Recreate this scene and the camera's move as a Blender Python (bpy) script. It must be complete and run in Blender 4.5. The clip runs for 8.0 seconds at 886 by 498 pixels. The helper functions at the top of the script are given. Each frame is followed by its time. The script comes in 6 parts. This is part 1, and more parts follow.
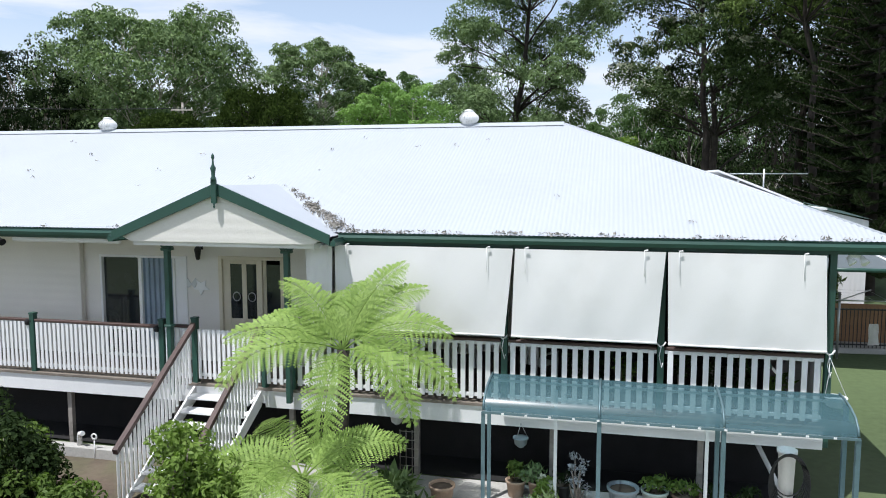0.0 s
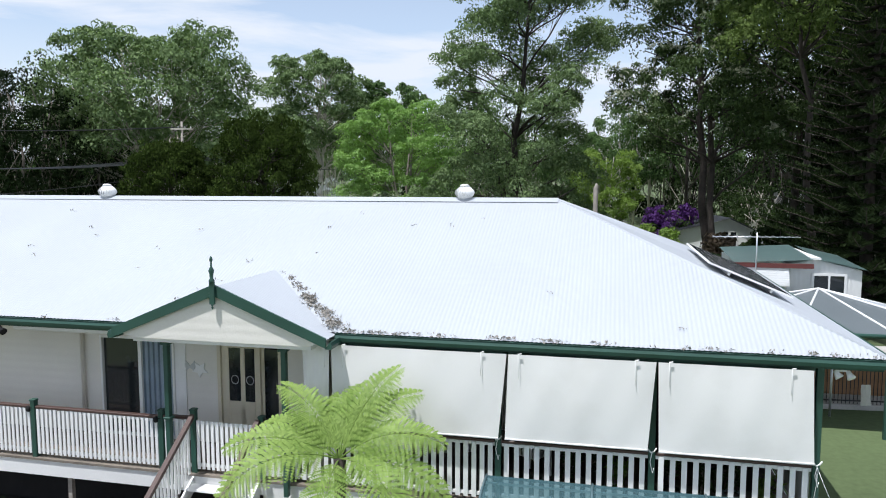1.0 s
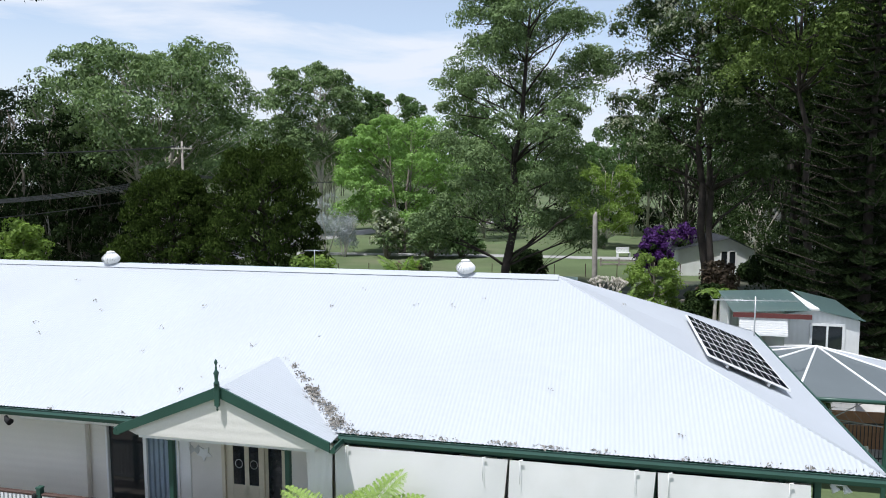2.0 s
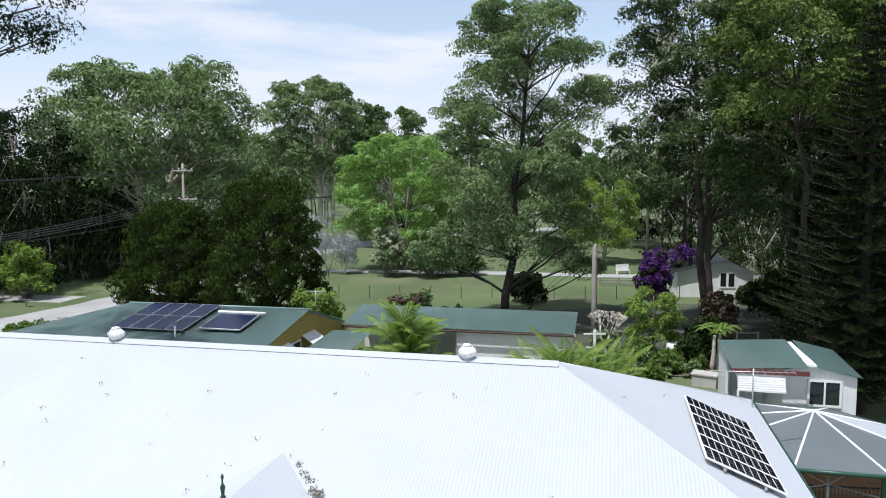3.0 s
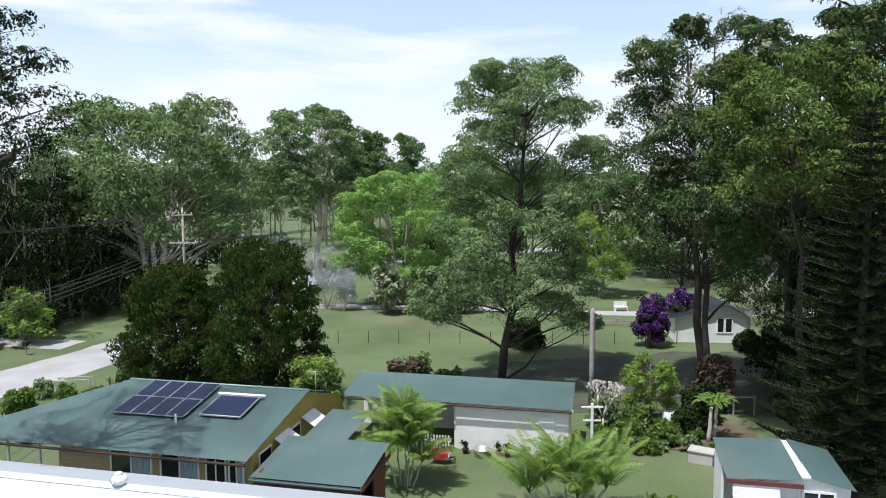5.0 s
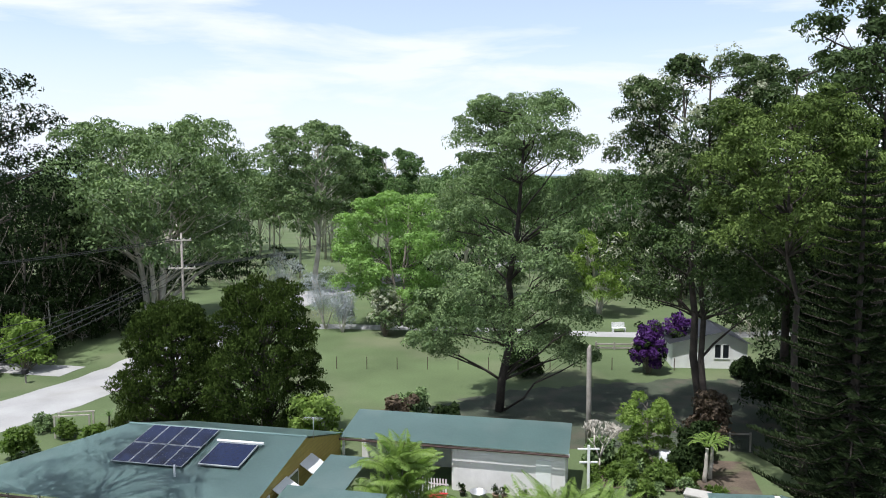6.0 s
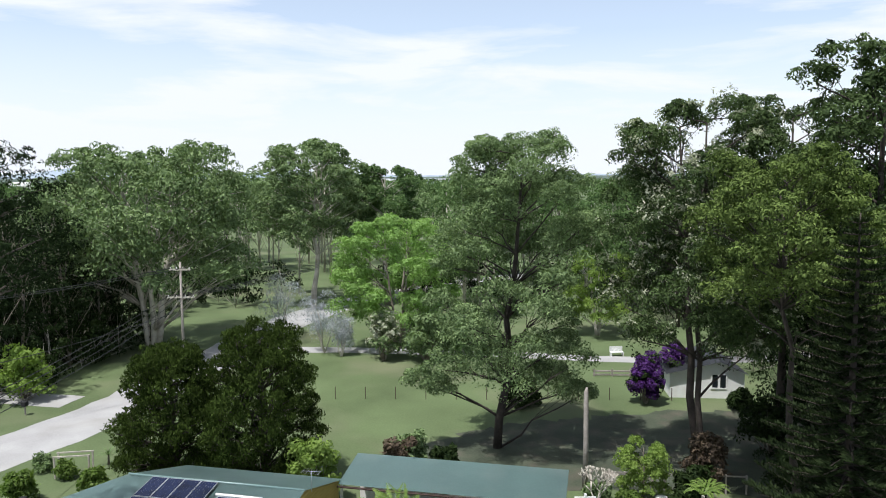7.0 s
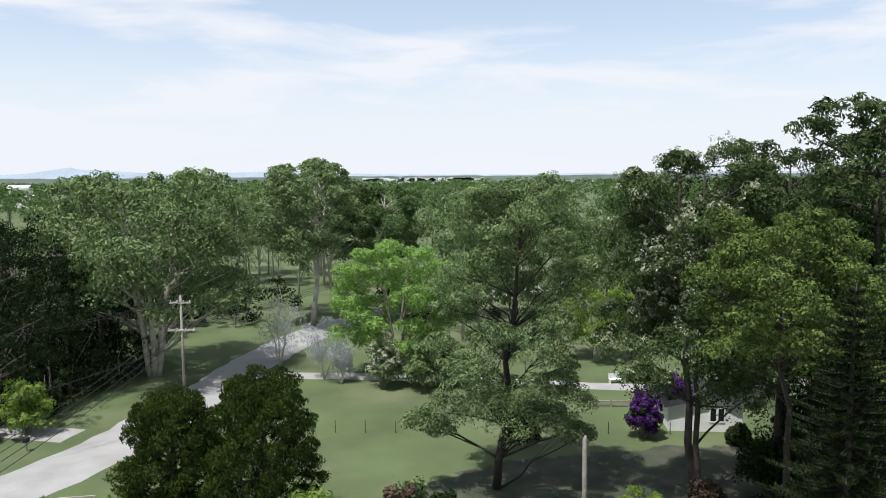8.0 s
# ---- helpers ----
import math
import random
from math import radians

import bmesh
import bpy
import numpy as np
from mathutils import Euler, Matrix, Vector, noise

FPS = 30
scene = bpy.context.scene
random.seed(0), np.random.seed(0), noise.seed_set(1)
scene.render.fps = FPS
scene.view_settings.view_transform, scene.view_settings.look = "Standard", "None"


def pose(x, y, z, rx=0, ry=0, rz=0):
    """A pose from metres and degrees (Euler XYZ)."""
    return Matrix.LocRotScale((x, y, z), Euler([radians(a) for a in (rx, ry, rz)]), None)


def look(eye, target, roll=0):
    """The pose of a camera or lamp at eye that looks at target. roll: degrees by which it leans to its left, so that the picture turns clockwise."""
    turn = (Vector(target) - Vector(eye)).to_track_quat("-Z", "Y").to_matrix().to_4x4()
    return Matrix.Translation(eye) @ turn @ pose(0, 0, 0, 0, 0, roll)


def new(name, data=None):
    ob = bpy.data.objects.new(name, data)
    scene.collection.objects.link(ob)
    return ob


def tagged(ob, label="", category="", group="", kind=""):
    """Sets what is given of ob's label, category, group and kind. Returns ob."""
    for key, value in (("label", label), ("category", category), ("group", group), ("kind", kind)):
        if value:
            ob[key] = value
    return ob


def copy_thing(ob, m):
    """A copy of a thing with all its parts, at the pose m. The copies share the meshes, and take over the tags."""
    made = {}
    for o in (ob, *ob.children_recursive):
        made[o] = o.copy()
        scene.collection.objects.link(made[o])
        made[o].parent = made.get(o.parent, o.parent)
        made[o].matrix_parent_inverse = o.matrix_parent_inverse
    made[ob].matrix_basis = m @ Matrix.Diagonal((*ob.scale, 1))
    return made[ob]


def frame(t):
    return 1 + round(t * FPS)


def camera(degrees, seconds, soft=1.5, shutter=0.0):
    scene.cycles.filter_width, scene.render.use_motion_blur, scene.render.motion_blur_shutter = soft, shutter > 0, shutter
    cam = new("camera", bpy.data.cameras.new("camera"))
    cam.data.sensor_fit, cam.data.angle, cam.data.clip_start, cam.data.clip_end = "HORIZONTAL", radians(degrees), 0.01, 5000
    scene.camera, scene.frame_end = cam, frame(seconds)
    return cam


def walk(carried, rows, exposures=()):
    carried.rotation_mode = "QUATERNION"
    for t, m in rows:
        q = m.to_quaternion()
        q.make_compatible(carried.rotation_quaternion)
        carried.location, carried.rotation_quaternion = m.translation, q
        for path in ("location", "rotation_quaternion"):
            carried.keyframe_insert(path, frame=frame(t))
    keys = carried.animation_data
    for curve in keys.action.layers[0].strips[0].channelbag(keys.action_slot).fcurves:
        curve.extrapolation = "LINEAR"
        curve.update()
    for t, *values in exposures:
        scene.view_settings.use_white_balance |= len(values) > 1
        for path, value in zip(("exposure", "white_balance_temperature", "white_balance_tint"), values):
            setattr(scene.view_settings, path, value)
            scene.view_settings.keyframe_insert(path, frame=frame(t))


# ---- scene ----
cam = camera(63.1, 8.0, 1.0)
METRES, EYE, TILT, LEAN, TURN = 18.0, 5.2, -5.6, 0.0, 0.0
ROWS = [
    (0.0, 0.0, 0.0, 0.0, -0.0, 0.0, 0.0),
    (0.5, 0.0028, -0.0055, 0.0465, -0.01, 0.02, 0.02),
    (1.0, 0.0046, -0.0108, 0.096, -0.04, -0.01, 0.05),
    (1.5, 0.0037, -0.0141, 0.1421, -0.07, -0.01, 0.08),
    (3.0, 0.0002, -0.0315, 0.3093, -0.12, -0.09, 0.26),
    (3.5, -0.0001, -0.0336, 0.3615, -0.16, -0.07, 0.28),
    (4.0, 0.0015, -0.0371, 0.4164, -0.17, -0.07, 0.29),
    (4.5, 0.0015, -0.0418, 0.4714, -0.19, -0.03, 0.28),
    (6.0, 0.0099, -0.0602, 0.6613, -0.25, 0.02, 0.36),
    (6.5, 0.0163, -0.0667, 0.7333, -0.25, 0.0, 0.38),
    (7.0, 0.0176, -0.0727, 0.8154, -0.29, 0.0, 0.41),
    (7.5, 0.0183, -0.0794, 0.8972, -0.33, -0.04, 0.42),
    (8.0, 0.0189, -0.0868, 0.9953, -0.34, -0.1, 0.47),
]
walk(cam, [(t, pose(0, 0, EYE, TILT, LEAN, TURN) @ pose(METRES * x, METRES * y, METRES * z, 90 + pitch, roll, yaw)) for t, x, y, z, yaw, pitch, roll in ROWS],
     [(0.0, 0.0, 6250, 10), (1.5, -0.06, 6250, 10), (3.0, -0.04, 6300, 10), (4.5, 0.15, 6300, 10), (6.5, 0.15, 6400, 10), (8.0, -0.02, 6600, 10)])

# ---------------- world, sun ----------------
SUN_ELEV, SUN_TURN = radians(69), radians(226)
world = bpy.data.worlds.new("sky")
scene.world = world
world.use_nodes = True
wn, wl = world.node_tree.nodes, world.node_tree.links
wn.clear()
w_out = wn.new("ShaderNodeOutputWorld")
w_bg = wn.new("ShaderNodeBackground")
w_sky = wn.new("ShaderNodeTexSky")
w_sky.sky_type = "NISHITA"
w_sky.sun_disc = False
w_sky.sun_elevation, w_sky.sun_rotation = SUN_ELEV, SUN_TURN
w_sky.air_density, w_sky.dust_density, w_sky.ozone_density = 1.0, 1.0, 1.5
w_tc = wn.new("ShaderNodeTexCoord")
w_map = wn.new("ShaderNodeMapping")
w_map.inputs["Scale"].default_value = (1.0, 1.0, 5.5)
w_map.inputs["Location"].default_value = (0.35, 0.1, 0.62)
w_noise = wn.new("ShaderNodeTexNoise")
w_noise.inputs["Scale"].default_value = 3.2
w_noise.inputs["Detail"].default_value = 7.0
w_noise.inputs["Roughness"].default_value = 0.55
w_noise.inputs["Distortion"].default_value = 0.3
w_ramp = wn.new("ShaderNodeValToRGB")
w_ramp.color_ramp.elements[0].position, w_ramp.color_ramp.elements[1].position = 0.47, 0.64
w_sep = wn.new("ShaderNodeSeparateXYZ")
w_hor = wn.new("ShaderNodeMapRange")          # cloud thickens towards the horizon
w_hor.inputs[1].default_value, w_hor.inputs[2].default_value = 0.02, 0.19
w_hor.inputs[3].default_value, w_hor.inputs[4].default_value = 0.62, 0.0
w_add = wn.new("ShaderNodeMath")
w_add.operation, w_add.use_clamp = "ADD", True
w_mix = wn.new("ShaderNodeMix")
w_mix.data_type = "RGBA"
w_mix.inputs[7].default_value = (8.7, 9.2, 10.1, 1)
wl.new(w_tc.outputs["Generated"], w_map.inputs["Vector"])
wl.new(w_map.outputs[0], w_noise.inputs["Vector"])
wl.new(w_noise.outputs[0], w_ramp.inputs[0])
wl.new(w_tc.outputs["Generated"], w_sep.inputs[0])
wl.new(w_sep.outputs[2], w_hor.inputs[0])
w_thin = wn.new("ShaderNodeMapRange")           # thin haze even where the cloud parts
w_thin.inputs[3].default_value, w_thin.inputs[4].default_value = 0.38, 1.0
wl.new(w_ramp.outputs[0], w_thin.inputs[0])
wl.new(w_thin.outputs[0], w_add.inputs[0])
wl.new(w_hor.outputs[0], w_add.inputs[1])
wl.new(w_add.outputs[0], w_mix.inputs[0])
w_gain = wn.new("ShaderNodeVectorMath")
w_gain.operation = "MULTIPLY"
w_gain.inputs[1].default_value = (1.75, 1.75, 1.75)
wl.new(w_sky.outputs[0], w_gain.inputs[0])
wl.new(w_gain.outputs[0], w_mix.inputs[6])
wl.new(w_mix.outputs[2], w_bg.inputs[0])
wl.new(w_bg.outputs[0], w_out.inputs[0])
# the haze thins a little towards the zenith
w_zen = wn.new("ShaderNodeMapRange")
w_zen.inputs[1].default_value, w_zen.inputs[2].default_value = 0.2, 0.9
w_zen.inputs[3].default_value, w_zen.inputs[4].default_value = 0.10, 0.060
wl.new(w_sep.outputs[2], w_zen.inputs[0])
wl.new(w_zen.outputs[0], w_bg.inputs[1])
sun = new("sun", bpy.data.lights.new("sun", "SUN"))
sun.data.energy, sun.data.angle, sun.data.color = 5.0, radians(0.6), (1.0, 0.985, 0.97)
sun.matrix_world = look((math.sin(SUN_TURN) * 60, math.cos(SUN_TURN) * 60, 60 * math.tan(SUN_ELEV)), (0, 0, 0))


# ---------------- materials ----------------
def mat(name, color, rough=0.7, metal=0.0, var=0.12, scale=3.0, fine=40.0, bump=0.15, spec=0.5, rand=0.0, wave=None, stain=None):
    """A painted, wooden, metal or earthen surface with two scales of variation and fine relief.
    rand: each object's own shade. wave: (axis, spacing, depth) of ribs. stain: (colour, amount, scale)."""
    m = bpy.data.materials.new(name)
    m.use_nodes = True
    n, l = m.node_tree.nodes, m.node_tree.links
    b = n["Principled BSDF"]
    b.inputs["Roughness"].default_value = rough
    b.inputs["Metallic"].default_value = metal
    b.inputs["Specular IOR Level"].default_value = spec
    tc = n.new("ShaderNodeTexCoord")
    big, small = n.new("ShaderNodeTexNoise"), n.new("ShaderNodeTexNoise")
    big.inputs["Scale"].default_value, small.inputs["Scale"].default_value = scale, fine
    big.inputs["Detail"].default_value = 5
    for t in (big, small):
        l.new(tc.outputs["Object"], t.inputs["Vector"])
    mixed = n.new("ShaderNodeMath")
    mixed.operation = "MULTIPLY_ADD"
    mixed.inputs[1].default_value = 0.45
    l.new(small.outputs[0], mixed.inputs[0])
    l.new(big.outputs[0], mixed.inputs[2])
    rng = n.new("ShaderNodeMapRange")
    rng.inputs[1].default_value, rng.inputs[2].default_value = 0.45, 1.0
    rng.inputs[3].default_value, rng.inputs[4].default_value = 1 - var, 1 + var
    l.new(mixed.outputs[0], rng.inputs[0])
    val = rng.outputs[0]
    if rand:
        info = n.new("ShaderNodeObjectInfo")
        rr = n.new("ShaderNodeMapRange")
        rr.inputs[3].default_value, rr.inputs[4].default_value = 1 - rand, 1 + rand
        l.new(info.outputs["Random"], rr.inputs[0])
        mul = n.new("ShaderNodeMath")
        mul.operation = "MULTIPLY"
        l.new(val, mul.inputs[0])
        l.new(rr.outputs[0], mul.inputs[1])
        val = mul.outputs[0]
    col = n.new("ShaderNodeVectorMath")
    col.operation = "SCALE"
    col.inputs[0].default_value = color
    l.new(val, col.inputs["Scale"])
    out = col.outputs[0]
    if stain:
        sn = n.new("ShaderNodeTexNoise")
        sn.inputs["Scale"].default_value, sn.inputs["Detail"].default_value = stain[2], 6
        sr = n.new("ShaderNodeMapRange")
        sr.inputs[1].default_value, sr.inputs[2].default_value = 0.5, 0.72
        sr.inputs[4].default_value = stain[1]
        sm = n.new("ShaderNodeMix")
        sm.data_type = "RGBA"
        sm.inputs[7].default_value = (*stain[0], 1)
        l.new(tc.outputs["Object"], sn.inputs["Vector"])
        l.new(sn.outputs[0], sr.inputs[0])
        l.new(sr.outputs[0], sm.inputs[0])
        l.new(out, sm.inputs[6])
        out = sm.outputs[2]
    l.new(out, b.inputs["Base Color"])
    bp = n.new("ShaderNodeBump")
    bp.inputs["Strength"].default_value, bp.inputs["Distance"].default_value = bump, 0.02
    l.new(small.outputs[0], bp.inputs["Height"])
    l.new(bp.outputs[0], b.inputs["Normal"])
    if wave:
        wv = n.new("ShaderNodeTexWave")
        wv.bands_direction = wave[0]
        wv.inputs["Scale"].default_value = 0.314 / wave[1]
        l.new(tc.outputs["Object"], wv.inputs["Vector"])
        b2 = n.new("ShaderNodeBump")
        b2.inputs["Strength"].default_value, b2.inputs["Distance"].default_value = 1.0, wave[2]
        l.new(wv.outputs[1], b2.inputs["Height"])
        l.new(bp.outputs[0], b2.inputs["Normal"])
        l.new(b2.outputs[0], b.inputs["Normal"])
    return m


def leaf_mat(name, color, tip, rough=0.6, through_light=0.17, spec=0.12):
    """Leaves: two tones mixed leaf by leaf, gloss, and light that passes through."""
    m = bpy.data.materials.new(name)
    m.use_nodes = True
    n, l = m.node_tree.nodes, m.node_tree.links
    b = n["Principled BSDF"]
    b.inputs["Roughness"].default_value = rough
    b.inputs["Specular IOR Level"].default_value = spec
    geo = n.new("ShaderNodeNewGeometry")
    mix = n.new("ShaderNodeMix")
    mix.data_type = "RGBA"
    mix.inputs[6].default_value, mix.inputs[7].default_value = (*color, 1), (*tip, 1)
    tc = n.new("ShaderNodeTexCoord")
    no = n.new("ShaderNodeTexNoise")
    no.inputs["Scale"].default_value = 0.6
    l.new(tc.outputs["Object"], no.inputs["Vector"])
    ad = n.new("ShaderNodeMath")
    ad.operation, ad.use_clamp = "MULTIPLY_ADD", True
    ad.inputs[1].default_value = 0.5
    sub = n.new("ShaderNodeMath")
    sub.operation = "SUBTRACT"
    sub.inputs[1].default_value = 0.25
    l.new(no.outputs[0], sub.inputs[0])
    l.new(geo.outputs["Random Per Island"], ad.inputs[0])
    l.new(sub.outputs[0], ad.inputs[2])
    l.new(ad.outputs[0], mix.inputs[0])
    l.new(mix.outputs[2], b.inputs["Base Color"])
    tr = n.new("ShaderNodeBsdfTranslucent")
    br = n.new("ShaderNodeVectorMath")
    br.operation = "MULTIPLY"
    br.inputs[1].default_value = (1.1, 1.3, 0.6)
    l.new(mix.outputs[2], br.inputs[0])
    l.new(br.outputs[0], tr.inputs[0])
    ms = n.new("ShaderNodeMixShader")
    ms.inputs[0].default_value = through_light
    l.new(b.outputs[0], ms.inputs[1])
    l.new(tr.outputs[0], ms.inputs[2])
    l.new(ms.outputs[0], n["Material Output"].inputs[0])
    return m


M = {}
M["bark_grey"] = mat("bark_grey", (0.20, 0.17, 0.14), 0.9, var=0.4, scale=1.5, fine=14, bump=0.8, stain=((0.42, 0.38, 0.33), 0.5, 1.2))
M["bark_pale"] = mat("bark_pale", (0.50, 0.46, 0.40), 0.8, var=0.3, scale=1.0, fine=10, bump=0.4, stain=((0.2, 0.16, 0.12), 0.6, 0.8))
M["bark_dark"] = mat("bark_dark", (0.045, 0.036, 0.030), 0.95, var=0.4, scale=2, fine=12, bump=0.9)
M["gum"] = leaf_mat("gum_leaf", (0.022, 0.052, 0.020), (0.165, 0.255, 0.095), spec=0.06)
M["gum_pale"] = leaf_mat("gum_leaf_pale", (0.032, 0.064, 0.026), (0.285, 0.385, 0.175), spec=0.08)
M["gum_olive"] = leaf_mat("gum_leaf_olive", (0.016, 0.034, 0.009), (0.205, 0.280, 0.080), through_light=0.12, spec=0.06)
M["gum_deep"] = leaf_mat("gum_leaf_deep", (0.005, 0.013, 0.005), (0.118, 0.175, 0.066), spec=0.08)
# darkened copy of the gum leaf: the woods' backlit shade is in its colour
M["gum_shaded"] = leaf_mat("gum_leaf_shaded", (0.002, 0.005, 0.002), (0.026, 0.044, 0.016), through_light=0.10, spec=0.03)
M["blossom"] = leaf_mat("cream_blossom", (0.22, 0.25, 0.17), (0.60, 0.60, 0.48), 0.8, 0.2)
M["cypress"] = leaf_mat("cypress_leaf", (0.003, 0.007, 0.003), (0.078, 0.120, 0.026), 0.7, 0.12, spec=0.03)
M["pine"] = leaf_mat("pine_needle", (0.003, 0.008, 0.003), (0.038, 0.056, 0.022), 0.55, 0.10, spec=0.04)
M["lime"] = leaf_mat("lime_leaf", (0.110, 0.210, 0.045), (0.360, 0.520, 0.190), 0.5, 0.38)
M["shrub"] = leaf_mat("shrub_leaf", (0.07, 0.12, 0.028), (0.19, 0.27, 0.07), 0.45, 0.4)
M["shrub_light"] = leaf_mat("shrub_leaf_light", (0.11, 0.18, 0.035), (0.28, 0.38, 0.10), 0.5, 0.35)
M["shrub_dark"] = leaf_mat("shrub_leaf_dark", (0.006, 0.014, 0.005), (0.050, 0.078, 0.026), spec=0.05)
M["shrub_red"] = leaf_mat("shrub_leaf_red", (0.05, 0.035, 0.026), (0.17, 0.13, 0.09))
M["purple"] = leaf_mat("purple_bract", (0.045, 0.012, 0.095), (0.130, 0.050, 0.230), 0.6, 0.30)
M["silver"] = leaf_mat("silver_twig", (0.28, 0.30, 0.34), (0.48, 0.50, 0.56), 0.8, 0.2)
M["fern"] = leaf_mat("fern_leaf", (0.11, 0.19, 0.035), (0.41, 0.54, 0.16), 0.5, 0.30)
M["palm"] = leaf_mat("palm_leaf", (0.11, 0.19, 0.04), (0.30, 0.40, 0.12), 0.4, 0.4)
M["grass"] = mat("grass", (0.098, 0.132, 0.060), 0.9, var=0.28, scale=0.12, fine=6, bump=0.6, spec=0.2, stain=((0.19, 0.185, 0.12), 0.55, 0.09))
M["gravel"] = mat("gravel", (0.34, 0.335, 0.33), 0.95, var=0.16, scale=0.3, fine=9, bump=0.5, stain=((0.26, 0.25, 0.22), 0.5, 0.25))
# grass darkened as painted tree shade; the brown stain is strewn leaves
M["shade_grass"] = mat("leaf_strewn_shade_grass", (0.050, 0.062, 0.038), 0.95, var=0.35, scale=0.4, fine=7, bump=0.7, stain=((0.11, 0.09, 0.07), 0.6, 0.5))
M["soil"] = mat("soil", (0.10, 0.075, 0.055), 0.95, var=0.4, scale=0.7, fine=8, bump=0.9, stain=((0.12, 0.15, 0.06), 0.7, 0.5))
M["roof_white"] = mat("white_roof_steel", (0.455, 0.480, 0.515), 0.45, var=0.035, scale=0.5, fine=7, bump=0.05, stain=((0.43, 0.455, 0.49), 0.4, 0.35))
M["cream"] = mat("cream_weatherboard", (0.76, 0.73, 0.67), 0.65, var=0.05, scale=1.3, fine=30, bump=0.1)
M["white"] = mat("white_paint", (0.82, 0.82, 0.81), 0.5, var=0.05, scale=1.2, fine=30, bump=0.1, stain=((0.6, 0.58, 0.53), 0.3, 1.1))
M["green"] = mat("dark_green_paint", (0.028, 0.080, 0.060), 0.42, var=0.14, scale=1.5, fine=40, bump=0.1)
M["brown"] = mat("brown_stained_rail", (0.075, 0.042, 0.035), 0.5, var=0.2, scale=2, fine=40, bump=0.2)
M["blind"] = mat("cream_canvas", (0.80, 0.785, 0.765), 0.85, var=0.03, scale=0.8, fine=60, bump=0.015, stain=((0.70, 0.68, 0.65), 0.5, 1.3))
# Near-black: painted shade indoors and under the deck, also lamp and letter-box colour
M["dark"] = mat("shade_and_fitting_black", (0.010, 0.010, 0.011), 0.9, var=0.4, scale=2, fine=20)
M["deck"] = mat("weathered_deck_board", (0.20, 0.17, 0.14), 0.85, var=0.25, scale=2, fine=25, bump=0.4)
M["concrete"] = mat("concrete", (0.43, 0.415, 0.385), 0.9, var=0.2, scale=1.2, fine=25, bump=0.4)
M["teal_roof"] = mat("teal_roof_steel", (0.17, 0.26, 0.25), 0.36, var=0.10, scale=0.35, fine=8, bump=0.05, stain=((0.26, 0.32, 0.31), 0.5, 0.3))
M["glass"] = mat("dark_window_glass", (0.02, 0.024, 0.028), 0.08, var=0.1, bump=0.0, spec=0.8)
M["metal"] = mat("galvanised_steel", (0.55, 0.56, 0.57), 0.4, 0.7, var=0.12, scale=3, fine=40, bump=0.1)
M["solar"] = mat("solar_cell", (0.008, 0.014, 0.045), 0.16, var=0.15, bump=0.0, spec=0.22)
M["solar_black"] = mat("black_solar_cell", (0.006, 0.008, 0.014), 0.18, var=0.15, bump=0.0, spec=0.2)
M["timber_grey"] = mat("weathered_grey_timber", (0.30, 0.27, 0.24), 0.9, var=0.3, scale=2, fine=18, bump=0.6)


# ---------------- mesh helpers ----------------
def part(name, bm, material, parent, label=""):
    me = bpy.data.meshes.new(name)
    bmesh.ops.recalc_face_normals(bm, faces=bm.faces[:])
    bm.to_mesh(me)
    bm.free()
    me.materials.append(material)
    ob = new(name, me)
    ob.parent = parent
    if label:
        ob["label"] = label
    return ob


def box(bm, x0, x1, y0, y1, z0, z1, m=None, bevel=0.0):
    vs = [bm.verts.new((x, y, z)) for x in (x0, x1) for y in (y0, y1) for z in (z0, z1)]
    fs = [bm.faces.new([vs[i] for i in q]) for q in ((0, 1, 3, 2), (4, 6, 7, 5), (0, 4, 5, 1), (2, 3, 7, 6), (0, 2, 6, 4), (1, 5, 7, 3))]
    if bevel:
        es = list({e for f in fs for e in f.edges})
        vs = list({v for f in bmesh.ops.bevel(bm, geom=es, offset=bevel, segments=1, affect="EDGES")["faces"] for v in f.verts})
    if m is not None:
        bmesh.ops.transform(bm, matrix=m, verts=vs)
    return bm


def boxes(*specs, bevel=0.0):
    bm = bmesh.new()
    for s in specs:
        box(bm, *s, bevel=bevel)
    return bm


def prism(bm, pts, axis, a, b):
    """Extrudes a flat outline (pairs) along axis from a to b."""
    def at(p, t):
        return {"x": (t, p[0], p[1]), "y": (p[0], t, p[1]), "z": (p[0], p[1], t)}[axis]
    lo, hi = [bm.verts.new(at(p, a)) for p in pts], [bm.verts.new(at(p, b)) for p in pts]
    bm.faces.new(lo)
    bm.faces.new(hi[::-1])
    k = len(pts)
    for i in range(k):
        bm.faces.new((lo[i], hi[i], hi[(i + 1) % k], lo[(i + 1) % k]))
    return bm


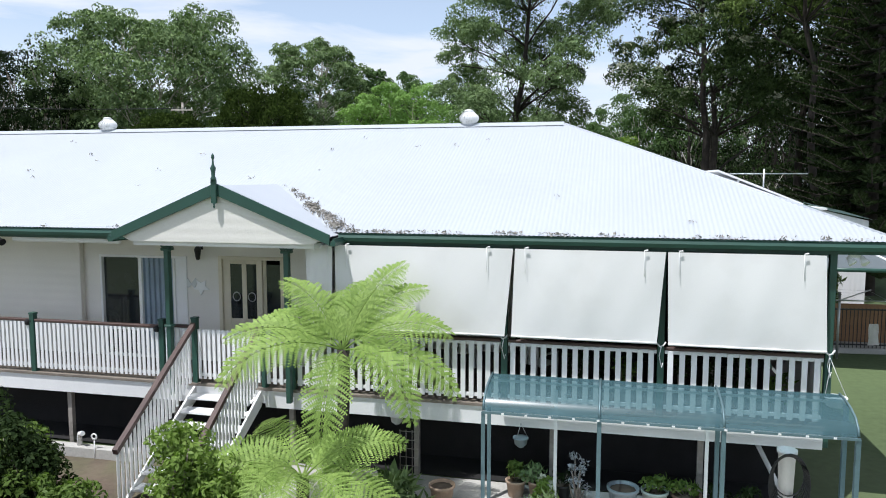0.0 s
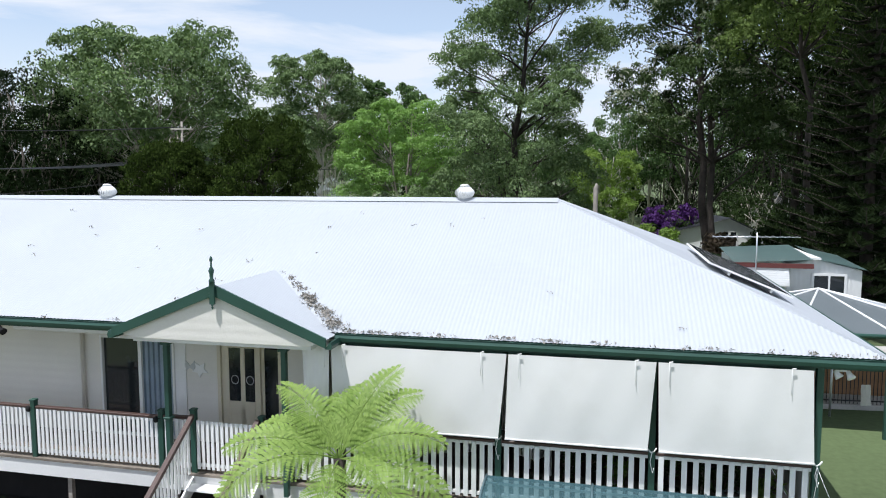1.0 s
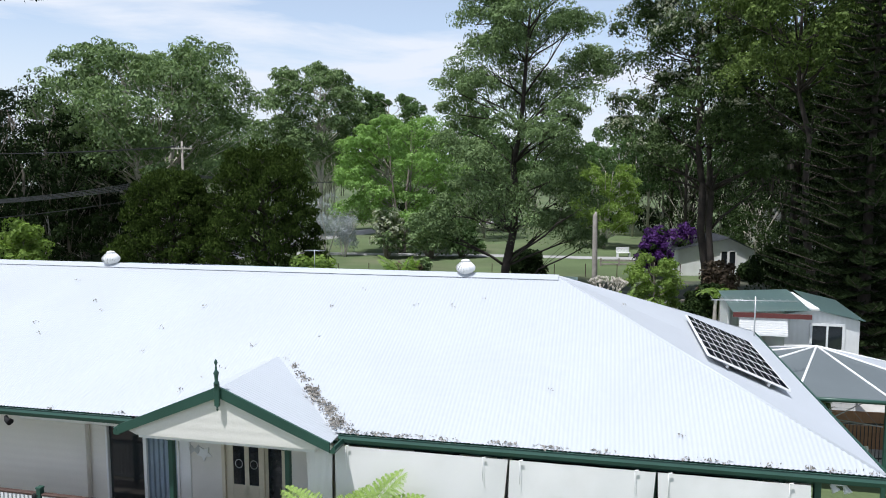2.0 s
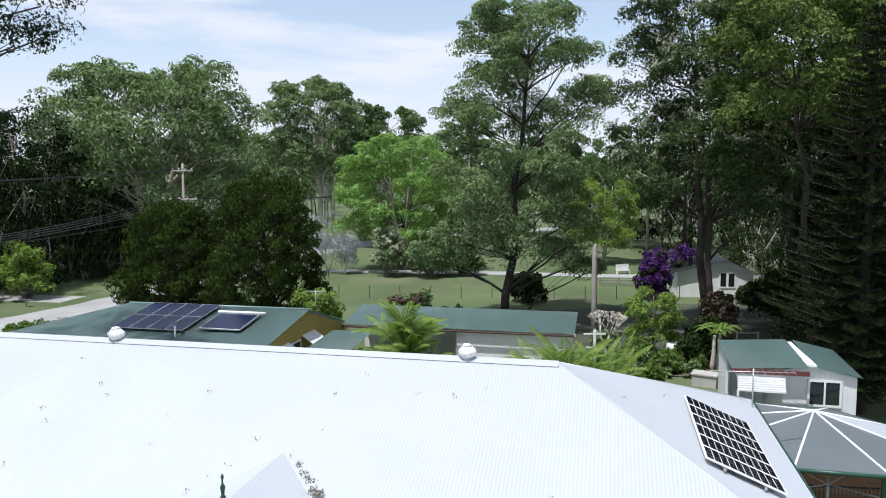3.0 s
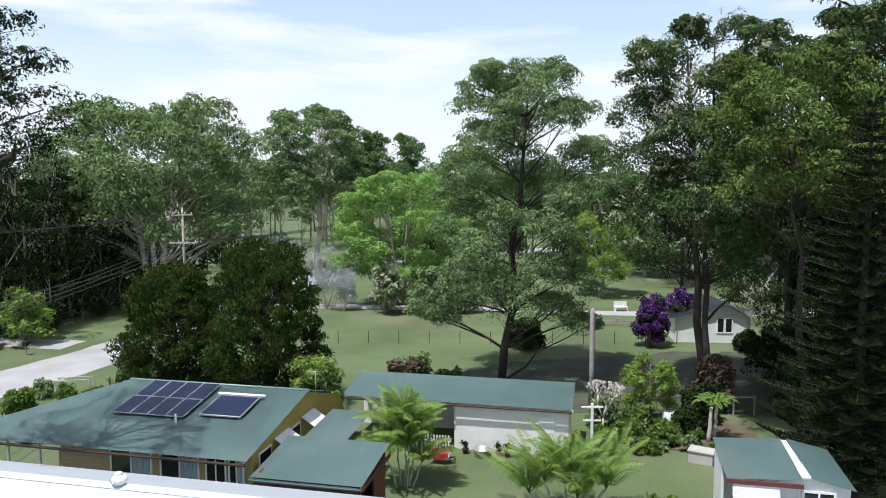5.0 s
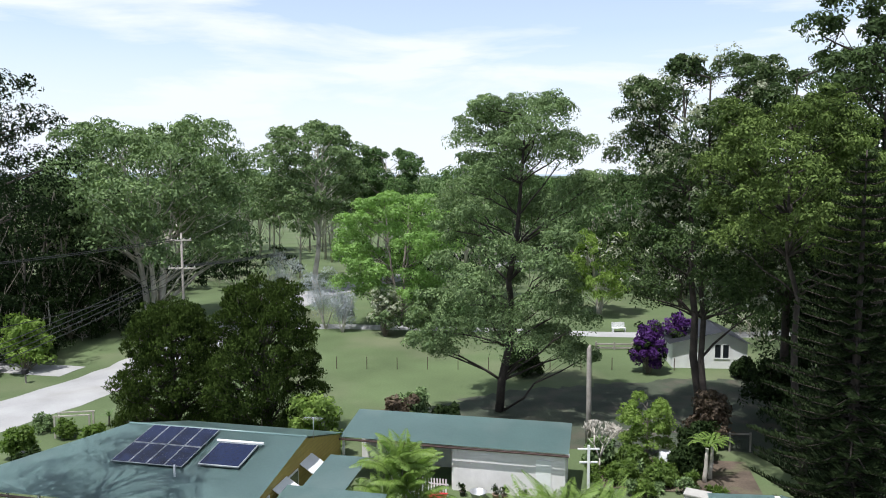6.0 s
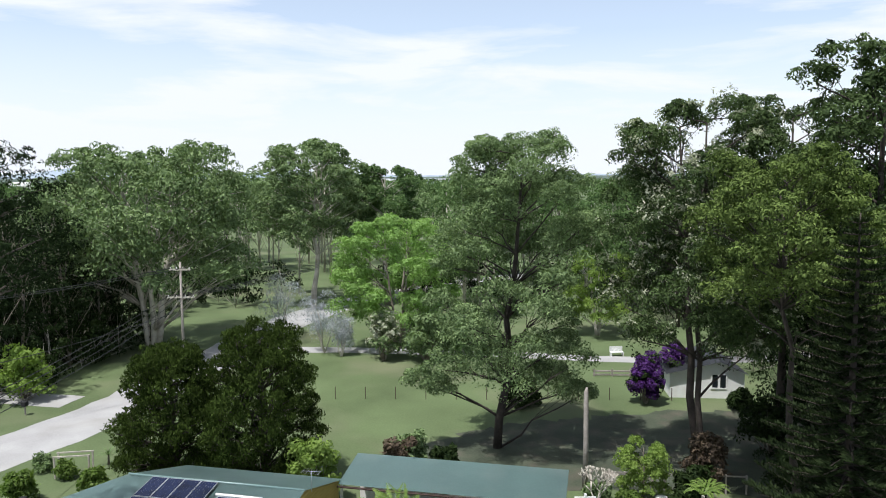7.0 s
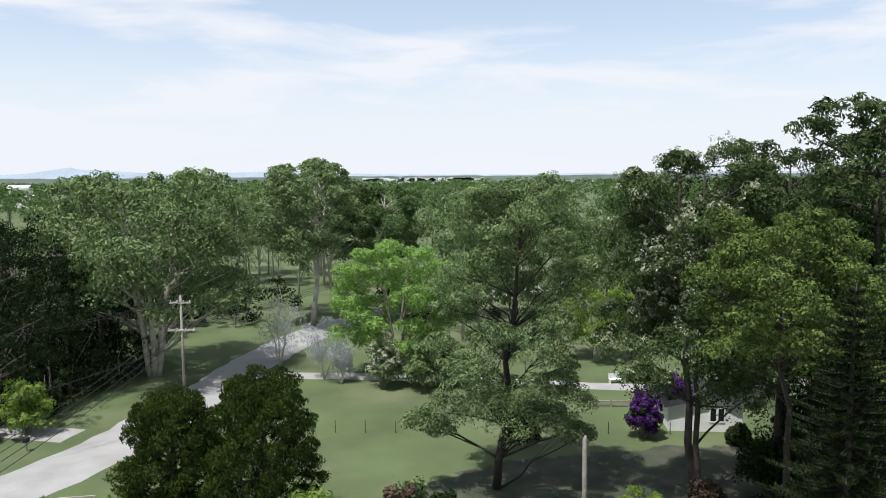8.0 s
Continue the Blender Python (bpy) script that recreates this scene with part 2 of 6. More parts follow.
def tube(bm, pts, radii, sides=6, caps=True):
    """A tapered round bar along pts."""
    rings = []
    pts = [Vector(p) for p in pts]
    for i, p in enumerate(pts):
        d = (pts[min(i + 1, len(pts) - 1)] - pts[max(i - 1, 0)]).normalized()
        a = d.orthogonal().normalized() if abs(d.z) > 0.9 else Vector((-d.y, d.x, 0)).normalized()
        b = d.cross(a)
        r = radii[i] if isinstance(radii, (list, tuple)) else radii
        rings.append([bm.verts.new(p + (a * math.cos(k * math.tau / sides) + b * math.sin(k * math.tau / sides)) * r) for k in range(sides)])
    for r0, r1 in zip(rings, rings[1:]):
        for k in range(sides):
            bm.faces.new((r0[k], r0[(k + 1) % sides], r1[(k + 1) % sides], r1[k])).smooth = True
    if caps:
        bm.faces.new(rings[0][::-1])
        bm.faces.new(rings[-1])
    return bm


def lathe(bm, profile, sides=16, at=(0, 0, 0)):
    rings = [[bm.verts.new((at[0] + r * math.cos(k * math.tau / sides), at[1] + r * math.sin(k * math.tau / sides), at[2] + z)) for k in range(sides)] for r, z in profile]
    for r0, r1 in zip(rings, rings[1:]):
        for k in range(sides):
            bm.faces.new((r0[k], r0[(k + 1) % sides], r1[(k + 1) % sides], r1[k])).smooth = True
    bm.faces.new(rings[0][::-1])
    bm.faces.new(rings[-1])
    return bm


def thing(name, m, label, category, group="", kind=""):
    ob = new(name)
    ob.matrix_world = m
    return tagged(ob, label, category, group, kind)


# ---------------- plants ----------------
def limb(bm, p0, p1, r0, r1, rng, segs=4, bend=0.12, sides=6):
    p0, p1 = Vector(p0), Vector(p1)
    ln = (p1 - p0).length
    pts, rad = [], []
    for i in range(segs + 1):
        t = i / segs
        w = math.sin(math.pi * t) * bend * ln
        pts.append(p0.lerp(p1, t) + Vector((rng.normal() * w * 0.5, rng.normal() * w * 0.5, w * 0.5)))
        rad.append(r0 + (r1 - r0) * t)
    tube(bm, pts, rad, sides)
    return pts


def leaf_part(name, clumps, leaf, parent, material, rng, droop=0.4, dome=0.6, label=""):
    """clumps: rows of centre, radii and number of leaves; leaf: length and width. One mesh of separate small leaves."""
    c = np.repeat(np.array([q[0] for q in clumps], float), [q[2] for q in clumps], axis=0)
    r = np.repeat(np.array([q[1] for q in clumps], float), [q[2] for q in clumps], axis=0)
    k = len(c)
    d = rng.normal(size=(k, 3))
    d[:, 2] += dome * (1 + (r[:, 2] > 0.9) * 0.5)
    d /= np.linalg.norm(d, axis=1)[:, None]
    p = c + d * r * (rng.uniform(0.55, 1.0, k) ** 0.5)[:, None]
    a = rng.normal(size=(k, 3))
    a -= d * (a * d).sum(axis=1)[:, None] * 0.8
    a[:, 2] -= droop
    a /= np.linalg.norm(a, axis=1)[:, None]
    s = np.cross(rng.normal(size=(k, 3)) * 0.34 + d, a)
    s /= np.linalg.norm(s, axis=1)[:, None] + 1e-9
    f = rng.uniform(0.6, 1.3, k)[:, None]
    a, s = a * leaf[0] * f, s * leaf[1] * 0.5 * f
    n = np.cross(a, s)
    n /= np.linalg.norm(n, axis=1)[:, None] + 1e-9
    bow = n * leaf[0] * 0.12 * f
    v = np.stack([p, p + a * 0.45 + s + bow, p + a, p + a * 0.45 - s + bow], axis=1).reshape(-1, 3)
    return quads(name, v, parent, material, label)


def quads(name, v, parent, material, label=""):
    k = len(v) // 4
    me = bpy.data.meshes.new(name)
    me.vertices.add(4 * k)
    me.vertices.foreach_set("co", v.astype(np.float32).ravel())
    me.loops.add(4 * k)
    me.loops.foreach_set("vertex_index", np.arange(4 * k, dtype=np.int32))
    me.polygons.add(k)
    me.polygons.foreach_set("loop_start", np.arange(0, 4 * k, 4, dtype=np.int32))
    me.update(calc_edges=True)
    me.validate()
    me.materials.append(material)
    ob = new(name, me)
    ob.parent = parent
    if label:
        ob["label"] = label
    return ob


def crown_blobs(h, z0, r, nb, rng, top=0.55, flat=0.7):
    """Boughs of a crown: centre and radii, round and up an uneven egg."""
    out = []
    for i in range(nb):
        t = (i + 0.5) / nb
        z = z0 + (h - z0) * (0.08 + 0.84 * t)
        q = (z - z0) / (h - z0)
        wide = math.sin(math.pi * min(1, max(0.02, q ** 0.85 * 0.70 + 0.17))) ** 0.6
        rad = r * wide * (0.35 + 0.55 * math.sqrt(rng.uniform()))
        ang = i * 2.399 + rng.normal() * 0.35
        s = r * rng.uniform(0.22, 0.40) * (1.0 if q < 0.75 else top + 0.25)
        out.append(((math.cos(ang) * rad, math.sin(ang) * rad, z), (s, s, s * flat)))
    return out


def tree(name, label, x, y, h, r, z0, seed, leaf=(0.3, 0.1), nb=18, k=7, n=90, rc=0.42, droop=0.45, leaves="gum", bark="bark_grey", girth=0.3,
         flat=0.7, boughs=None, forks=1, accent=None, group="", category="tree", lean=(0, 0), reach=()):
    """A tapered trunk with limbs and twigs, and a crown of leaf tufts at their ends."""
    rng = np.random.default_rng(seed)
    t = thing(name, pose(x, y, 0), label, category, group)
    blobs = (boughs or crown_blobs(h, z0, r, nb, rng, flat=flat)) + list(reach)
    bm = bmesh.new()
    stems = []
    for f in range(forks):
        ang = rng.uniform(0, 6.28)
        off = (0.0 if forks == 1 else r * 0.28)
        topp = (math.cos(ang + f * 2.4) * off + lean[0], math.sin(ang + f * 2.4) * off + lean[1], h * 0.9)
        base = (math.cos(ang + f * 2.4) * off * 0.12, math.sin(ang + f * 2.4) * off * 0.12, -0.15)
        stems.append(limb(bm, base, topp, girth * (1 if f == 0 else 0.75), girth * 0.15, rng, 9, 0.02, 8))
    clumps, extra = [], []
    for c, s in blobs:
        c = Vector((c[0] + lean[0] * c[2] / h, c[1] + lean[1] * c[2] / h, c[2]))
        st = min(stems, key=lambda q: (q[5] - c).length)
        zt = max(0.4, min(c.z - 0.55 * math.hypot(c.x, c.y) - s[2] * 0.3, h * 0.86))
        start = min(st, key=lambda p: abs(p.z - zt))
        ends = limb(bm, start, c - Vector((0, 0, s[2] * 0.3)), girth * 0.32 * (1 - 0.55 * start.z / h), girth * 0.09, rng, 4, 0.10, 5)
        tufts = int(k * 1.8)
        for j in range(tufts):
            d = rng.normal(size=3)
            d[2] = abs(d[2]) * 0.9 - 0.12
            d /= np.linalg.norm(d)
            q = Vector((c.x + d[0] * s[0] * 0.86, c.y + d[1] * s[1] * 0.86, c.z + d[2] * s[2] * 0.9))
            if j % 4 == 0:
                limb(bm, ends[2 + j % 3], q, girth * 0.07, girth * 0.02, rng, 2, 0.1, 4)
            w = s[0] * rc * 0.76 * rng.uniform(0.7, 1.3)
            leafy = int(n * 0.42 * rng.uniform(0.7, 1.3))
            clumps.append((tuple(q), (w, w, w * 0.75), leafy))
            if accent and rng.uniform() < accent[1]:       # loose sprays of blossom over the tuft
                for e in range(6):
                    o = rng.normal(size=3) * w * 0.6
                    extra.append(((q.x + o[0], q.y + o[1], q.z + abs(o[2]) + w * 0.2), (w * 0.32, w * 0.32, w * 0.25), max(6, leafy // 9)))
        clumps.append((tuple(c), (s[0] * 0.8, s[1] * 0.8, s[2] * 0.8), int(n * k * 0.25)))
    part("trunk", bm, M[bark], t)
    leaf_part("crown", clumps, leaf, t, M[leaves], rng, droop)
    if extra:
        leaf_part("blossom", extra, leaf, t, M[accent[0]], rng, droop)
    return t


def shrub(name, label, x, y, h, r, seed, leaf=(0.16, 0.07), nb=10, k=6, n=60, leaves="shrub", accent=None, group="", z=0.0, droop=0.1, rc=0.5, flat=0.8):
    rng = np.random.default_rng(seed)
    t = thing(name, pose(x, y, z), label, "shrub", group)
    bm = bmesh.new()
    clumps, extra = [], []
    for i in range(nb):
        ang, q = i * 2.399, (i + 0.5) / nb
        rad = r * 0.72 * math.sqrt(rng.uniform(0.15, 1)) * (1 - 0.45 * q)
        c = Vector((math.cos(ang) * rad, math.sin(ang) * rad, h * (0.22 + 0.62 * q)))
        s = min(r * 0.42, h * 0.3) * rng.uniform(0.8, 1.2)
        limb(bm, (c.x * 0.12, c.y * 0.12, -0.05), c, 0.02 + 0.012 * h, 0.008, rng, 3, 0.08, 5)
        for j in range(k):
            d = rng.normal(size=3)
            d /= np.linalg.norm(d)
            w = s * rc * rng.uniform(0.8, 1.3)
            (extra if accent and rng.uniform() < accent[1] else clumps).append(((c.x + d[0] * s * 0.7, c.y + d[1] * s * 0.7, max(w * 0.5, c.z + d[2] * s * 0.7 * flat)), (w, w, w * 0.8), int(n * rng.uniform(0.7, 1.3))))
    part("stems", bm, M["bark_grey"], t)
    leaf_part("foliage", clumps, leaf, t, M[leaves], rng, droop)
    if extra:
        leaf_part("blossom", extra, leaf, t, M[accent[0]], rng, droop)
    return t


def frond_leaflets(base, ang, rise, length, arch, leaflet, pairs, rng, fine=0, vee=0.25, first=0.12, face=(0, 0, 0)):
    """Points of an arching midrib, and quads of its paired leaflets; fine: pinnules a leaflet (a fern's)."""
    base = np.array(base, float)
    hd = np.array([math.cos(ang), math.sin(ang), 0.0])
    up = np.array([0, 0, 1.0])
    ts = np.linspace(0, 1, 12)
    el = rise - arch * ts ** 1.25
    steps = np.cos(el)[:, None] * hd + np.sin(el)[:, None] * up
    pts = base + np.vstack([np.zeros(3), np.cumsum(steps[:-1] * length / 11, axis=0)])
    out = []
    for i in range(pairs):
        t = first + (1 - first) * (i + 0.5) / pairs
        p = np.array([np.interp(t, ts, pts[:, k]) for k in range(3)])
        e = rise - arch * t ** 1.25
        d = math.cos(e) * hd + math.sin(e) * up
        nrm = -math.sin(e) * hd + math.cos(e) * up + np.array(face)
        nrm -= d * (nrm @ d)
        nrm /= np.linalg.norm(nrm) + 1e-9
        side = np.cross(d, nrm)
        ll = leaflet[0] * (math.sin(math.pi * min(1, t * 0.82 + 0.14)) ** 0.8) * rng.uniform(0.88, 1.1)
        for sg in (-1, 1):
            a = side * sg * 0.92 + d * 0.38 + nrm * (vee + rng.normal() * 0.08)
            a /= np.linalg.norm(a)
            if not fine:
                w = d * leaflet[1] * 0.5
                sag = -up * ll * 0.22
                out.append((p - w * 0.6, p + a * ll * 0.55 - w + sag * 0.3, p + a * ll + sag, p + a * ll * 0.55 + w + sag * 0.3))
            else:
                for j in range(fine):
                    q = (j + 0.4) / fine
                    pp = p + a * ll * q - up * ll * 0.25 * q * q
                    lw = leaflet[1] * (1 - 0.75 * q) + 0.01
                    for s2 in (-1, 1):
                        b = d * s2 + a * 0.35
                        g = a * ll / fine * 0.52
                        out.append((pp - g * 0.8, pp + b * lw * 0.5 - g, pp + b * lw, pp + b * lw * 0.6 + g))
    return pts, np.array(out).reshape(-1, 3)


def palm(name, label, x, y, stems, seed, L=2.2, leaflet=(0.55, 0.07), fronds=9, material="palm", group="", girth=0.05, pairs=30, bend=(70, 115)):
    """A clump of ringed canes, each with a head of arching feather fronds. stems: rows of dx, dy, height."""
    rng = np.random.default_rng(seed)
    t = thing(name, pose(x, y, 0), label, "palm", group)
    trunk, ribs, leaves = bmesh.new(), bmesh.new(), []
    for dx, dy, h in stems:
        pts = limb(trunk, (dx * 0.4, dy * 0.4, -0.1), (dx, dy, h), girth, girth * 0.75, rng, 8, 0.03, 7)
        for i in range(fronds):
            ang = i * 2.399 + rng.uniform(0, 0.5)
            rise = radians(rng.uniform(52, 90))
            mid, q = frond_leaflets(pts[-1], ang, rise, L * rng.uniform(0.8, 1.15), radians(rng.uniform(*bend)), leaflet, pairs, rng, 0, -0.42)
            tube(ribs, mid[::2], [0.022 - 0.003 * j for j in range(len(mid[::2]))], 4)
            leaves.append(q)
    part("cane", trunk, M["bark_pale"], t)
    part("midrib", ribs, M["shrub"], t)
    quads("fronds", np.vstack(leaves), t, M[material])
    return t


def norfolk_pine(name, label, x, y, h, r, seed, whorls=34):
    """A straight trunk with whorls of level branches, each a rope of upturned needle tufts."""
    rng = np.random.default_rng(seed)
    t = thing(name, pose(x, y, 0), label, "tree")
    bm = bmesh.new()
    limb(bm, (0, 0, -0.2), (0, 0, h), 0.32, 0.03, rng, 10, 0.0, 8)
    rows, a_, l_ = [], [], []
    for i in range(whorls):
        q = (i + 0.5) / whorls
        z = h * (0.05 + 0.94 * q)
        ln0 = r * (1 - q) ** 0.75 * min(1, 0.75 + q)
        for j in range(7):
            ang = j * math.tau / 7 + i * 0.4 + rng.normal() * 0.1
            ln = ln0 * rng.uniform(0.8, 1.1) + 0.15
            d = Vector((math.cos(ang), math.sin(ang), 0))
            p1 = Vector((0, 0, z)) + d * ln + Vector((0, 0, 0.10 * ln))
            mid = Vector((0, 0, z)) + d * ln * 0.5 - Vector((0, 0, 0.06 * ln))
            tube(bm, [(0, 0, z), mid, p1], [0.05, 0.035, 0.012], 4)
            side = Vector((-d.y, d.x, 0))
            for s in range(max(3, int(ln / 0.16))):
                tt = 0.18 + 0.82 * s / max(3, int(ln / 0.16))
                b = Vector((0, 0, z)).lerp(mid, min(1, tt * 2)) if tt < 0.5 else mid.lerp(p1, tt * 2 - 1)
                for sg in (-1, 1):
                    e = b + side * sg * (0.34 * (1.15 - tt)) * rng.uniform(0.7, 1.2) * min(2.2, 0.5 + ln * 0.4) + d * 0.16 + Vector((0, 0, 0.16))
                    rows.append((b, e))
    v = []
    for b, e in rows:
        b, e = np.array(b), np.array(e)
        a = e - b
        for c in range(4):
            s = np.cross(a, rng.normal(size=3))
            s = s / (np.linalg.norm(s) + 1e-9) * 0.045
            o = a * 0.22 * c
            v += [b + o, b + o + a * 0.25 + s, b + o + a * 0.55 + np.array([0, 0, 0.05]) + s * 1.4, b + o + a * 0.25 - s]
    part("trunk", bm, M["bark_dark"], t)
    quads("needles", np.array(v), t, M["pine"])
    return t



# ---------------- ground, road, distance ----------------
def sheet(name, pts, z, material, label, category, kind="structure", thick=0.0):
    bm = bmesh.new()
    f = bm.faces.new([bm.verts.new((px, py, z)) for px, py in pts])
    if thick:
        bmesh.ops.solidify(bm, geom=[f], thickness=thick)
    me = bpy.data.meshes.new(name)
    bmesh.ops.recalc_face_normals(bm, faces=bm.faces[:])
    bm.to_mesh(me)
    bm.free()
    me.materials.append(material)
    return tagged(new(name, me), label, category, kind=kind)


def ribbon(name, line, width, z, material, label, category, seed=3, step=2.0):
    """A strip of ground along a line of points, with ragged edges."""
    rng = np.random.default_rng(seed)
    ln = np.array(line, float)
    cum = np.concatenate([[0], np.cumsum(np.linalg.norm(np.diff(ln, axis=0), axis=1))])
    s = np.arange(0, cum[-1], step)
    c = np.stack([np.interp(s, cum, ln[:, k]) for k in (0, 1)], axis=1)
    for _ in range(4):
        c[1:-1] = (c[:-2] + 2 * c[1:-1] + c[2:]) / 4
    d = np.gradient(c, axis=0)
    d /= np.linalg.norm(d, axis=1)[:, None]
    nrm = np.stack([-d[:, 1], d[:, 0]], axis=1)
    wl_, wr_ = width / 2 + rng.normal(size=len(s)) * width * 0.03, width / 2 + rng.normal(size=len(s)) * width * 0.03
    bm = bmesh.new()
    a = [bm.verts.new((*(c[i] + nrm[i] * wl_[i]), z - 0.03)) for i in range(len(s))]
    m = [bm.verts.new((*c[i], z)) for i in range(len(s))]
    b = [bm.verts.new((*(c[i] - nrm[i] * wr_[i]), z - 0.03)) for i in range(len(s))]
    for i in range(len(s) - 1):
        bm.faces.new((a[i], m[i], m[i + 1], a[i + 1]))
        bm.faces.new((m[i], b[i], b[i + 1], m[i + 1]))
    me = bpy.data.meshes.new(name)
    bmesh.ops.recalc_face_normals(bm, faces=bm.faces[:])
    bm.to_mesh(me)
    bm.free()
    me.materials.append(material)
    return tagged(new(name, me), label, category, kind="structure")


sheet("ground", [(-4900, -4900), (4900, -4900), (4900, 4900), (-4900, 4900)], 0.0, M["grass"], "mown grass on level ground with dry patches", "ground")
ribbon("road", [(-75, 6), (-43.5, 30), (-33.6, 48.5), (-27.8, 62.5), (-24.8, 78), (-22.8, 92), (-19, 106), (-10, 122), (8, 140), (40, 160)], 6.6, 0.045, M["gravel"], "pale gravel road curving away between trees", "road", 5)
ribbon("driveway", [(-24, 84), (-10, 83), (5, 81), (20, 77.5), (34, 77), (46, 80)], 2.6, 0.04, M["gravel"], "narrow pale gravel driveway across the lawn", "driveway", 6)
ribbon("side_track", [(-33, 64), (-42, 66), (-60, 67)], 3.4, 0.04, M["gravel"], "short gravel turn-off beside the road", "driveway", 7)
M["water"] = mat("bay_water", (0.30, 0.36, 0.42), 0.25, var=0.1, scale=0.01, fine=0.1, bump=0.05)
# the air's haze is put into the hills' blue-grey base colour
M["hill"] = mat("haze_painted_hill", (0.30, 0.36, 0.42), 0.95, var=0.12, scale=0.004, fine=0.05, bump=0.0)
M["shore"] = mat("far_wooded_shore", (0.085, 0.115, 0.095), 0.95, var=0.25, scale=0.01, fine=0.1, bump=0.0)
sheet("bay_water", [(-1500, 2300), (1700, 2300), (1900, 4300), (-1900, 4300)], 1.0, M["water"], "pale bay water near the horizon", "water")


def ridge_line(name, y, x0, x1, heights, material, label, depth=200):
    bm = bmesh.new()
    k = 120
    rows = []
    for i in range(k + 1):
        t = i / k
        x = x0 + (x1 - x0) * t
        hh = np.interp(t, np.linspace(0, 1, len(heights)), heights) * (1 + 0.10 * noise.noise((x * 0.004, y * 0.01, 0))) + 6 * noise.noise((x * 0.02, 3, 0))
        rows.append([bm.verts.new((x, y - depth, -5)), bm.verts.new((x, y, max(2, hh))), bm.verts.new((x, y + depth, -5))])
    for a, b in zip(rows, rows[1:]):
        bm.faces.new((a[0], b[0], b[1], a[1]))
        bm.faces.new((a[1], b[1], b[2], a[2]))
    me = bpy.data.meshes.new(name)
    bmesh.ops.recalc_face_normals(bm, faces=bm.faces[:])
    bm.to_mesh(me)
    bm.free()
    me.materials.append(material)
    return tagged(new(name, me), label, "hill", kind="structure")


ridge_line("far_hill", 4600, -3400, 3400, [50, 70, 60, 95, 70, 45, 62, 70, 50, 40, 38, 36, 42, 40, 46, 50, 44, 40, 50, 60], M["hill"], "far hills with blue-grey haze painted into their colour")
ridge_line("far_shore", 4200, -3300, 3300, [34, 30, 32, 28, 30, 26, 30, 32, 30, 30, 28, 30, 34, 30, 28, 30, 30, 34], M["shore"], "dark wooded shore beyond the bay", 80)

rngt = np.random.default_rng(77)
town = thing("far_town", pose(0, 0, 0), "white houses of a town on the far shore", "buildings", kind="stuff")
tb = bmesh.new()
for i in range(80):
    px, hh, ww = rngt.uniform(-420, 260), rngt.uniform(6, 16), rngt.uniform(10, 34)
    box(tb, px - ww / 2, px + ww / 2, 4030, 4050, 0, hh + 6)
for i in range(14):
    px = rngt.uniform(-1300, -950)
    box(tb, px - 14, px + 14, 4030, 4050, 0, 16)
part("house_walls", tb, M["white"], town)

# ---------------- trees that stand alone ----------------
tree("gum_tree", "tall spreading gum tree with a dark trunk on the lawn", 4.5, 52.0, 23.8, 6.1, 3.2, 11, (0.20, 0.09), nb=50, k=9, n=220, rc=0.46, girth=0.34, bark="bark_dark", leaves="gum_pale", lean=(1.9, 0), flat=0.8,
     reach=[((-3.6, 0.0, 19.8), (1.8, 1.7, 1.2)), ((3.7, 0.3, 19.4), (1.8, 1.7, 1.2)), ((0.2, -0.8, 21.9), (1.8, 1.7, 1.2)), ((2.0, 1.0, 22.2), (1.6, 1.5, 1.1)), ((-1.8, 0.6, 21.2), (1.7, 1.6, 1.1)), ((5.0, 0.0, 16.0), (1.8, 1.7, 1.2)), ((-4.6, 0.0, 15.2), (1.8, 1.7, 1.2)),
            ((4.6, -0.3, 4.6), (1.5, 1.4, 1.1)), ((5.6, 0.2, 4.0), (1.4, 1.3, 1.0)), ((3.4, 0.3, 5.6), (1.3, 1.2, 1.0)), ((-6.0, -0.5, 5.4), (1.5, 1.3, 0.8)), ((-4.6, 0.2, 4.6), (1.3, 1.2, 0.8))])
tree("gum_tree", "tall pale-blossomed gum tree behind the garden", 17.5, 47.0, 25.8, 6.0, 7.0, 118, (0.22, 0.10), nb=48, k=8, n=210, rc=0.42, girth=0.33, bark="bark_dark", leaves="gum_deep", accent=("blossom", 0.30), lean=(-0.6, 0), flat=0.78, forks=2)
tree("gum_tree", "broad olive-leaved gum tree behind the pine", 19.8, 37.6, 21.4, 4.6, 12.6, 13, (0.20, 0.085), nb=32, k=8, n=190, rc=0.42, girth=0.26, leaves="gum_olive", bark="bark_dark", lean=(-2.0, -0.4), flat=0.75)
tree("gum_tree", "very tall dark gum tree at the wood's edge", 26.0, 42, 28.6, 5.8, 11.5, 14, (0.28, 0.12), nb=40, k=7, n=140, rc=0.39, girth=0.45, bark="bark_dark", leaves="gum_deep", flat=0.6)
tree("gum_tree", "tall dark gum tree behind the olive-leaved one", 25.8, 52.5, 26.8, 5.6, 8.0, 28, (0.26, 0.12), nb=40, k=7, n=120, rc=0.42, girth=0.36, bark="bark_dark", leaves="gum_deep", flat=0.7)
tree("gum_tree", "tall gum tree with drooping branches near the neighbouring house", -20.6, 27.0, 21.8, 5.2, 15.4, 15, (0.17, 0.07), nb=24, k=6, n=120, rc=0.36, girth=0.34, leaves="gum_shaded", bark="bark_dark", lean=(1.5, 0), flat=0.5)
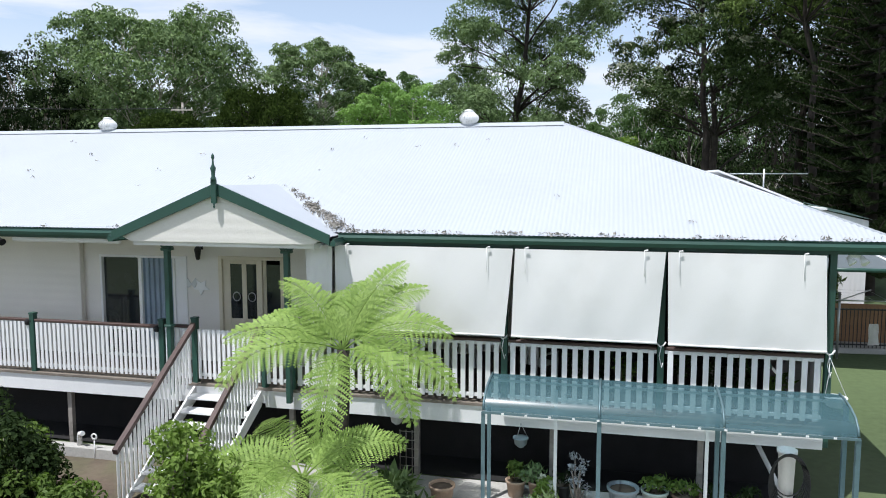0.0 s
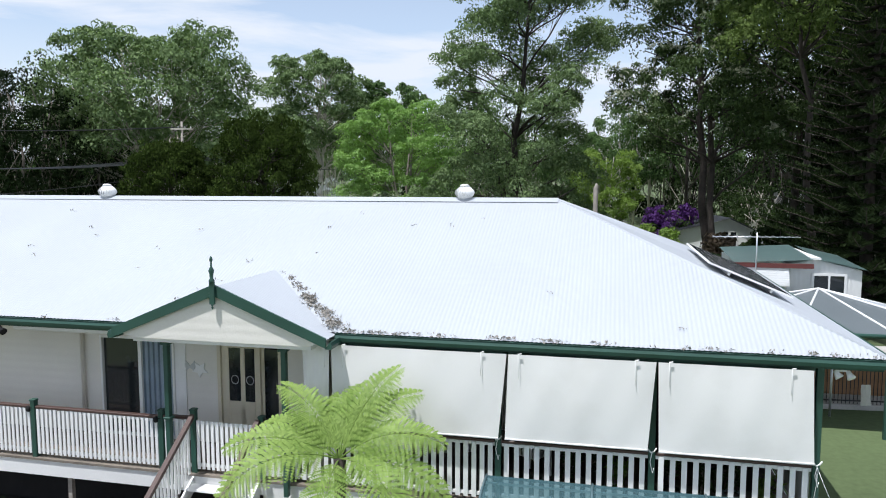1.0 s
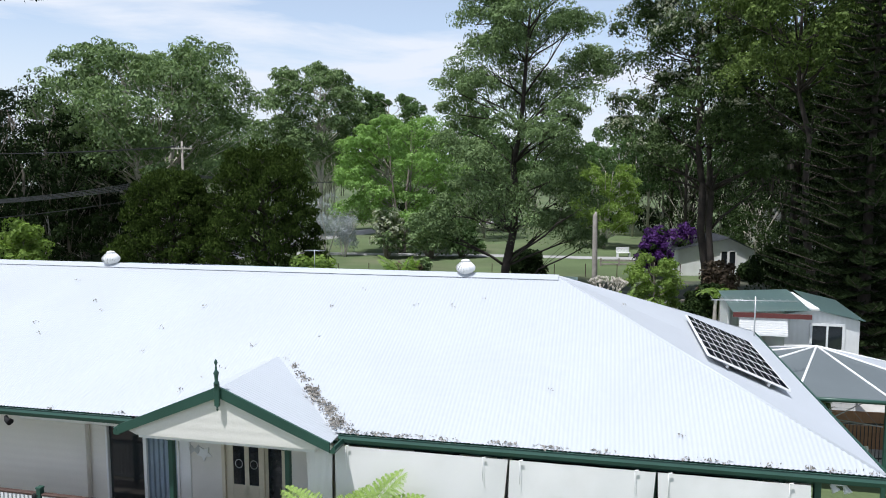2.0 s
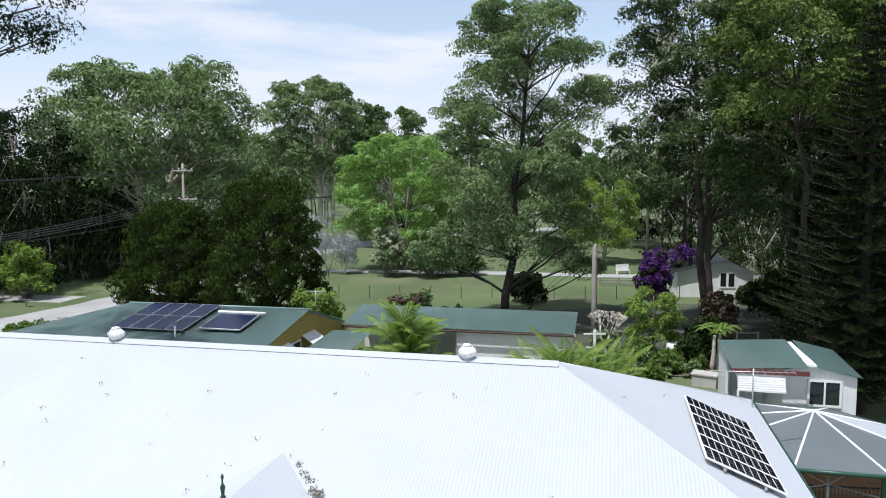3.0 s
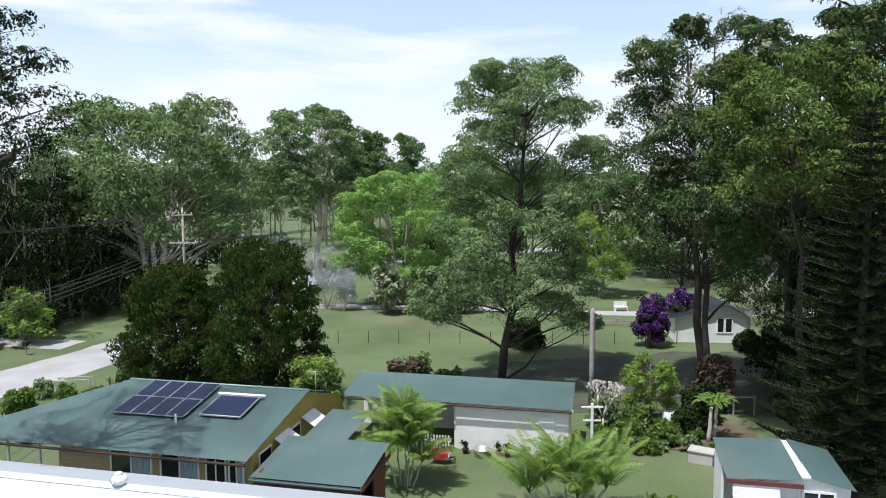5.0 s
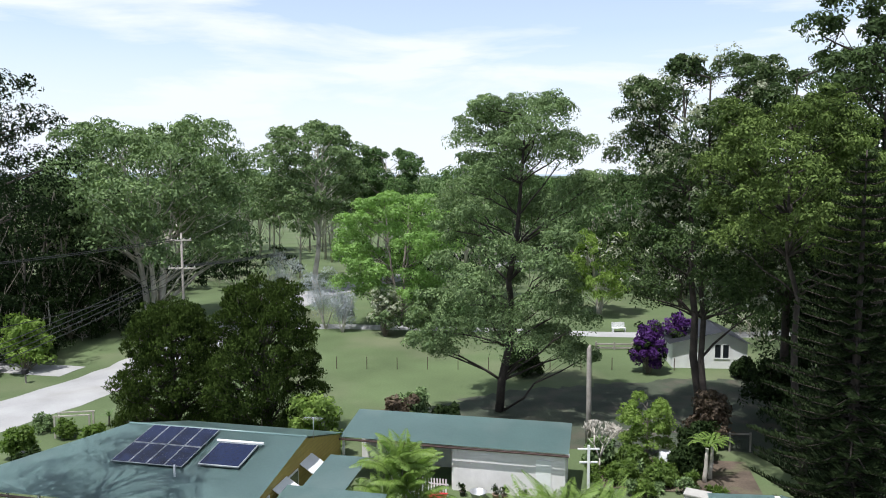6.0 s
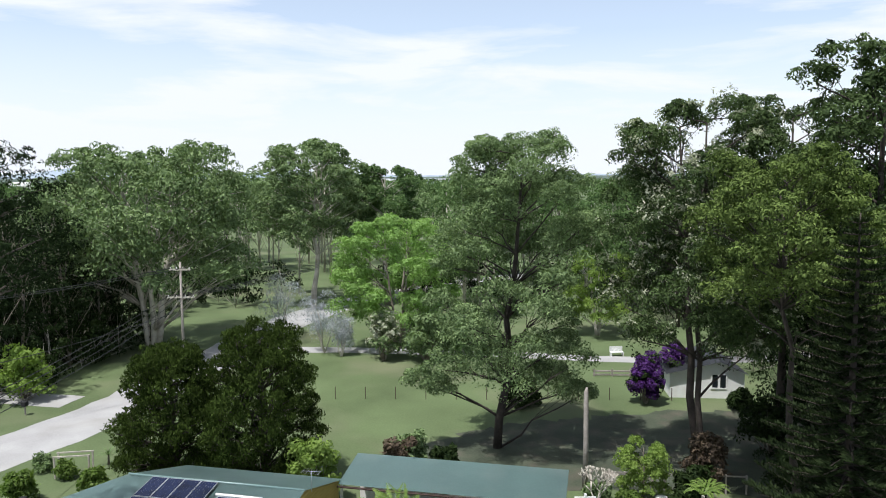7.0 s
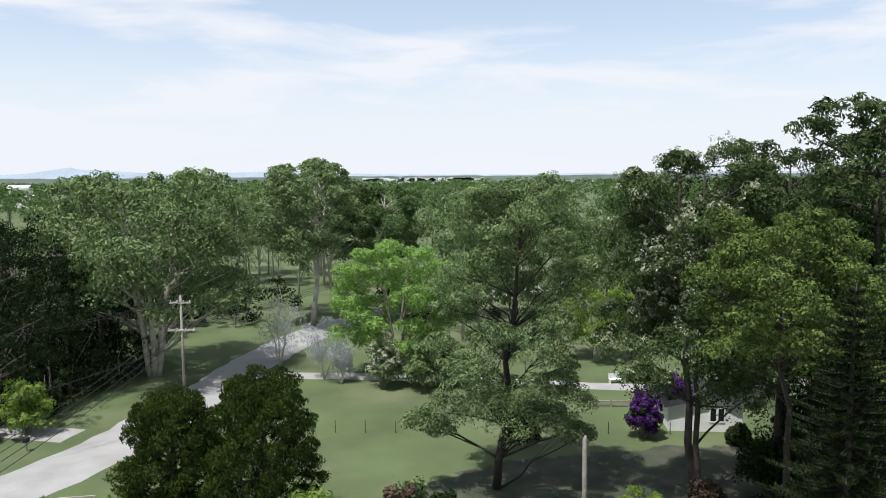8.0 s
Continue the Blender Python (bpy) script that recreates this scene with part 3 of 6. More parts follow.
tree("paperbark_tree", "wide grey-green weeping tree with pale forked trunks", -33.5, 84, 24.2, 11.8, 6.5, 16, (0.44, 0.19), nb=64, k=8, n=120, rc=0.42, droop=0.6, girth=0.5, leaves="gum_pale", bark="bark_pale", forks=4, flat=0.6)
tree("gum_tree", "tall pale-trunked gum tree beyond the road", -19.8, 113, 26.4, 8.8, 9.5, 17, (0.44, 0.20), nb=46, k=7, n=130, rc=0.42, girth=0.45, leaves="gum_pale", bark="bark_pale", forks=2, flat=0.6)
tree("gum_tree", "pale-trunked gum tree beyond the road", -8.5, 118, 22.5, 6.5, 9.0, 27, (0.44, 0.20), nb=34, k=7, n=110, rc=0.42, girth=0.36, leaves="gum", bark="bark_pale", flat=0.6)
tree("jacaranda_tree", "rounded tree with bright lime-green leaves", -4.6, 84, 16.0, 7.0, 2.4, 18, (0.30, 0.14), nb=42, k=8, n=150, rc=0.40, girth=0.26, leaves="lime", flat=0.5, droop=0.3, forks=3)
tree("tea_tree", "yellow-green slender tree at the lawn's edge", 20.3, 90, 10.6, 4.4, 1.2, 19, (0.34, 0.12), nb=28, k=7, n=90, girth=0.2, leaves="shrub_light", bark="bark_pale", droop=-0.3, forks=3)


def cypress(name, label, x, y, h, r, seed):
    rng = np.random.default_rng(seed)
    boughs = []
    for i in range(104):
        q = (i + 0.5) / 104
        z = h * (0.03 + 0.90 * q)
        rad = r * (0.80 + 0.30 * math.sin(math.pi * min(1, q * 1.05))) * (1 - max(0, q - 0.55) ** 1.5 * 1.5) * rng.uniform(0.74, 0.95) * (0.5 if i % 4 == 3 else 1.0)
        ang = i * 2.399
        s = r * rng.uniform(0.17, 0.29)
        boughs.append(((math.cos(ang) * rad, math.sin(ang) * rad, z), (s, s, s * 1.05)))
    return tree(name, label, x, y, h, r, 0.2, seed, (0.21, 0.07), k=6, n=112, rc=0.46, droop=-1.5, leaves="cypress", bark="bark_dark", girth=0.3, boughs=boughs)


cypress("cypress", "dense rounded dark olive cypress behind the house", -11.2, 45.6, 10.8, 3.6, 31)
cypress("cypress", "dense dark green cypress standing beside another", -17.4, 46.6, 9.2, 3.4, 32)
norfolk_pine("norfolk_pine", "tall dark pine with tiers of level branches", 19.0, 32.0, 18.3, 4.9, 41)

# ---------------- woods ----------------
def wood(name, label, spots, seed, leaf, n, leaves, k=9, trunk="bark_pale", droop=0.4, low=0.34):
    """Many trees standing close, as one mass. spots: rows of x, y, height, radius; low: where the crowns begin."""
    rng = np.random.default_rng(seed)
    t = thing(name, pose(0, 0, 0), label, "trees", kind="stuff")
    bm, clumps = bmesh.new(), []
    for x, y, h, r in spots:
        tube(bm, [(x, y, -0.2), (x + rng.normal() * 0.4, y, h * 0.5), (x + rng.normal() * 0.8, y, h * 0.88)], [0.02 * h * 0.6, 0.012 * h * 0.6, 0.03], 5)
        for i in range(k):
            q = (i + 0.5) / k
            z = h * (low + (0.94 - low) * q)
            wide = math.sin(math.pi * min(1, q * 0.72 + 0.22)) ** 0.7
            a = i * 2.399 + rng.uniform(0, 1)
            rr = r * wide * math.sqrt(rng.uniform(0.1, 0.85))
            s = r * rng.uniform(0.28, 0.48)
            c = (x + math.cos(a) * rr, y + math.sin(a) * rr, z)
            if r < 8:
                tube(bm, [(x, y, max(0.3, z - rr - s)), c], [0.004 * h, 0.02], 4)
            for e in range(3 if r < 8 else 1):
                d = rng.normal(size=3) * s * 0.55 * (r < 8)
                d[2] = abs(d[2])
                w = s * (0.62 if r < 8 else 1.0)
                clumps.append(((c[0] + d[0], c[1] + d[1], max(w * 0.4, c[2] + d[2] * 0.7)), (w, w, w * 0.66), int(n * rng.uniform(0.8, 1.2) / (3 if r < 8 else 1))))
    part("trunks", bm, M[trunk], t)
    leaf_part("crowns", clumps, leaf, t, M[leaves], rng, droop, dome=0.5)
    return t


def spots(seed, count, x, y, h, r, clear=lambda px, py: False):
    rng = np.random.default_rng(seed)
    out = []
    while len(out) < count:
        px, py = rng.uniform(*x), rng.uniform(*y)
        if not clear(px, py):
            out.append((px, py, rng.uniform(*h), rng.uniform(*r)))
    return out


def off_road(px, py):
    return px > np.interp(py, [55, 66, 80, 92, 106, 122, 140], [-43, -36, -33, -31, -27, -19, -4]) - 4


def not_right(px, py):
    return not (0.55 if py < 62 else 0.40 if py < 86 else 0.31) * py < px < 0.72 * py or (py < 72 and px < 31 and py > 57)


def lawn(px, py):
    return 8 < px < 24 and py < 122


wood("wood_beside_road", "dark gum trees crowding the road's far side", spots(51, 32, (-58, -38), (64, 102), (13, 19.5), (3.6, 5), off_road), 51, (0.36, 0.16), 190, "gum_shaded", 13, "bark_grey", low=0.18)
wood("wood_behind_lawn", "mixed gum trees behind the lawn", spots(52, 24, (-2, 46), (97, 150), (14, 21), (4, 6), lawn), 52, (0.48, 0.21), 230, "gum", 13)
wood("wood_on_rise", "tall gum trees along the lawn's dark side", spots(53, 32, (27, 75), (73, 112), (18, 25), (4.5, 6.2), not_right), 53, (0.42, 0.18), 100, "gum_shaded", 13, "bark_dark", low=0.2)
wood("wood_near_pine", "dark undergrowth and gum trees beside the pine", spots(54, 18, (19, 41), (38, 58), (13, 24), (2.8, 3.8), not_right), 54, (0.28, 0.13), 230, "gum_shaded", 14, "bark_dark", low=0.2)
wood("wood_beyond_road", "pale gum trees beyond the bend of the road", spots(55, 34, (-62, 2), (122, 185), (16, 23), (4, 6.5), lambda px, py: -20 < px < 2 and py < 130), 55, (0.6, 0.26), 160, "gum_pale", 12, low=0.42)
wood("undergrowth", "low dark bushes beneath the trees", spots(59, 46, (-70, 50), (110, 135), (3.5, 7), (2.5, 4), lambda px, py: -27 < px < -8 or 10 < px < 22), 59, (0.55, 0.26), 80, "gum_shaded", 7, low=0.12)
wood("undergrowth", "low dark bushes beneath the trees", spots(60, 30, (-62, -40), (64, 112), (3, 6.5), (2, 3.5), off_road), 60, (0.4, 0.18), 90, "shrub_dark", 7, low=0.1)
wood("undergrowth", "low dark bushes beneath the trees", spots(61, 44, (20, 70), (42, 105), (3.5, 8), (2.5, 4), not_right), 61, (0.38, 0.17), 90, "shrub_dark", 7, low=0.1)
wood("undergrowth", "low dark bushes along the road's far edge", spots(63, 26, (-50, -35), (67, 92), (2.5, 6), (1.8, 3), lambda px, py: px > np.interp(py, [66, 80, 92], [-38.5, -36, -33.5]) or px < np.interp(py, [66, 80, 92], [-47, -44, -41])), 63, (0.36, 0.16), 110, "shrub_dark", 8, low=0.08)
wood("undergrowth", "low dark trees and bushes beside the cottage", [(24.5, 45, 9, 3), (27, 50, 12, 3.4), (30, 55, 12, 3.6), (31, 62, 10, 3.8), (28.5, 44, 11, 3.5), (22.6, 39, 6, 2.3), (33.5, 58, 14, 4.2), (25.5, 40, 9, 3.0), (35, 66, 14, 4.5), (31.5, 47, 13, 4)], 62, (0.30, 0.13), 200, "gum_shaded", 11, "bark_dark", low=0.06)
wood("wood_far_field", "tree tops receding towards the bay", spots(56, 190, (-230, 230), (185, 420), (13, 19.5), (5, 7.9)), 56, (0.95, 0.5), 56, "gum", 9, "bark_dark", low=0.52)
wood("wood_farther_field", "tree tops receding towards the bay", spots(57, 380, (-700, 700), (420, 1200), (9, 19), (8, 14)), 57, (2.4, 1.2), 28, "gum", 7, "bark_dark", low=0.55)
wood("wood_farthest_field", "tree tops receding towards the bay", spots(58, 300, (-1600, 1600), (1200, 2300), (8, 14), (18, 30)), 58, (6, 3), 14, "gum", 6, "bark_dark", low=0.5)

# ---------------- the white-roofed house ----------------
HM = pose(0, 0, 0, 0, 0, -13)
house = thing("house", HM, "raised cream house with white corrugated roof and green trim", "house")
EAVE_V, BACK_V, EAVE_Z, RIDGE_V, RIDGE_Z, END_U, FAR_U = 11.6, 22.0, 4.30, 16.8, 6.45, 4.15, -25.0
RISE = (RIDGE_Z - EAVE_Z) / (RIDGE_V - EAVE_V)


def corrugated(a0, a1, low, high, place, pitch=0.0762, depth=0.006):
    """A wavy sheet: ribs at each a, running from low(a) to high(a); place turns (a, s, lift) into a point."""
    bm = bmesh.new()
    k = int(abs(a1 - a0) / pitch) * 4
    prev = None
    for i in range(k + 1):
        a = a0 + (a1 - a0) * i / k
        lift = depth * math.sin(i * math.pi / 2)
        s0, s1 = low(a), high(a)
        if s1 - s0 < 0.01:
            prev = None
            continue
        cur = [bm.verts.new(place(a, s, lift)) for s in (s0, s1)]
        if prev:
            bm.faces.new((prev[0], cur[0], cur[1], prev[1])).smooth = True
        prev = cur
    return bm


def on_front(u, s, lift):
    return (u, EAVE_V + s, EAVE_Z + s * RISE + lift)


half = RIDGE_V - EAVE_V
roof = part("roof", corrugated(FAR_U, END_U, lambda u: -0.04, lambda u: max(0, min(half, END_U - u, u - FAR_U)), on_front), M["roof_white"], house)
part("roof_back", corrugated(FAR_U, END_U, lambda u: 0.0, lambda u: max(0, min(half, END_U - u, u - FAR_U)), lambda u, s, e: (u, BACK_V - s, EAVE_Z + s * RISE + e)), M["roof_white"], house)
part("roof_end", corrugated(EAVE_V, BACK_V, lambda v: -0.04, lambda v: max(0, min(v - EAVE_V, BACK_V - v)), lambda v, s, e: (END_U - s, v, EAVE_Z + s * RISE + e)), M["roof_white"], house)
part("roof_far_end", corrugated(EAVE_V, BACK_V, lambda v: 0.0, lambda v: max(0, min(v - EAVE_V, BACK_V - v)), lambda v, s, e: (FAR_U + s, v, EAVE_Z + s * RISE + e)), M["roof_white"], house)
bm = bmesh.new()
prism(bm, [(RIDGE_V - 0.2, RIDGE_Z - 0.06), (RIDGE_V - 0.06, RIDGE_Z + 0.012), (RIDGE_V, RIDGE_Z + 0.035), (RIDGE_V + 0.06, RIDGE_Z + 0.012), (RIDGE_V + 0.2, RIDGE_Z - 0.06)], "x", FAR_U + half, END_U - half)
part("ridge_cap", bm, M["roof_white"], house)
for v_end in (EAVE_V, BACK_V):
    bm = bmesh.new()
    tube(bm, [(END_U, v_end, EAVE_Z - 0.02), (END_U - half, RIDGE_V, RIDGE_Z - 0.02)], 0.035, 8)
    part("hip_cap", bm, M["roof_white"], house)
GUT = [(0.0, 0.0), (-0.11, 0.0), (-0.125, 0.06), (-0.10, 0.115), (-0.115, 0.13), (-0.09, 0.13), (-0.02, 0.03), (0.0, 0.03)]
for a, b in ((FAR_U, -8.58), (-4.48, END_U + 0.12)):
    part("gutter", prism(bmesh.new(), [(EAVE_V + 0.01 + p, EAVE_Z - 0.16 + q) for p, q in GUT], "x", a, b), M["green"], house, "dark green steel gutter")
part("gutter", prism(bmesh.new(), [(END_U - 0.01 - p, EAVE_Z - 0.16 + q) for p, q in GUT], "y", EAVE_V - 0.1, BACK_V), M["green"], house, "dark green steel gutter")
part("fascia", boxes((FAR_U, -8.7, EAVE_V + 0.02, EAVE_V + 0.05, EAVE_Z - 0.22, EAVE_Z - 0.03), (-4.5, END_U - 0.05, EAVE_V + 0.02, EAVE_V + 0.05, EAVE_Z - 0.22, EAVE_Z - 0.03), (END_U - 0.07, END_U - 0.04, EAVE_V + 0.06, BACK_V, EAVE_Z - 0.22, EAVE_Z - 0.03)), M["green"], house)
part("eave_lining", boxes((FAR_U, END_U - 0.08, EAVE_V + 0.06, 13.2, EAVE_Z - 0.20, EAVE_Z - 0.17)), M["white"], house)
M["boards"] = mat("cream_boards", (0.76, 0.73, 0.67), 0.6, var=0.05, scale=1.1, fine=30, bump=0.1, wave=("Z", 0.17, 0.0018))
M["cream_door"] = mat("cream_door_paint", (0.66, 0.60, 0.47), 0.45, var=0.06)
M["curtain"] = mat("pale_blue_curtain", (0.34, 0.42, 0.50), 0.8, var=0.1, wave=("X", 0.12, 0.05))
# front wall with the openings of a sliding door and an entry door
W, D = 13.2, 1.43
for spec in ((FAR_U + 0.6, -10.52, W, W + 0.12, D, 4.12), (-10.52, -8.46, W, W + 0.12, 3.6, 4.12), (-8.46, -7.74, W, W + 0.12, D, 4.12), (-7.74, -6.25, W, W + 0.12, 3.63, 4.12), (-6.25, -5.1, W, W + 0.12, D, 4.12)):
    part("wall", boxes(spec), M["boards"], house)
for spec in ((-5.1, -4.98, W - 1.35, 15.4, D, 4.12), (-4.98, END_U - 0.9, 15.3, 15.42, D, 4.12), (END_U - 0.9, END_U - 0.78, 15.3, BACK_V - 0.8, 0.2, 4.12), (FAR_U + 0.6, END_U - 0.9, BACK_V - 0.92, BACK_V - 0.8, 0.2, 4.12), (FAR_U + 0.48, FAR_U + 0.6, W, BACK_V - 0.8, 0.2, 4.12)):
    part("wall", boxes(spec), M["boards"], house)
# painted shade: near-black panels darken the room behind both doors
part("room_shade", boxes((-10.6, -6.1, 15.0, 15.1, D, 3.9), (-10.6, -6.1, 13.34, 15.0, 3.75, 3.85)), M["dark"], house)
door = part("sliding_door", boxes((-10.47, -8.51, W - 0.03, W + 0.09, 3.55, 3.6), bevel=0.006), M["white"], house, "white aluminium sliding door, partly curtained")
for spec in ((-10.52, -10.47, W - 0.03, W + 0.09, D, 3.6), (-8.51, -8.46, W - 0.03, W + 0.09, D, 3.6), (-10.47, -8.51, W - 0.03, W + 0.09, D, D + 0.05), (-9.61, -9.53, W - 0.01, W + 0.07, D, 3.55), (-8.80, -8.75, W - 0.01, W + 0.07, D, 3.55)):
    part("door_frame", boxes(spec, bevel=0.006), M["white"], door)
part("pane", boxes((-10.47, -9.61, W + 0.05, W + 0.056, D + 0.05, 3.55)), M["glass"], door)
part("pane", boxes((-8.75, -8.51, W + 0.03, W + 0.036, D + 0.05, 3.55)), M["white"], door)
zig = [(-9.53 + 0.73 * i / 24, W + 0.05 + 0.03 * (i % 2)) for i in range(25)]
bm = prism(bmesh.new(), zig + [(-8.80, W + 0.10), (-9.53, W + 0.10)], "z", D + 0.05, 3.54)
part("curtain", bm, M["curtain"], door, "pale blue hanging curtain")
entry = part("front_door", boxes((-7.5, -6.92, W + 0.02, W + 0.06, D, 2.35), bevel=0.006), M["cream_door"], house, "cream timber door with two tall glass lights")
for spec in ((-7.74, -7.66, W - 0.03, W + 0.09, D, 3.63), (-7.66, -6.33, W - 0.03, W + 0.09, 3.56, 3.63), (-6.33, -6.25, W - 0.03, W + 0.09, D, 3.63), (-6.84, -6.77, W - 0.03, W + 0.09, D, 3.56), (-7.66, -7.5, W + 0.02, W + 0.06, D, 3.56), (-7.24, -7.14, W + 0.02, W + 0.06, D, 3.56), (-6.92, -6.84, W + 0.02, W + 0.06, D, 3.56), (-7.5, -6.92, W + 0.02, W + 0.06, 3.47, 3.56), (-6.77, -6.70, W + 0.02, W + 0.06, D, 3.56), (-6.40, -6.33, W + 0.02, W + 0.06, D, 3.56)):
    part("door_frame", boxes(spec, bevel=0.006), M["cream_door"], entry)
for a, b in ((-7.5, -7.24), (-7.14, -6.92), (-6.70, -6.40)):
    part("glass_light", boxes((a, b, W + 0.035, W + 0.045, 2.35 if a < -7 else D, 3.47)), M["glass"], entry)
for a in (-7.37, -7.03):
    bm = bmesh.new()
    for i in range(20):
        an, an2 = i * math.tau / 20, (i + 1) * math.tau / 20
        tube(bm, [(a + 0.08 * math.cos(an), W + 0.032, 2.8 + 0.09 * math.sin(an)), (a + 0.08 * math.cos(an2), W + 0.032, 2.8 + 0.09 * math.sin(an2))], 0.010, 4)
    part("leaded_ring", bm, M["metal"], entry)
bm = bmesh.new()
tube(bm, [(-10.93, W - 0.06, D), (-10.93, W - 0.06, 4.0), (-10.93, EAVE_V + 0.2, 4.12)], 0.045, 10)
part("downpipe", bm, M["cream"], house)
part("blind_roll", boxes((-11.3, -8.9, EAVE_V + 0.10, EAVE_V + 0.20, 3.98, 4.09), bevel=0.03), M["white"], house, "rolled-up cream canvas blind")
part("blind_roll", boxes((-5.25, -4.65, EAVE_V + 0.02, EAVE_V + 0.12, 4.02, 4.10), bevel=0.03), M["white"], house, "rolled-up cream canvas blind")
bm = bmesh.new()
tube(bm, [(-11.45, 11.55, 4.08), (-11.40, 11.52, 4.02), (-11.30, 11.50, 3.98)], [0.03, 0.05, 0.07], 10)
part("floodlight", bm, M["dark"], house)

# ---- porch gable ----
GU, GA, GL, GR, GV = -6.53, 5.05, -8.55, -4.51, 11.15
gz = GA - RISE * (GU - GL)
for sg, edge, nm in ((-1, GL, "porch_roof"), (1, GR, "porch_roof")):
    def on_porch(v, s, lift, sg=sg):
        return (GU + sg * s, v, GA + 0.03 - s * RISE + lift)
    # the slope runs back until it meets the main roof
    part(nm, corrugated(GV - 0.06, EAVE_V + (GA - EAVE_Z) / RISE, lambda v: 0.0, lambda v: min(2.04, 2.04 if v < EAVE_V else max(0.02, (GA + 0.03 - EAVE_Z) / RISE - (v - EAVE_V))), on_porch), M["roof_white"], house)
    bm = bmesh.new()
    prism(bm, [(GU, GA + 0.07), (GU + sg * 2.05, GA + 0.07 - 2.05 * RISE), (GU + sg * 2.05, GA - 0.10 - 2.05 * RISE), (GU, GA - 0.13)], "y", GV - 0.07, GV - 0.03)
    part("bargeboard", bm, M["green"], house, "dark green bargeboard")
    part("gutter", prism(bmesh.new(), [(GU + sg * (2.03 - p), gz - 0.13 + q) for p, q in GUT], "y", GV - 0.05, EAVE_V + 0.02), M["green"], house)
bm = bmesh.new()
prism(bm, [(GL + 0.30, 4.10), (GR - 0.30, 4.10), (GR - 0.1, gz - 0.02), (GU, GA - 0.03), (GL + 0.1, gz - 0.02)], "y", GV, GV + 0.06)
part("gable_panel", bm, M["boards"], house)
part("porch_beam", boxes((GL + 0.3, GR - 0.3, GV + 0.08, GV + 0.16, 4.02, 4.10), (GL + 0.3, GL + 0.4, GV + 0.17, W - 0.01, 4.02, 4.10), (GR - 0.4, GR - 0.3, GV + 0.17, W - 0.01, 4.02, 4.10)), M["white"], house)
part("porch_ceiling", boxes((GL + 0.41, GR - 0.41, GV + 0.17, W - 0.01, 4.095, 4.115)), M["white"], house)
bm = boxes((GU - 0.05, GU + 0.05, GV - 0.12, GV - 0.075, GA - 0.27, GA + 0.13), bevel=0.008)
lathe(bm, [(0.045, 0.0), (0.05, 0.05), (0.03, 0.08), (0.035, 0.16), (0.05, 0.22), (0.02, 0.28), (0.014, 0.36), (0.03, 0.40), (0.022, 0.44), (0.004, 0.47)], 12, (GU, GV - 0.10, GA + 0.10))
lathe(bm, [(0.004, 0.0), (0.02, 0.03), (0.012, 0.06), (0.03, 0.09)], 10, (GU, GV - 0.10, GA - 0.36))
part("finial", bm, M["green"], house, "turned green timber finial")
for u in (-7.80, -5.46):
    bm = boxes((u - 0.045, u + 0.045, 11.5, 11.61, D - 0.2, 4.02), (u - 0.085, u + 0.085, 11.47, 11.64, 3.90, 3.95), (u - 0.075, u + 0.075, 11.48, 11.63, 2.5, 2.54), bevel=0.008)
    for sg in (-1, 1):
        prism(bm, [(u + sg * 0.047, 3.88), (u + sg * 0.15, 4.015), (u + sg * 0.047, 4.015)], "y", 11.53, 11.58)
    part("porch_post", bm, M["green"], house, "dark green square post with brackets")
rngd = np.random.default_rng(5)
v0, v1 = Vector((GR + 0.02, EAVE_V + 0.05, EAVE_Z + 0.04)), Vector((GU + 0.15, EAVE_V + 2.0, GA - 0.02))
M["litter"] = leaf_mat("dry_leaf_litter", (0.20, 0.185, 0.17), (0.40, 0.375, 0.34), 0.9, 0.05)
lit = thing("leaf_litter", HM, "grey dry leaves heaped in the roof valley and gutter", "leaf litter", kind="stuff")
cl = []
for i in range(90):
    t = rngd.uniform()
    p = v0.lerp(v1, t)
    cl.append(((p.x + rngd.normal() * 0.05, p.y + rngd.normal() * 0.05, p.z + 0.02), (0.12 * (1.3 - 0.9 * t), 0.12 * (1.3 - 0.9 * t), 0.03), 22))
for i in range(70):
    t = rngd.uniform() ** 1.6
    cl.append(((-4.3 + 8.3 * t, EAVE_V + 0.0, EAVE_Z - 0.0), (0.09, 0.05, 0.02), 7))
for i in range(26):
    cl.append(((-25 + 16.2 * rngd.uniform(), EAVE_V + 0.0, EAVE_Z - 0.0), (0.09, 0.04, 0.02), 7))
for i in range(26):
    u_, s_ = rngd.uniform(-16, 2.0), rngd.uniform(0.4, 4.6)
    cl.append(((u_, EAVE_V + s_, EAVE_Z + s_ * RISE + 0.015), (0.07, 0.07, 0.012), 5))
leaf_part("leaves", cl, (0.06, 0.028), lit, M["litter"], rngd, 0.0)

# ---- deck, rails, stairs ----
SV = 11.75
part("deck_fascia", boxes((FAR_U, -7.45, SV - 0.06, SV - 0.02, 1.07, 1.38), (-6.0, 3.2, SV - 0.06, SV - 0.02, 1.07, 1.38), (-7.45, -6.0, SV - 0.06, SV - 0.02, 1.14, 1.38), (3.2, 3.24, SV - 0.06, 15.3, 1.07, 1.38)), M["white"], house, "white painted deck fascia")
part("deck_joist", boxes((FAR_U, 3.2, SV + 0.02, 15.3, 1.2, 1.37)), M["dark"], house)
for i in range(12):
    part("deck_board", boxes((FAR_U, 3.26, SV - 0.09 + 0.125 * i, SV + 0.03 + 0.125 * i, 1.385, D)), M["deck"], house)
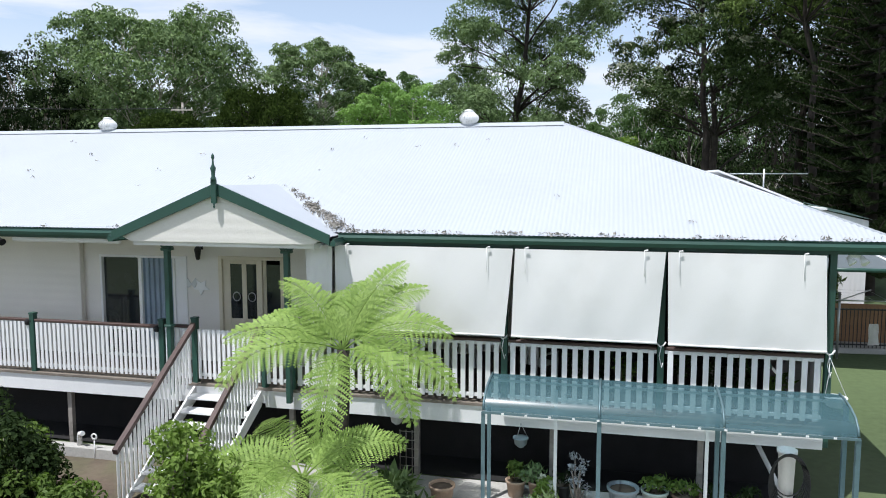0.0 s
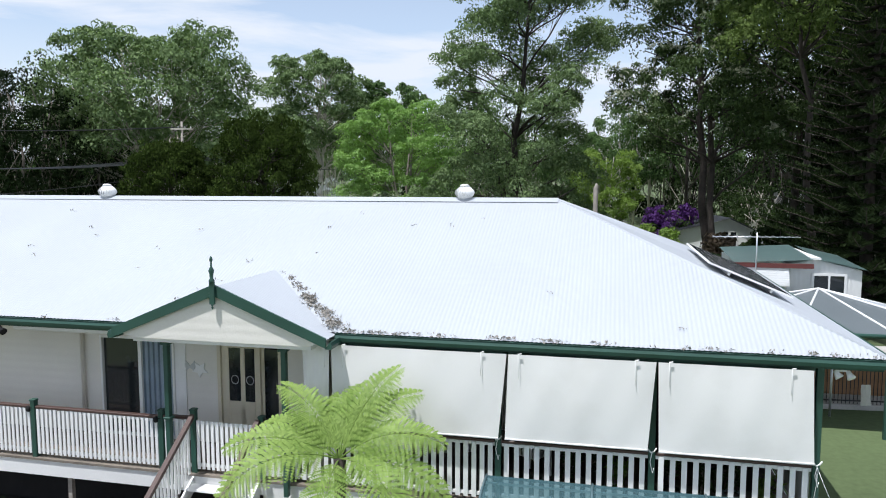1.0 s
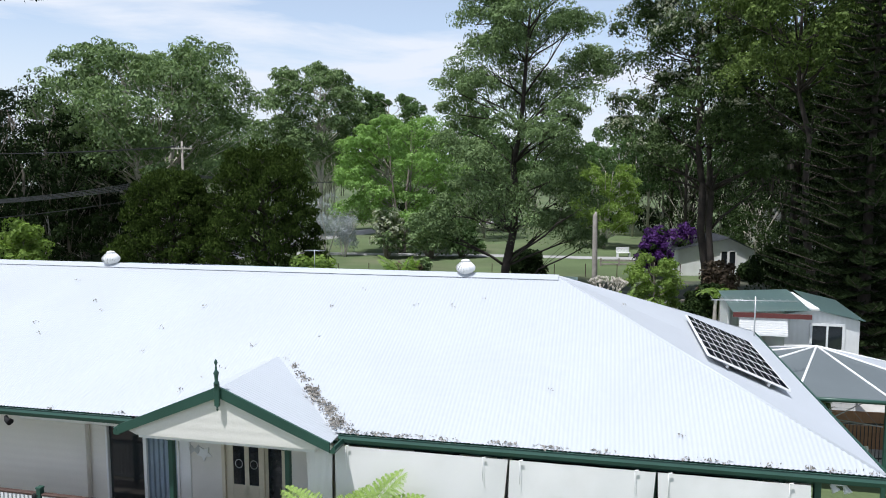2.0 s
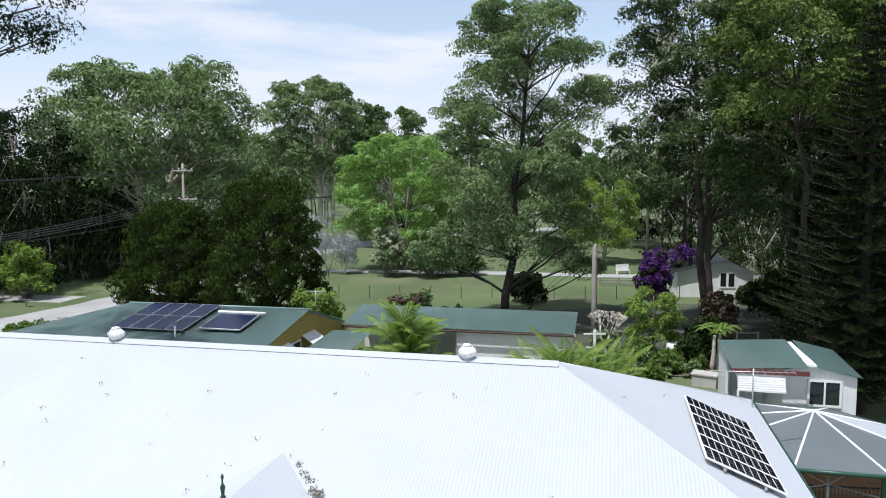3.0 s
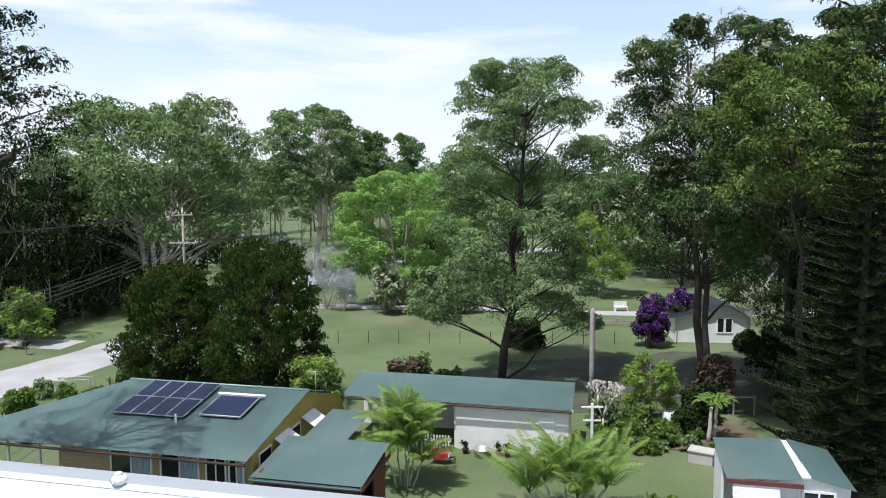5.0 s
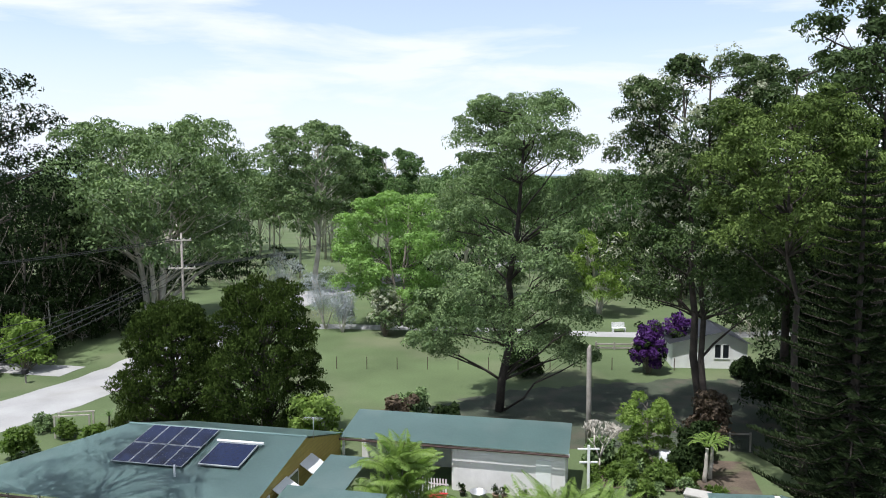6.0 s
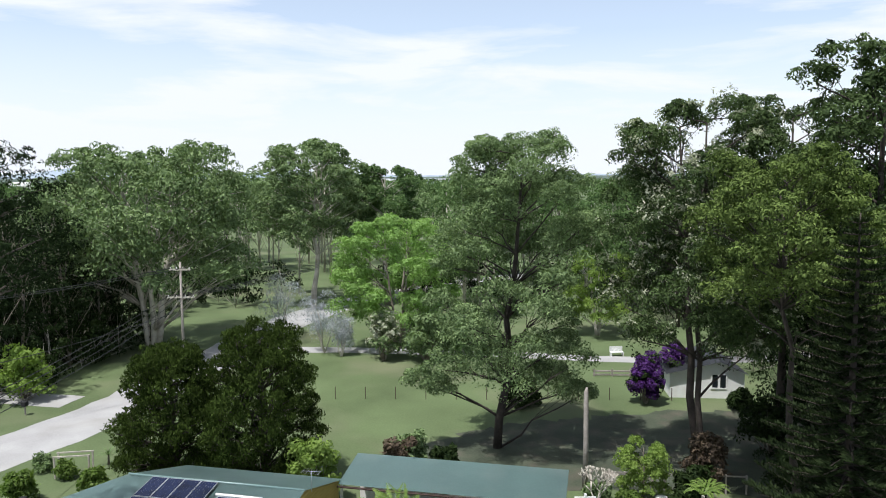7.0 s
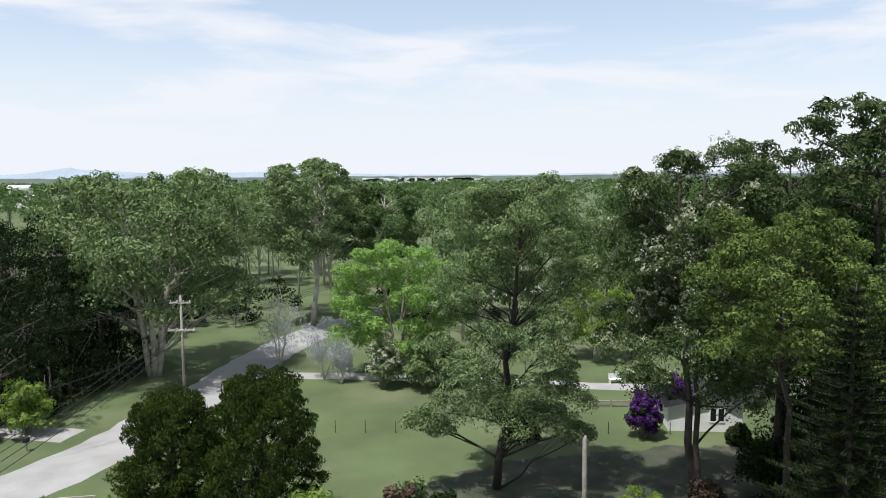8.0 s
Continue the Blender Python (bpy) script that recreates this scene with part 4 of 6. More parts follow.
# inner floor coloured dark brown to paint in the veranda's shade
part("deck_floor", boxes((-4.97, 3.2, SV + 1.42, 15.29, 1.385, 1.425)), M["brown"], house)


def unit_box(name, x, y, z, material, bev=0.004):
    bm = box(bmesh.new(), -x / 2, x / 2, -y / 2, y / 2, 0, z, bevel=bev)
    me = bpy.data.meshes.new(name)
    bmesh.ops.recalc_face_normals(bm, faces=bm.faces[:])
    bm.to_mesh(me)
    bm.free()
    me.materials.append(material)
    return me


def pieces(name, me, parent, places):
    for m in places:
        ob = new(name, me)
        ob.parent = parent
        ob.matrix_basis = m


def rail_run(u0, u1, step, w, top, label):
    r = part("railing", boxes((u0, u1, SV - 0.05, SV + 0.05, top - 0.05, top), bevel=0.01), M["brown"], house, label)
    lo = part("bottom_rail", boxes((u0, u1, SV - 0.02, SV + 0.025, 1.53, 1.59), bevel=0.004), M["white"], r)
    part("upper_rail", boxes((u0, u1, SV - 0.02, SV + 0.025, top - 0.115, top - 0.055), bevel=0.004), M["white"], r)
    me = unit_box("picket", w, 0.022, top - 0.06 - 1.50, M["white"])
    k = int((u1 - u0) / step)
    pieces("picket", me, r, [pose(u0 + (i + 0.5) * (u1 - u0) / k, SV - 0.034, 1.50) for i in range(k)])
    return r


rail_run(-14.6, -10.99, 0.095, 0.062, 2.47, "brown-topped railing of white pickets")
rail_run(-10.88, -8.14, 0.095, 0.062, 2.47, "brown-topped railing of white pickets")
rail_run(-8.03, -7.47, 0.095, 0.062, 2.50, "brown-topped railing of white pickets")
rail_run(-6.0, -5.5, 0.12, 0.07, 2.54, "brown-topped railing of white pickets")
rail_run(-5.4, -1.72, 0.14, 0.082, 2.54, "brown-topped railing of white pickets")
rail_run(-1.60, 0.78, 0.166, 0.085, 2.54, "brown-topped railing of white pickets")
rail_run(0.90, 3.21, 0.166, 0.085, 2.54, "brown-topped railing of white pickets")
for u, top in ((-10.94, 2.58), (-8.09, 2.58), (-7.41, 2.64), (-6.02, 2.60), (-5.46, 2.50)):
    part("rail_post", boxes((u - 0.05, u + 0.05, SV - 0.055, SV + 0.055, 1.39, top), (u - 0.06, u + 0.06, SV - 0.065, SV + 0.065, top - 0.02, top + 0.015), bevel=0.006), M["green"], house, "dark green square rail post")
for u in (-1.66, 0.84, 3.27):
    part("veranda_post", boxes((u - 0.05, u + 0.05, SV - 0.05, SV + 0.05, 1.1, 4.08), bevel=0.006), M["green"], house, "dark green square post")
for u in (-10.94, -8.09):
    bm = bmesh.new()
    lathe(bm, [(0.03, 0), (0.05, 0.03), (0.05, 0.08), (0.02, 0.12)], 10, (u - 0.09, SV - 0.05, 2.35))
    box(bm, u - 0.09, u, SV - 0.06, SV - 0.04, 2.42, 2.44)
    part("post_lamp", bm, M["dark"], house)
# stairs that run out from the deck
steps = thing("stairs", HM, "white timber stairs with brown handrails and open risers", "stairs")
RUN, N = 0.27, 8
for sgu in (-7.41, -6.08):
    bm = bmesh.new()
    prism(bm, [(SV - 0.08, 1.38), (SV - 0.08, 1.10), (SV - 0.1 - RUN * N, -0.05), (SV + 0.12 - RUN * N, 0.18)], "x", sgu - 0.02, sgu + 0.02)
    part("stringer", bm, M["white"], steps)
    bm = bmesh.new()
    prism(bm, [(SV - 0.06, 2.56), (SV - 0.06, 2.48), (SV - 0.15 - RUN * N, 0.92), (SV - 0.17 - RUN * N, 1.0)], "x", sgu - 0.045, sgu + 0.045)
    hr = part("handrail", bm, M["brown"], steps, "brown stained sloping handrail")
    me = unit_box("baluster", 0.022, 0.062, 0.92, M["white"])
    pieces("baluster", me, hr, [pose(sgu, SV - 0.16 - (RUN * N) * (i + 0.5) / 20, 1.50 - 1.50 * (i + 0.5) / 20) for i in range(20)])
me = unit_box("tread", 1.29, 0.27, 0.045, M["white"], 0.006)
pieces("tread", me, steps, [pose(-6.745, SV - 0.24 - RUN * i, 1.385 - 0.172 * (i + 1)) for i in range(N - 1)])
gate = part("stair_gate", boxes((-7.35, -6.09, SV - 0.02, SV + 0.02, 2.36, 2.42), bevel=0.004), M["white"], house, "white picket gate at the top of the stairs")
part("gate_rail", boxes((-7.35, -6.09, SV - 0.02, SV + 0.02, 1.55, 1.61), bevel=0.004), M["white"], gate)
me = unit_box("picket", 0.062, 0.02, 0.93, M["white"])
pieces("picket", me, gate, [pose(-7.31 + 0.0985 * i, SV - 0.032, 1.51) for i in range(13)])
# stumps, and the space beneath with its shade painted near-black
for u in [-22 + 2.35 * i for i in range(11)]:
    for v in (SV + 0.1, 14.6, 18.0):
        part("stump", boxes((u - 0.045, u + 0.045, v - 0.045, v + 0.045, -0.05, 1.2)), M["timber_grey"], house)
# Near-black colour stands in for underfloor shade; an added wall closes the view
M["under_shade"] = mat("painted_underfloor_shade", (0.014, 0.013, 0.013), 0.9, var=0.3, bump=0.3)
part("underfloor_shade_back", boxes((FAR_U, 2.9, 12.7, 12.8, 0.0, 1.2), (2.9, 3.0, 14.6, 20, 0, 1.2)), M["under_shade"], house)
part("soffit_beam", boxes((-4.95, 3.2, SV - 0.04, SV + 0.04, 4.02, 4.10)), M["green"], house)
for pv in (13.4, 15.2):
    part("veranda_end_post", boxes((3.12, 3.22, pv, pv + 0.1, 1.1, 4.08)), M["green"], house)

# ---- canvas blinds ----
def blind(ul0, ur0, ul1, ur1, z0, z1, seed):
    """A hanging canvas: top corners ul0, ur0, bottom corners ul1, ur1; slightly bellied, with a bar in its hem."""
    t = thing("canvas_blind", HM, "cream canvas veranda blind let down to the rail", "blind", "veranda blinds")
    rng = np.random.default_rng(seed)
    bm = bmesh.new()
    nx, nz = 16, 12
    ph = rng.uniform(0, 6)
    rows = []
    for j in range(nz + 1):
        q = j / nz
        a, b, z = ul0 + (ul1 - ul0) * q, ur0 + (ur1 - ur0) * q, z1 + (z0 - z1) * q
        rows.append([bm.verts.new((a + (b - a) * i / nx, SV - 0.235 - 0.03 * math.sin(math.pi * q) * math.sin(math.pi * i / nx) - 0.006 * math.sin(ph + i * 1.3 + j * 0.4), z)) for i in range(nx + 1)])
    for r0, r1 in zip(rows, rows[1:]):
        for i in range(nx):
            bm.faces.new((r1[i], r1[i + 1], r0[i + 1], r0[i])).smooth = True
    # the cloth's back, 8 mm behind its front
    back = [[bm.verts.new(v.co + Vector((0, 0.008, 0))) for v in r] for r in rows]
    for r0, r1 in zip(back, back[1:]):
        for i in range(nx):
            bm.faces.new((r0[i], r0[i + 1], r1[i + 1], r1[i])).smooth = True
    part("canvas", bm, M["blind"], t)
    bm = bmesh.new()
    tube(bm, [(ul1, SV - 0.235, z0), (ur1, SV - 0.235, z0)], 0.018, 8)
    part("hem_bar", bm, M["blind"], t)
    for f in (0.07, 0.86):
        bm = bmesh.new()
        u = ul0 + (ur0 - ul0) * f
        tube(bm, [(u, SV - 0.285, z1 + 0.02), (u + 0.01, SV - 0.285, z1 - 0.38)], 0.005, 4)
        tube(bm, [(u, SV - 0.28, z1 + 0.015), (u + 0.06, SV - 0.28, z1 + 0.03)], 0.012, 5)
        part("cord", bm, M["white"], t)


blind(-5.10, -4.60, -5.05, -4.62, 2.66, 4.06, 1)
blind(-4.55, -1.50, -4.55, -1.63, 2.64, 4.07, 2)
blind(-1.47, 0.86, -1.52, 0.76, 2.64, 4.07, 3)
blind(0.89, 3.12, 0.93, 3.19, 2.63, 4.07, 4)

# added, not a known blind: blocks light and lawn at the open end
t = thing("canvas_blind", HM, "added canvas that shuts light out of the veranda's end", "blind", "veranda blinds")
part("canvas", boxes((3.205, 3.215, SV + 0.1, 15.2, 1.5, 4.06)), M["blind"], t)

# ---- things on the veranda ----
def pot(name, label, r, h, material, x, y, z=0.0, m=HM, taper=0.75, plant=None, seed=1, category="pot", group="garden pots"):
    t = thing(name, m @ pose(x, y, z), label, category, group)
    part("body", lathe(bmesh.new(), [(r * taper, 0.0), (r * 0.96, h * 0.86), (r * 1.06, h * 0.87), (r * 1.08, h), (r * 0.96, h), (r * 0.92, h * 0.86), (r * 0.9, h * 0.84)], 18), M[material], t)
    part("soil", lathe(bmesh.new(), [(r * 0.88, h * 0.80), (r * 0.88, h * 0.87), (r * 0.2, h * 0.89)], 12), M["soil"], t)
    if plant:
        rng = np.random.default_rng(seed)
        mt, ph, leaf, n = plant
        cl = [((rng.normal() * r * 0.5, rng.normal() * r * 0.5, h + ph * rng.uniform(0.15, 0.9)), (r * 0.55, r * 0.55, ph * 0.25), n) for i in range(7)]
        leaf_part("plant", cl, leaf, t, M[mt], rng, 0.1)
        for c, _, _ in cl:
            part("stem", tube(bmesh.new(), [(c[0] * 0.2, c[1] * 0.2, h * 0.85), c], 0.008, 4), M["bark_grey"], t)
    return t


M["terracotta"] = mat("buff_terracotta", (0.38, 0.27, 0.19), 0.85, var=0.2, scale=4, fine=40, bump=0.3, stain=((0.5, 0.42, 0.34), 0.5, 5))
M["grey_pot"] = mat("blue_grey_plastic", (0.22, 0.27, 0.29), 0.5, var=0.12)
M["green_pot"] = mat("grey_green_plastic", (0.35, 0.42, 0.38), 0.5, var=0.12)
M["black_pot"] = mat("black_plastic", (0.02, 0.02, 0.02), 0.4, var=0.2)
M["brown_pot"] = mat("brown_glazed_clay", (0.16, 0.10, 0.07), 0.5, var=0.2)
M["tan_rag"] = mat("tan_timber", (0.34, 0.19, 0.10), 0.7, var=0.2)
for i, (u, v, r, h, mt, lf, ph) in enumerate(((-0.5, 12.4, 0.14, 0.25, "brown_pot", "shrub_dark", 0.7), (0.3, 12.35, 0.12, 0.22, "white", "shrub", 0.5), (1.2, 12.4, 0.14, 0.24, "black_pot", "shrub_dark", 0.75), (1.7, 12.3, 0.12, 0.2, "white", "shrub_dark", 0.6), (2.2, 12.45, 0.15, 0.24, "grey_pot", "shrub_dark", 0.7), (2.7, 12.3, 0.12, 0.2, "white", "shrub", 0.5), (0.0, 12.9, 0.16, 0.3, "black_pot", "shrub_dark", 0.8))):
    pot("potted_plant", "leafy potted plant on the shaded veranda", r, h, mt, u, v, D, plant=(lf, ph, (0.16, 0.035), 30), seed=60 + i, category="plant", group="veranda pots")


def chair(u, v, turn):
    t = thing("outdoor_chair", HM @ pose(u, v, D, 0, 0, turn), "white moulded plastic chair on the veranda", "chair", "veranda chairs")
    part("seat", boxes((-0.24, 0.24, -0.24, 0.22, 0.40, 0.44), bevel=0.015), M["white"], t)
    bm = boxes((-0.25, -0.19, 0.2, 0.26, 0.4, 0.92), (0.19, 0.25, 0.2, 0.26, 0.4, 0.92), (-0.25, 0.25, 0.2, 0.25, 0.84, 0.94), bevel=0.012)
    for i in range(4):
        box(bm, -0.15 + i * 0.085, -0.10 + i * 0.085, 0.21, 0.235, 0.42, 0.86)
    part("backrest", bm, M["white"], t)
    for a in (-0.22, 0.22):
        for b in (-0.22, 0.22):
            part("leg", boxes((a - 0.02, a + 0.02, b - 0.02, b + 0.02, 0.0, 0.4)), M["white"], t)
    for a in (-0.26, 0.26):
        part("armrest", boxes((a - 0.03, a + 0.03, -0.22, 0.22, 0.62, 0.65), (a - 0.02, a + 0.02, -0.22, -0.18, 0.0, 0.62), bevel=0.008), M["white"], t)


chair(-1.2, 13.0, 150)
chair(-2.7, 13.6, 200)
part("inner_window", boxes((-4.2, -3.0, 15.24, 15.29, 2.3, 3.5), bevel=0.01), M["white"], house)
part("inner_pane", boxes((-4.12, -3.08, 15.22, 15.235, 2.38, 3.42)), M["glass"], house)
# painted shade: a near-black panel covers the veranda's back wall
part("painted_shade_wall", boxes((-1.9, 3.1, 15.2, 15.24, D, 4.0)), M["dark"], house)
lantern = thing("wall_lantern", HM @ pose(-8.12, W - 0.14, 3.55), "black metal lantern on the porch wall", "lamp")
bm = lathe(bmesh.new(), [(0.03, 0.0), (0.05, 0.04), (0.075, 0.2), (0.085, 0.21), (0.03, 0.29), (0.012, 0.33)], 6)
part("cage", bm, M["black_pot"], lantern)
part("bracket", boxes((-0.015, 0.015, 0.0, 0.14, 0.30, 0.33), (-0.04, 0.04, 0.12, 0.14, 0.2, 0.36)), M["black_pot"], lantern)
orn = thing("wall_ornament", HM @ pose(-8.14, W - 0.03, 2.98), "pale star-shaped ornament on the porch wall", "ornament")
bm = bmesh.new()
prism(bm, [(0.19 * (1 if i % 2 else 0.5) * math.cos(i * math.pi / 5 + 0.3), 0.17 * (1 if i % 2 else 0.5) * math.sin(i * math.pi / 5 + 0.3)) for i in range(10)], "y", 0.0, 0.025)
part("star", bm, M["white"], orn)
orn2 = thing("wall_ornament", HM @ pose(-8.36, W - 0.03, 3.05), "grey metal butterfly ornament on the porch wall", "ornament")
bm = bmesh.new()
for sg in (-1, 1):
    prism(bm, [(0, 0), (sg * 0.1, 0.11), (sg * 0.13, 0.02), (sg * 0.08, -0.10), (0, -0.04)], "y", 0.0, 0.012)
part("wings", bm, M["metal"], orn2)
flood = thing("security_light", HM @ pose(3.55, EAVE_V + 0.12, 3.98), "white twin security light under the eave", "lamp")
for a, tl in ((-0.09, 50), (0.09, 30)):
    bm = lathe(bmesh.new(), [(0.03, 0), (0.04, 0.05), (0.065, 0.12), (0.06, 0.125)], 12)
    bmesh.ops.transform(bm, matrix=pose(a, 0, 0.06, 140, 0, tl), verts=bm.verts[:])
    part("lamp_head", bm, M["white"], flood)
part("mount", boxes((-0.08, 0.08, -0.03, 0.03, 0.05, 0.13), bevel=0.01), M["white"], flood)

# ---- roof fittings ----
def ventilator(u):
    t = thing("roof_ventilator", HM @ pose(u, RIDGE_V - 0.02, RIDGE_Z - 0.12), "white turbine ventilator on the roof ridge", "ventilator", "roof ventilators")
    part("base", lathe(bmesh.new(), [(0.2, 0), (0.14, 0.05), (0.13, 0.14)], 20), M["roof_white"], t)
    bm = bmesh.new()
    for i in range(22):
        a = i * math.tau / 22
        pts = [(0.02 + 0.205 * math.sin(math.pi * min(0.95, 0.16 + q * 0.84)) ** 0.7, q) for q in (0, 0.2, 0.4, 0.6, 0.8, 1.0)]
        prev = None
        for r, q in pts:
            tw = a + q * 0.35
            cur = [bm.verts.new((r * math.cos(tw + w), r * math.sin(tw + w), 0.14 + 0.30 * q)) for w in (0, 0.24)]
            cur[1].co *= 1.0
            cur[1].co.x *= 1.06
            cur[1].co.y *= 1.06
            if prev:
                bm.faces.new((prev[0], prev[1], cur[1], cur[0])).smooth = True
            prev = cur
    lathe(bm, [(0.12, 0.42), (0.09, 0.455), (0.02, 0.47)], 20)
    lathe(bm, [(0.13, 0.13), (0.14, 0.16)], 20)
    part("turbine", bm, M["white"], t)


ventilator(-3.25)
ventilator(-12.95)


def solar_array(name, label, m, cols, rows, pw, ph, frame="metal", cells=(6, 10), gap=0.003, cell="solar"):
    t = thing(name, m, label, "solar panel")
    for c in range(cols):
        for r in range(rows):
            x0, y0 = c * (pw + 0.03), r * (ph + 0.05)
            p = part("panel", boxes((x0, x0 + pw, y0, y0 + ph, 0.06, 0.095)), M[frame], t)
            nx, ny = cells
            bm = bmesh.new()
            gx, gy = (pw - 0.05) / nx, (ph - 0.05) / ny
            for i in range(nx):
                for j in range(ny):
                    box(bm, x0 + 0.025 + gap + i * gx, x0 + 0.025 - gap + (i + 1) * gx, y0 + 0.025 + gap + j * gy, y0 + 0.025 - gap + (j + 1) * gy, 0.09, 0.099)
            part("cell_grid", bm, M[cell], p)
    for r in range(rows):
        for f in (0.25, 0.75):
            part("mounting_rail", boxes((-0.06, cols * (pw + 0.02) + 0.04, (r + f) * ph - 0.02, (r + f) * ph + 0.02, 0.0, 0.055)), M["metal"], t)
    return t


tiltm = math.degrees(math.atan(RISE))
hm = HM @ pose(3.42, 14.35, EAVE_Z + (END_U - 3.42) * RISE + 0.05, 0, tiltm, 0) @ pose(0, 0, 0, 0, 0, 90)
solar_array("solar_array", "dark solar panels in a row on the white hip roof", hm, 6, 1, 0.66, 1.62, frame="white", cells=(4, 10), gap=0.009, cell="solar_black")
ant = thing("tv_antenna", HM @ pose(4.05, 21.1, 4.2), "metal television antenna on a short mast", "antenna")
bm = bmesh.new()
tube(bm, [(0, 0, 0), (0, 0, 1.25)], 0.02, 8)
part("mast", bm, M["metal"], ant)
bm = bmesh.new()
tube(bm, [(-1.15, 0.0, 1.12), (1.15, 0.25, 1.12)], 0.014, 6)
for i in range(12):
    f = i / 11
    ln = 0.25 + 0.35 * f
    tube(bm, [(1.1 - 2.2 * f, -ln + 0.25 - 0.25 * f, 1.13), (1.1 - 2.2 * f, ln + 0.25 - 0.25 * f, 1.13)], 0.006, 4)
part("boom", bm, M["metal"], ant)

# ---------------- garden in front of the house ----------------
def frond_plant(name, label, m, trunk, seed, fronds, leaflet, pairs, fine, girth=0.09):
    """A tree fern; fronds: rows of compass angle, rise, length and arch."""
    rng = np.random.default_rng(seed)
    t = thing(name, m, label, "tree fern", "tree ferns")
    bm = bmesh.new()
    limb(bm, (0, 0, -0.1), (0, 0, trunk), girth * 1.2, girth, rng, 6, 0.02, 8)
    part("trunk", bm, M["bark_dark"], t)
    for a, rise, ln, arch in fronds:
        mid, q = frond_leaflets((0, 0, trunk - 0.02), radians(a), radians(rise), ln, radians(arch), leaflet, pairs, rng, fine, 0.05, 0.16, (0.15, -0.85, 0.1))
        f = quads("frond", q, t, M["fern"])
        bm = bmesh.new()
        tube(bm, mid, [0.016 - 0.0012 * j for j in range(len(mid))], 5)
        part("midrib", bm, M["fern"], f)
    return t


frond_plant("tree_fern", "tree fern with arching bright green fronds beside the stairs", pose(-1.54, 10.9, 0), 2.58, 21,
            [(38, 66, 1.75, 46), (24, 58, 1.70, 62), (146, 62, 1.65, 58), (186, 34, 1.85, 66), (-6, 40, 1.80, 74), (206, 24, 2.05, 84), (-94, 4, 2.0, 92),
             (-48, 16, 2.05, 98), (-20, 14, 2.05, 74), (96, 70, 1.25, 70), (66, 72, 1.35, 60), (166, 48, 1.45, 74)], (0.39, 0.125), 18, 11)
frond_plant("tree_fern", "low tree fern with spreading green fronds", pose(-2.0, 9.9, 0), 0.95, 22,
            [(30 * i + 7 * (i % 3), 48 - 9 * (i % 4), 1.65, 70 + 10 * (i % 3)) for i in range(12)], (0.38, 0.074), 20, 11)
shrub("garden_shrub", "light green small-leaved shrub beside the stairs", -3.5, 9.35, 2.15, 0.62, 71, (0.09, 0.045), nb=20, k=7, n=34, leaves="shrub_light", rc=0.55)
shrub("garden_shrub", "light green small-leaved shrub beside the stairs", -2.9, 9.2, 1.55, 0.6, 72, (0.09, 0.045), nb=14, k=7, n=34, leaves="shrub_light", rc=0.55)
shrub("garden_shrub", "dark glossy shrub with green tips in the garden bed", -6.0, 9.9, 2.0, 0.95, 73, (0.10, 0.05), nb=16, k=8, n=50, leaves="shrub_dark", accent=("shrub", 0.3))
shrub("garden_shrub", "dark glossy shrub in the garden bed", -7.3, 10.6, 2.2, 0.9, 74, (0.085, 0.042), nb=14, k=8, n=80, leaves="shrub_dark")
shrub("garden_shrub", "green shrub low in the garden bed", -5.1, 9.3, 1.2, 0.7, 75, (0.09, 0.04), nb=10, k=8, n=70, leaves="shrub")
shrub("spider_lily", "pale broad-leaved lily clump beside the path", -0.75, 10.6, 0.75, 0.45, 76, (0.30, 0.08), nb=8, k=4, n=12, leaves="gum_pale", droop=-0.3)
shrub("silver_bush", "silver-leaved spindly bush among the pots", 2.12, 11.0, 1.0, 0.22, 78, (0.06, 0.025), nb=7, k=4, n=12, leaves="silver")
shrub("flowering_herb", "small-leaved herb with cream flowers among the pots", 1.62, 11.05, 0.5, 0.2, 79, (0.07, 0.04), nb=10, k=5, n=24, leaves="shrub_light", accent=("blossom", 0.3))
shrub("spider_lily", "pale broad-leaved lily clump beside the path", 1.5, 10.4, 0.35, 0.35, 77, (0.24, 0.04), nb=6, k=4, n=12, leaves="gum_pale", droop=-0.5)
sheet("garden_path", [(-3.0, 9.2), (7.2, 8.7), (7.4, 10.4), (-3.0, 12.8)], 0.03, M["concrete"], "worn concrete path along the house front", "path")
sheet("garden_bed", [(-16, 5.5), (-3.05, 5.5), (-3.05, 12.7), (-16, 15.8)], 0.05, M["soil"], "dark mulched garden bed", "garden bed")
# this earth takes the same painted underfloor shade
sheet("underfloor_earth", [(-21, 17.2), (-3.0, 12.8), (5.6, 10.85), (8, 19), (-15, 26)], 0.045, M["under_shade"], "bare earth beneath the house, its shade painted near-black", "ground")
kerb = thing("garden_edging", HM @ pose(-9.8, 11.2, 0), "low concrete block edging beside the underfloor", "edging")
part("block", boxes((-1.6, 1.4, -0.1, 0.1, 0.0, 0.24), bevel=0.015), M["concrete"], kerb)
pvc = thing("drain_pipe", HM @ pose(-9.55, 11.2, 0.2), "white bent plastic drain pipe", "pipe")
bm = bmesh.new()
tube(bm, [(0, 0, 0), (0, 0, 0.2), (0.04, -0.03, 0.27), (0.14, -0.08, 0.3)], 0.045, 10)
part("pipe", bm, M["white"], pvc)
tap = thing("garden_tap", HM @ pose(-9.15, 11.1, 0.0), "white ring-topped garden stake", "garden stake")
bm = bmesh.new()
tube(bm, [(0, 0, 0), (0, 0, 0.42)], 0.012, 6)
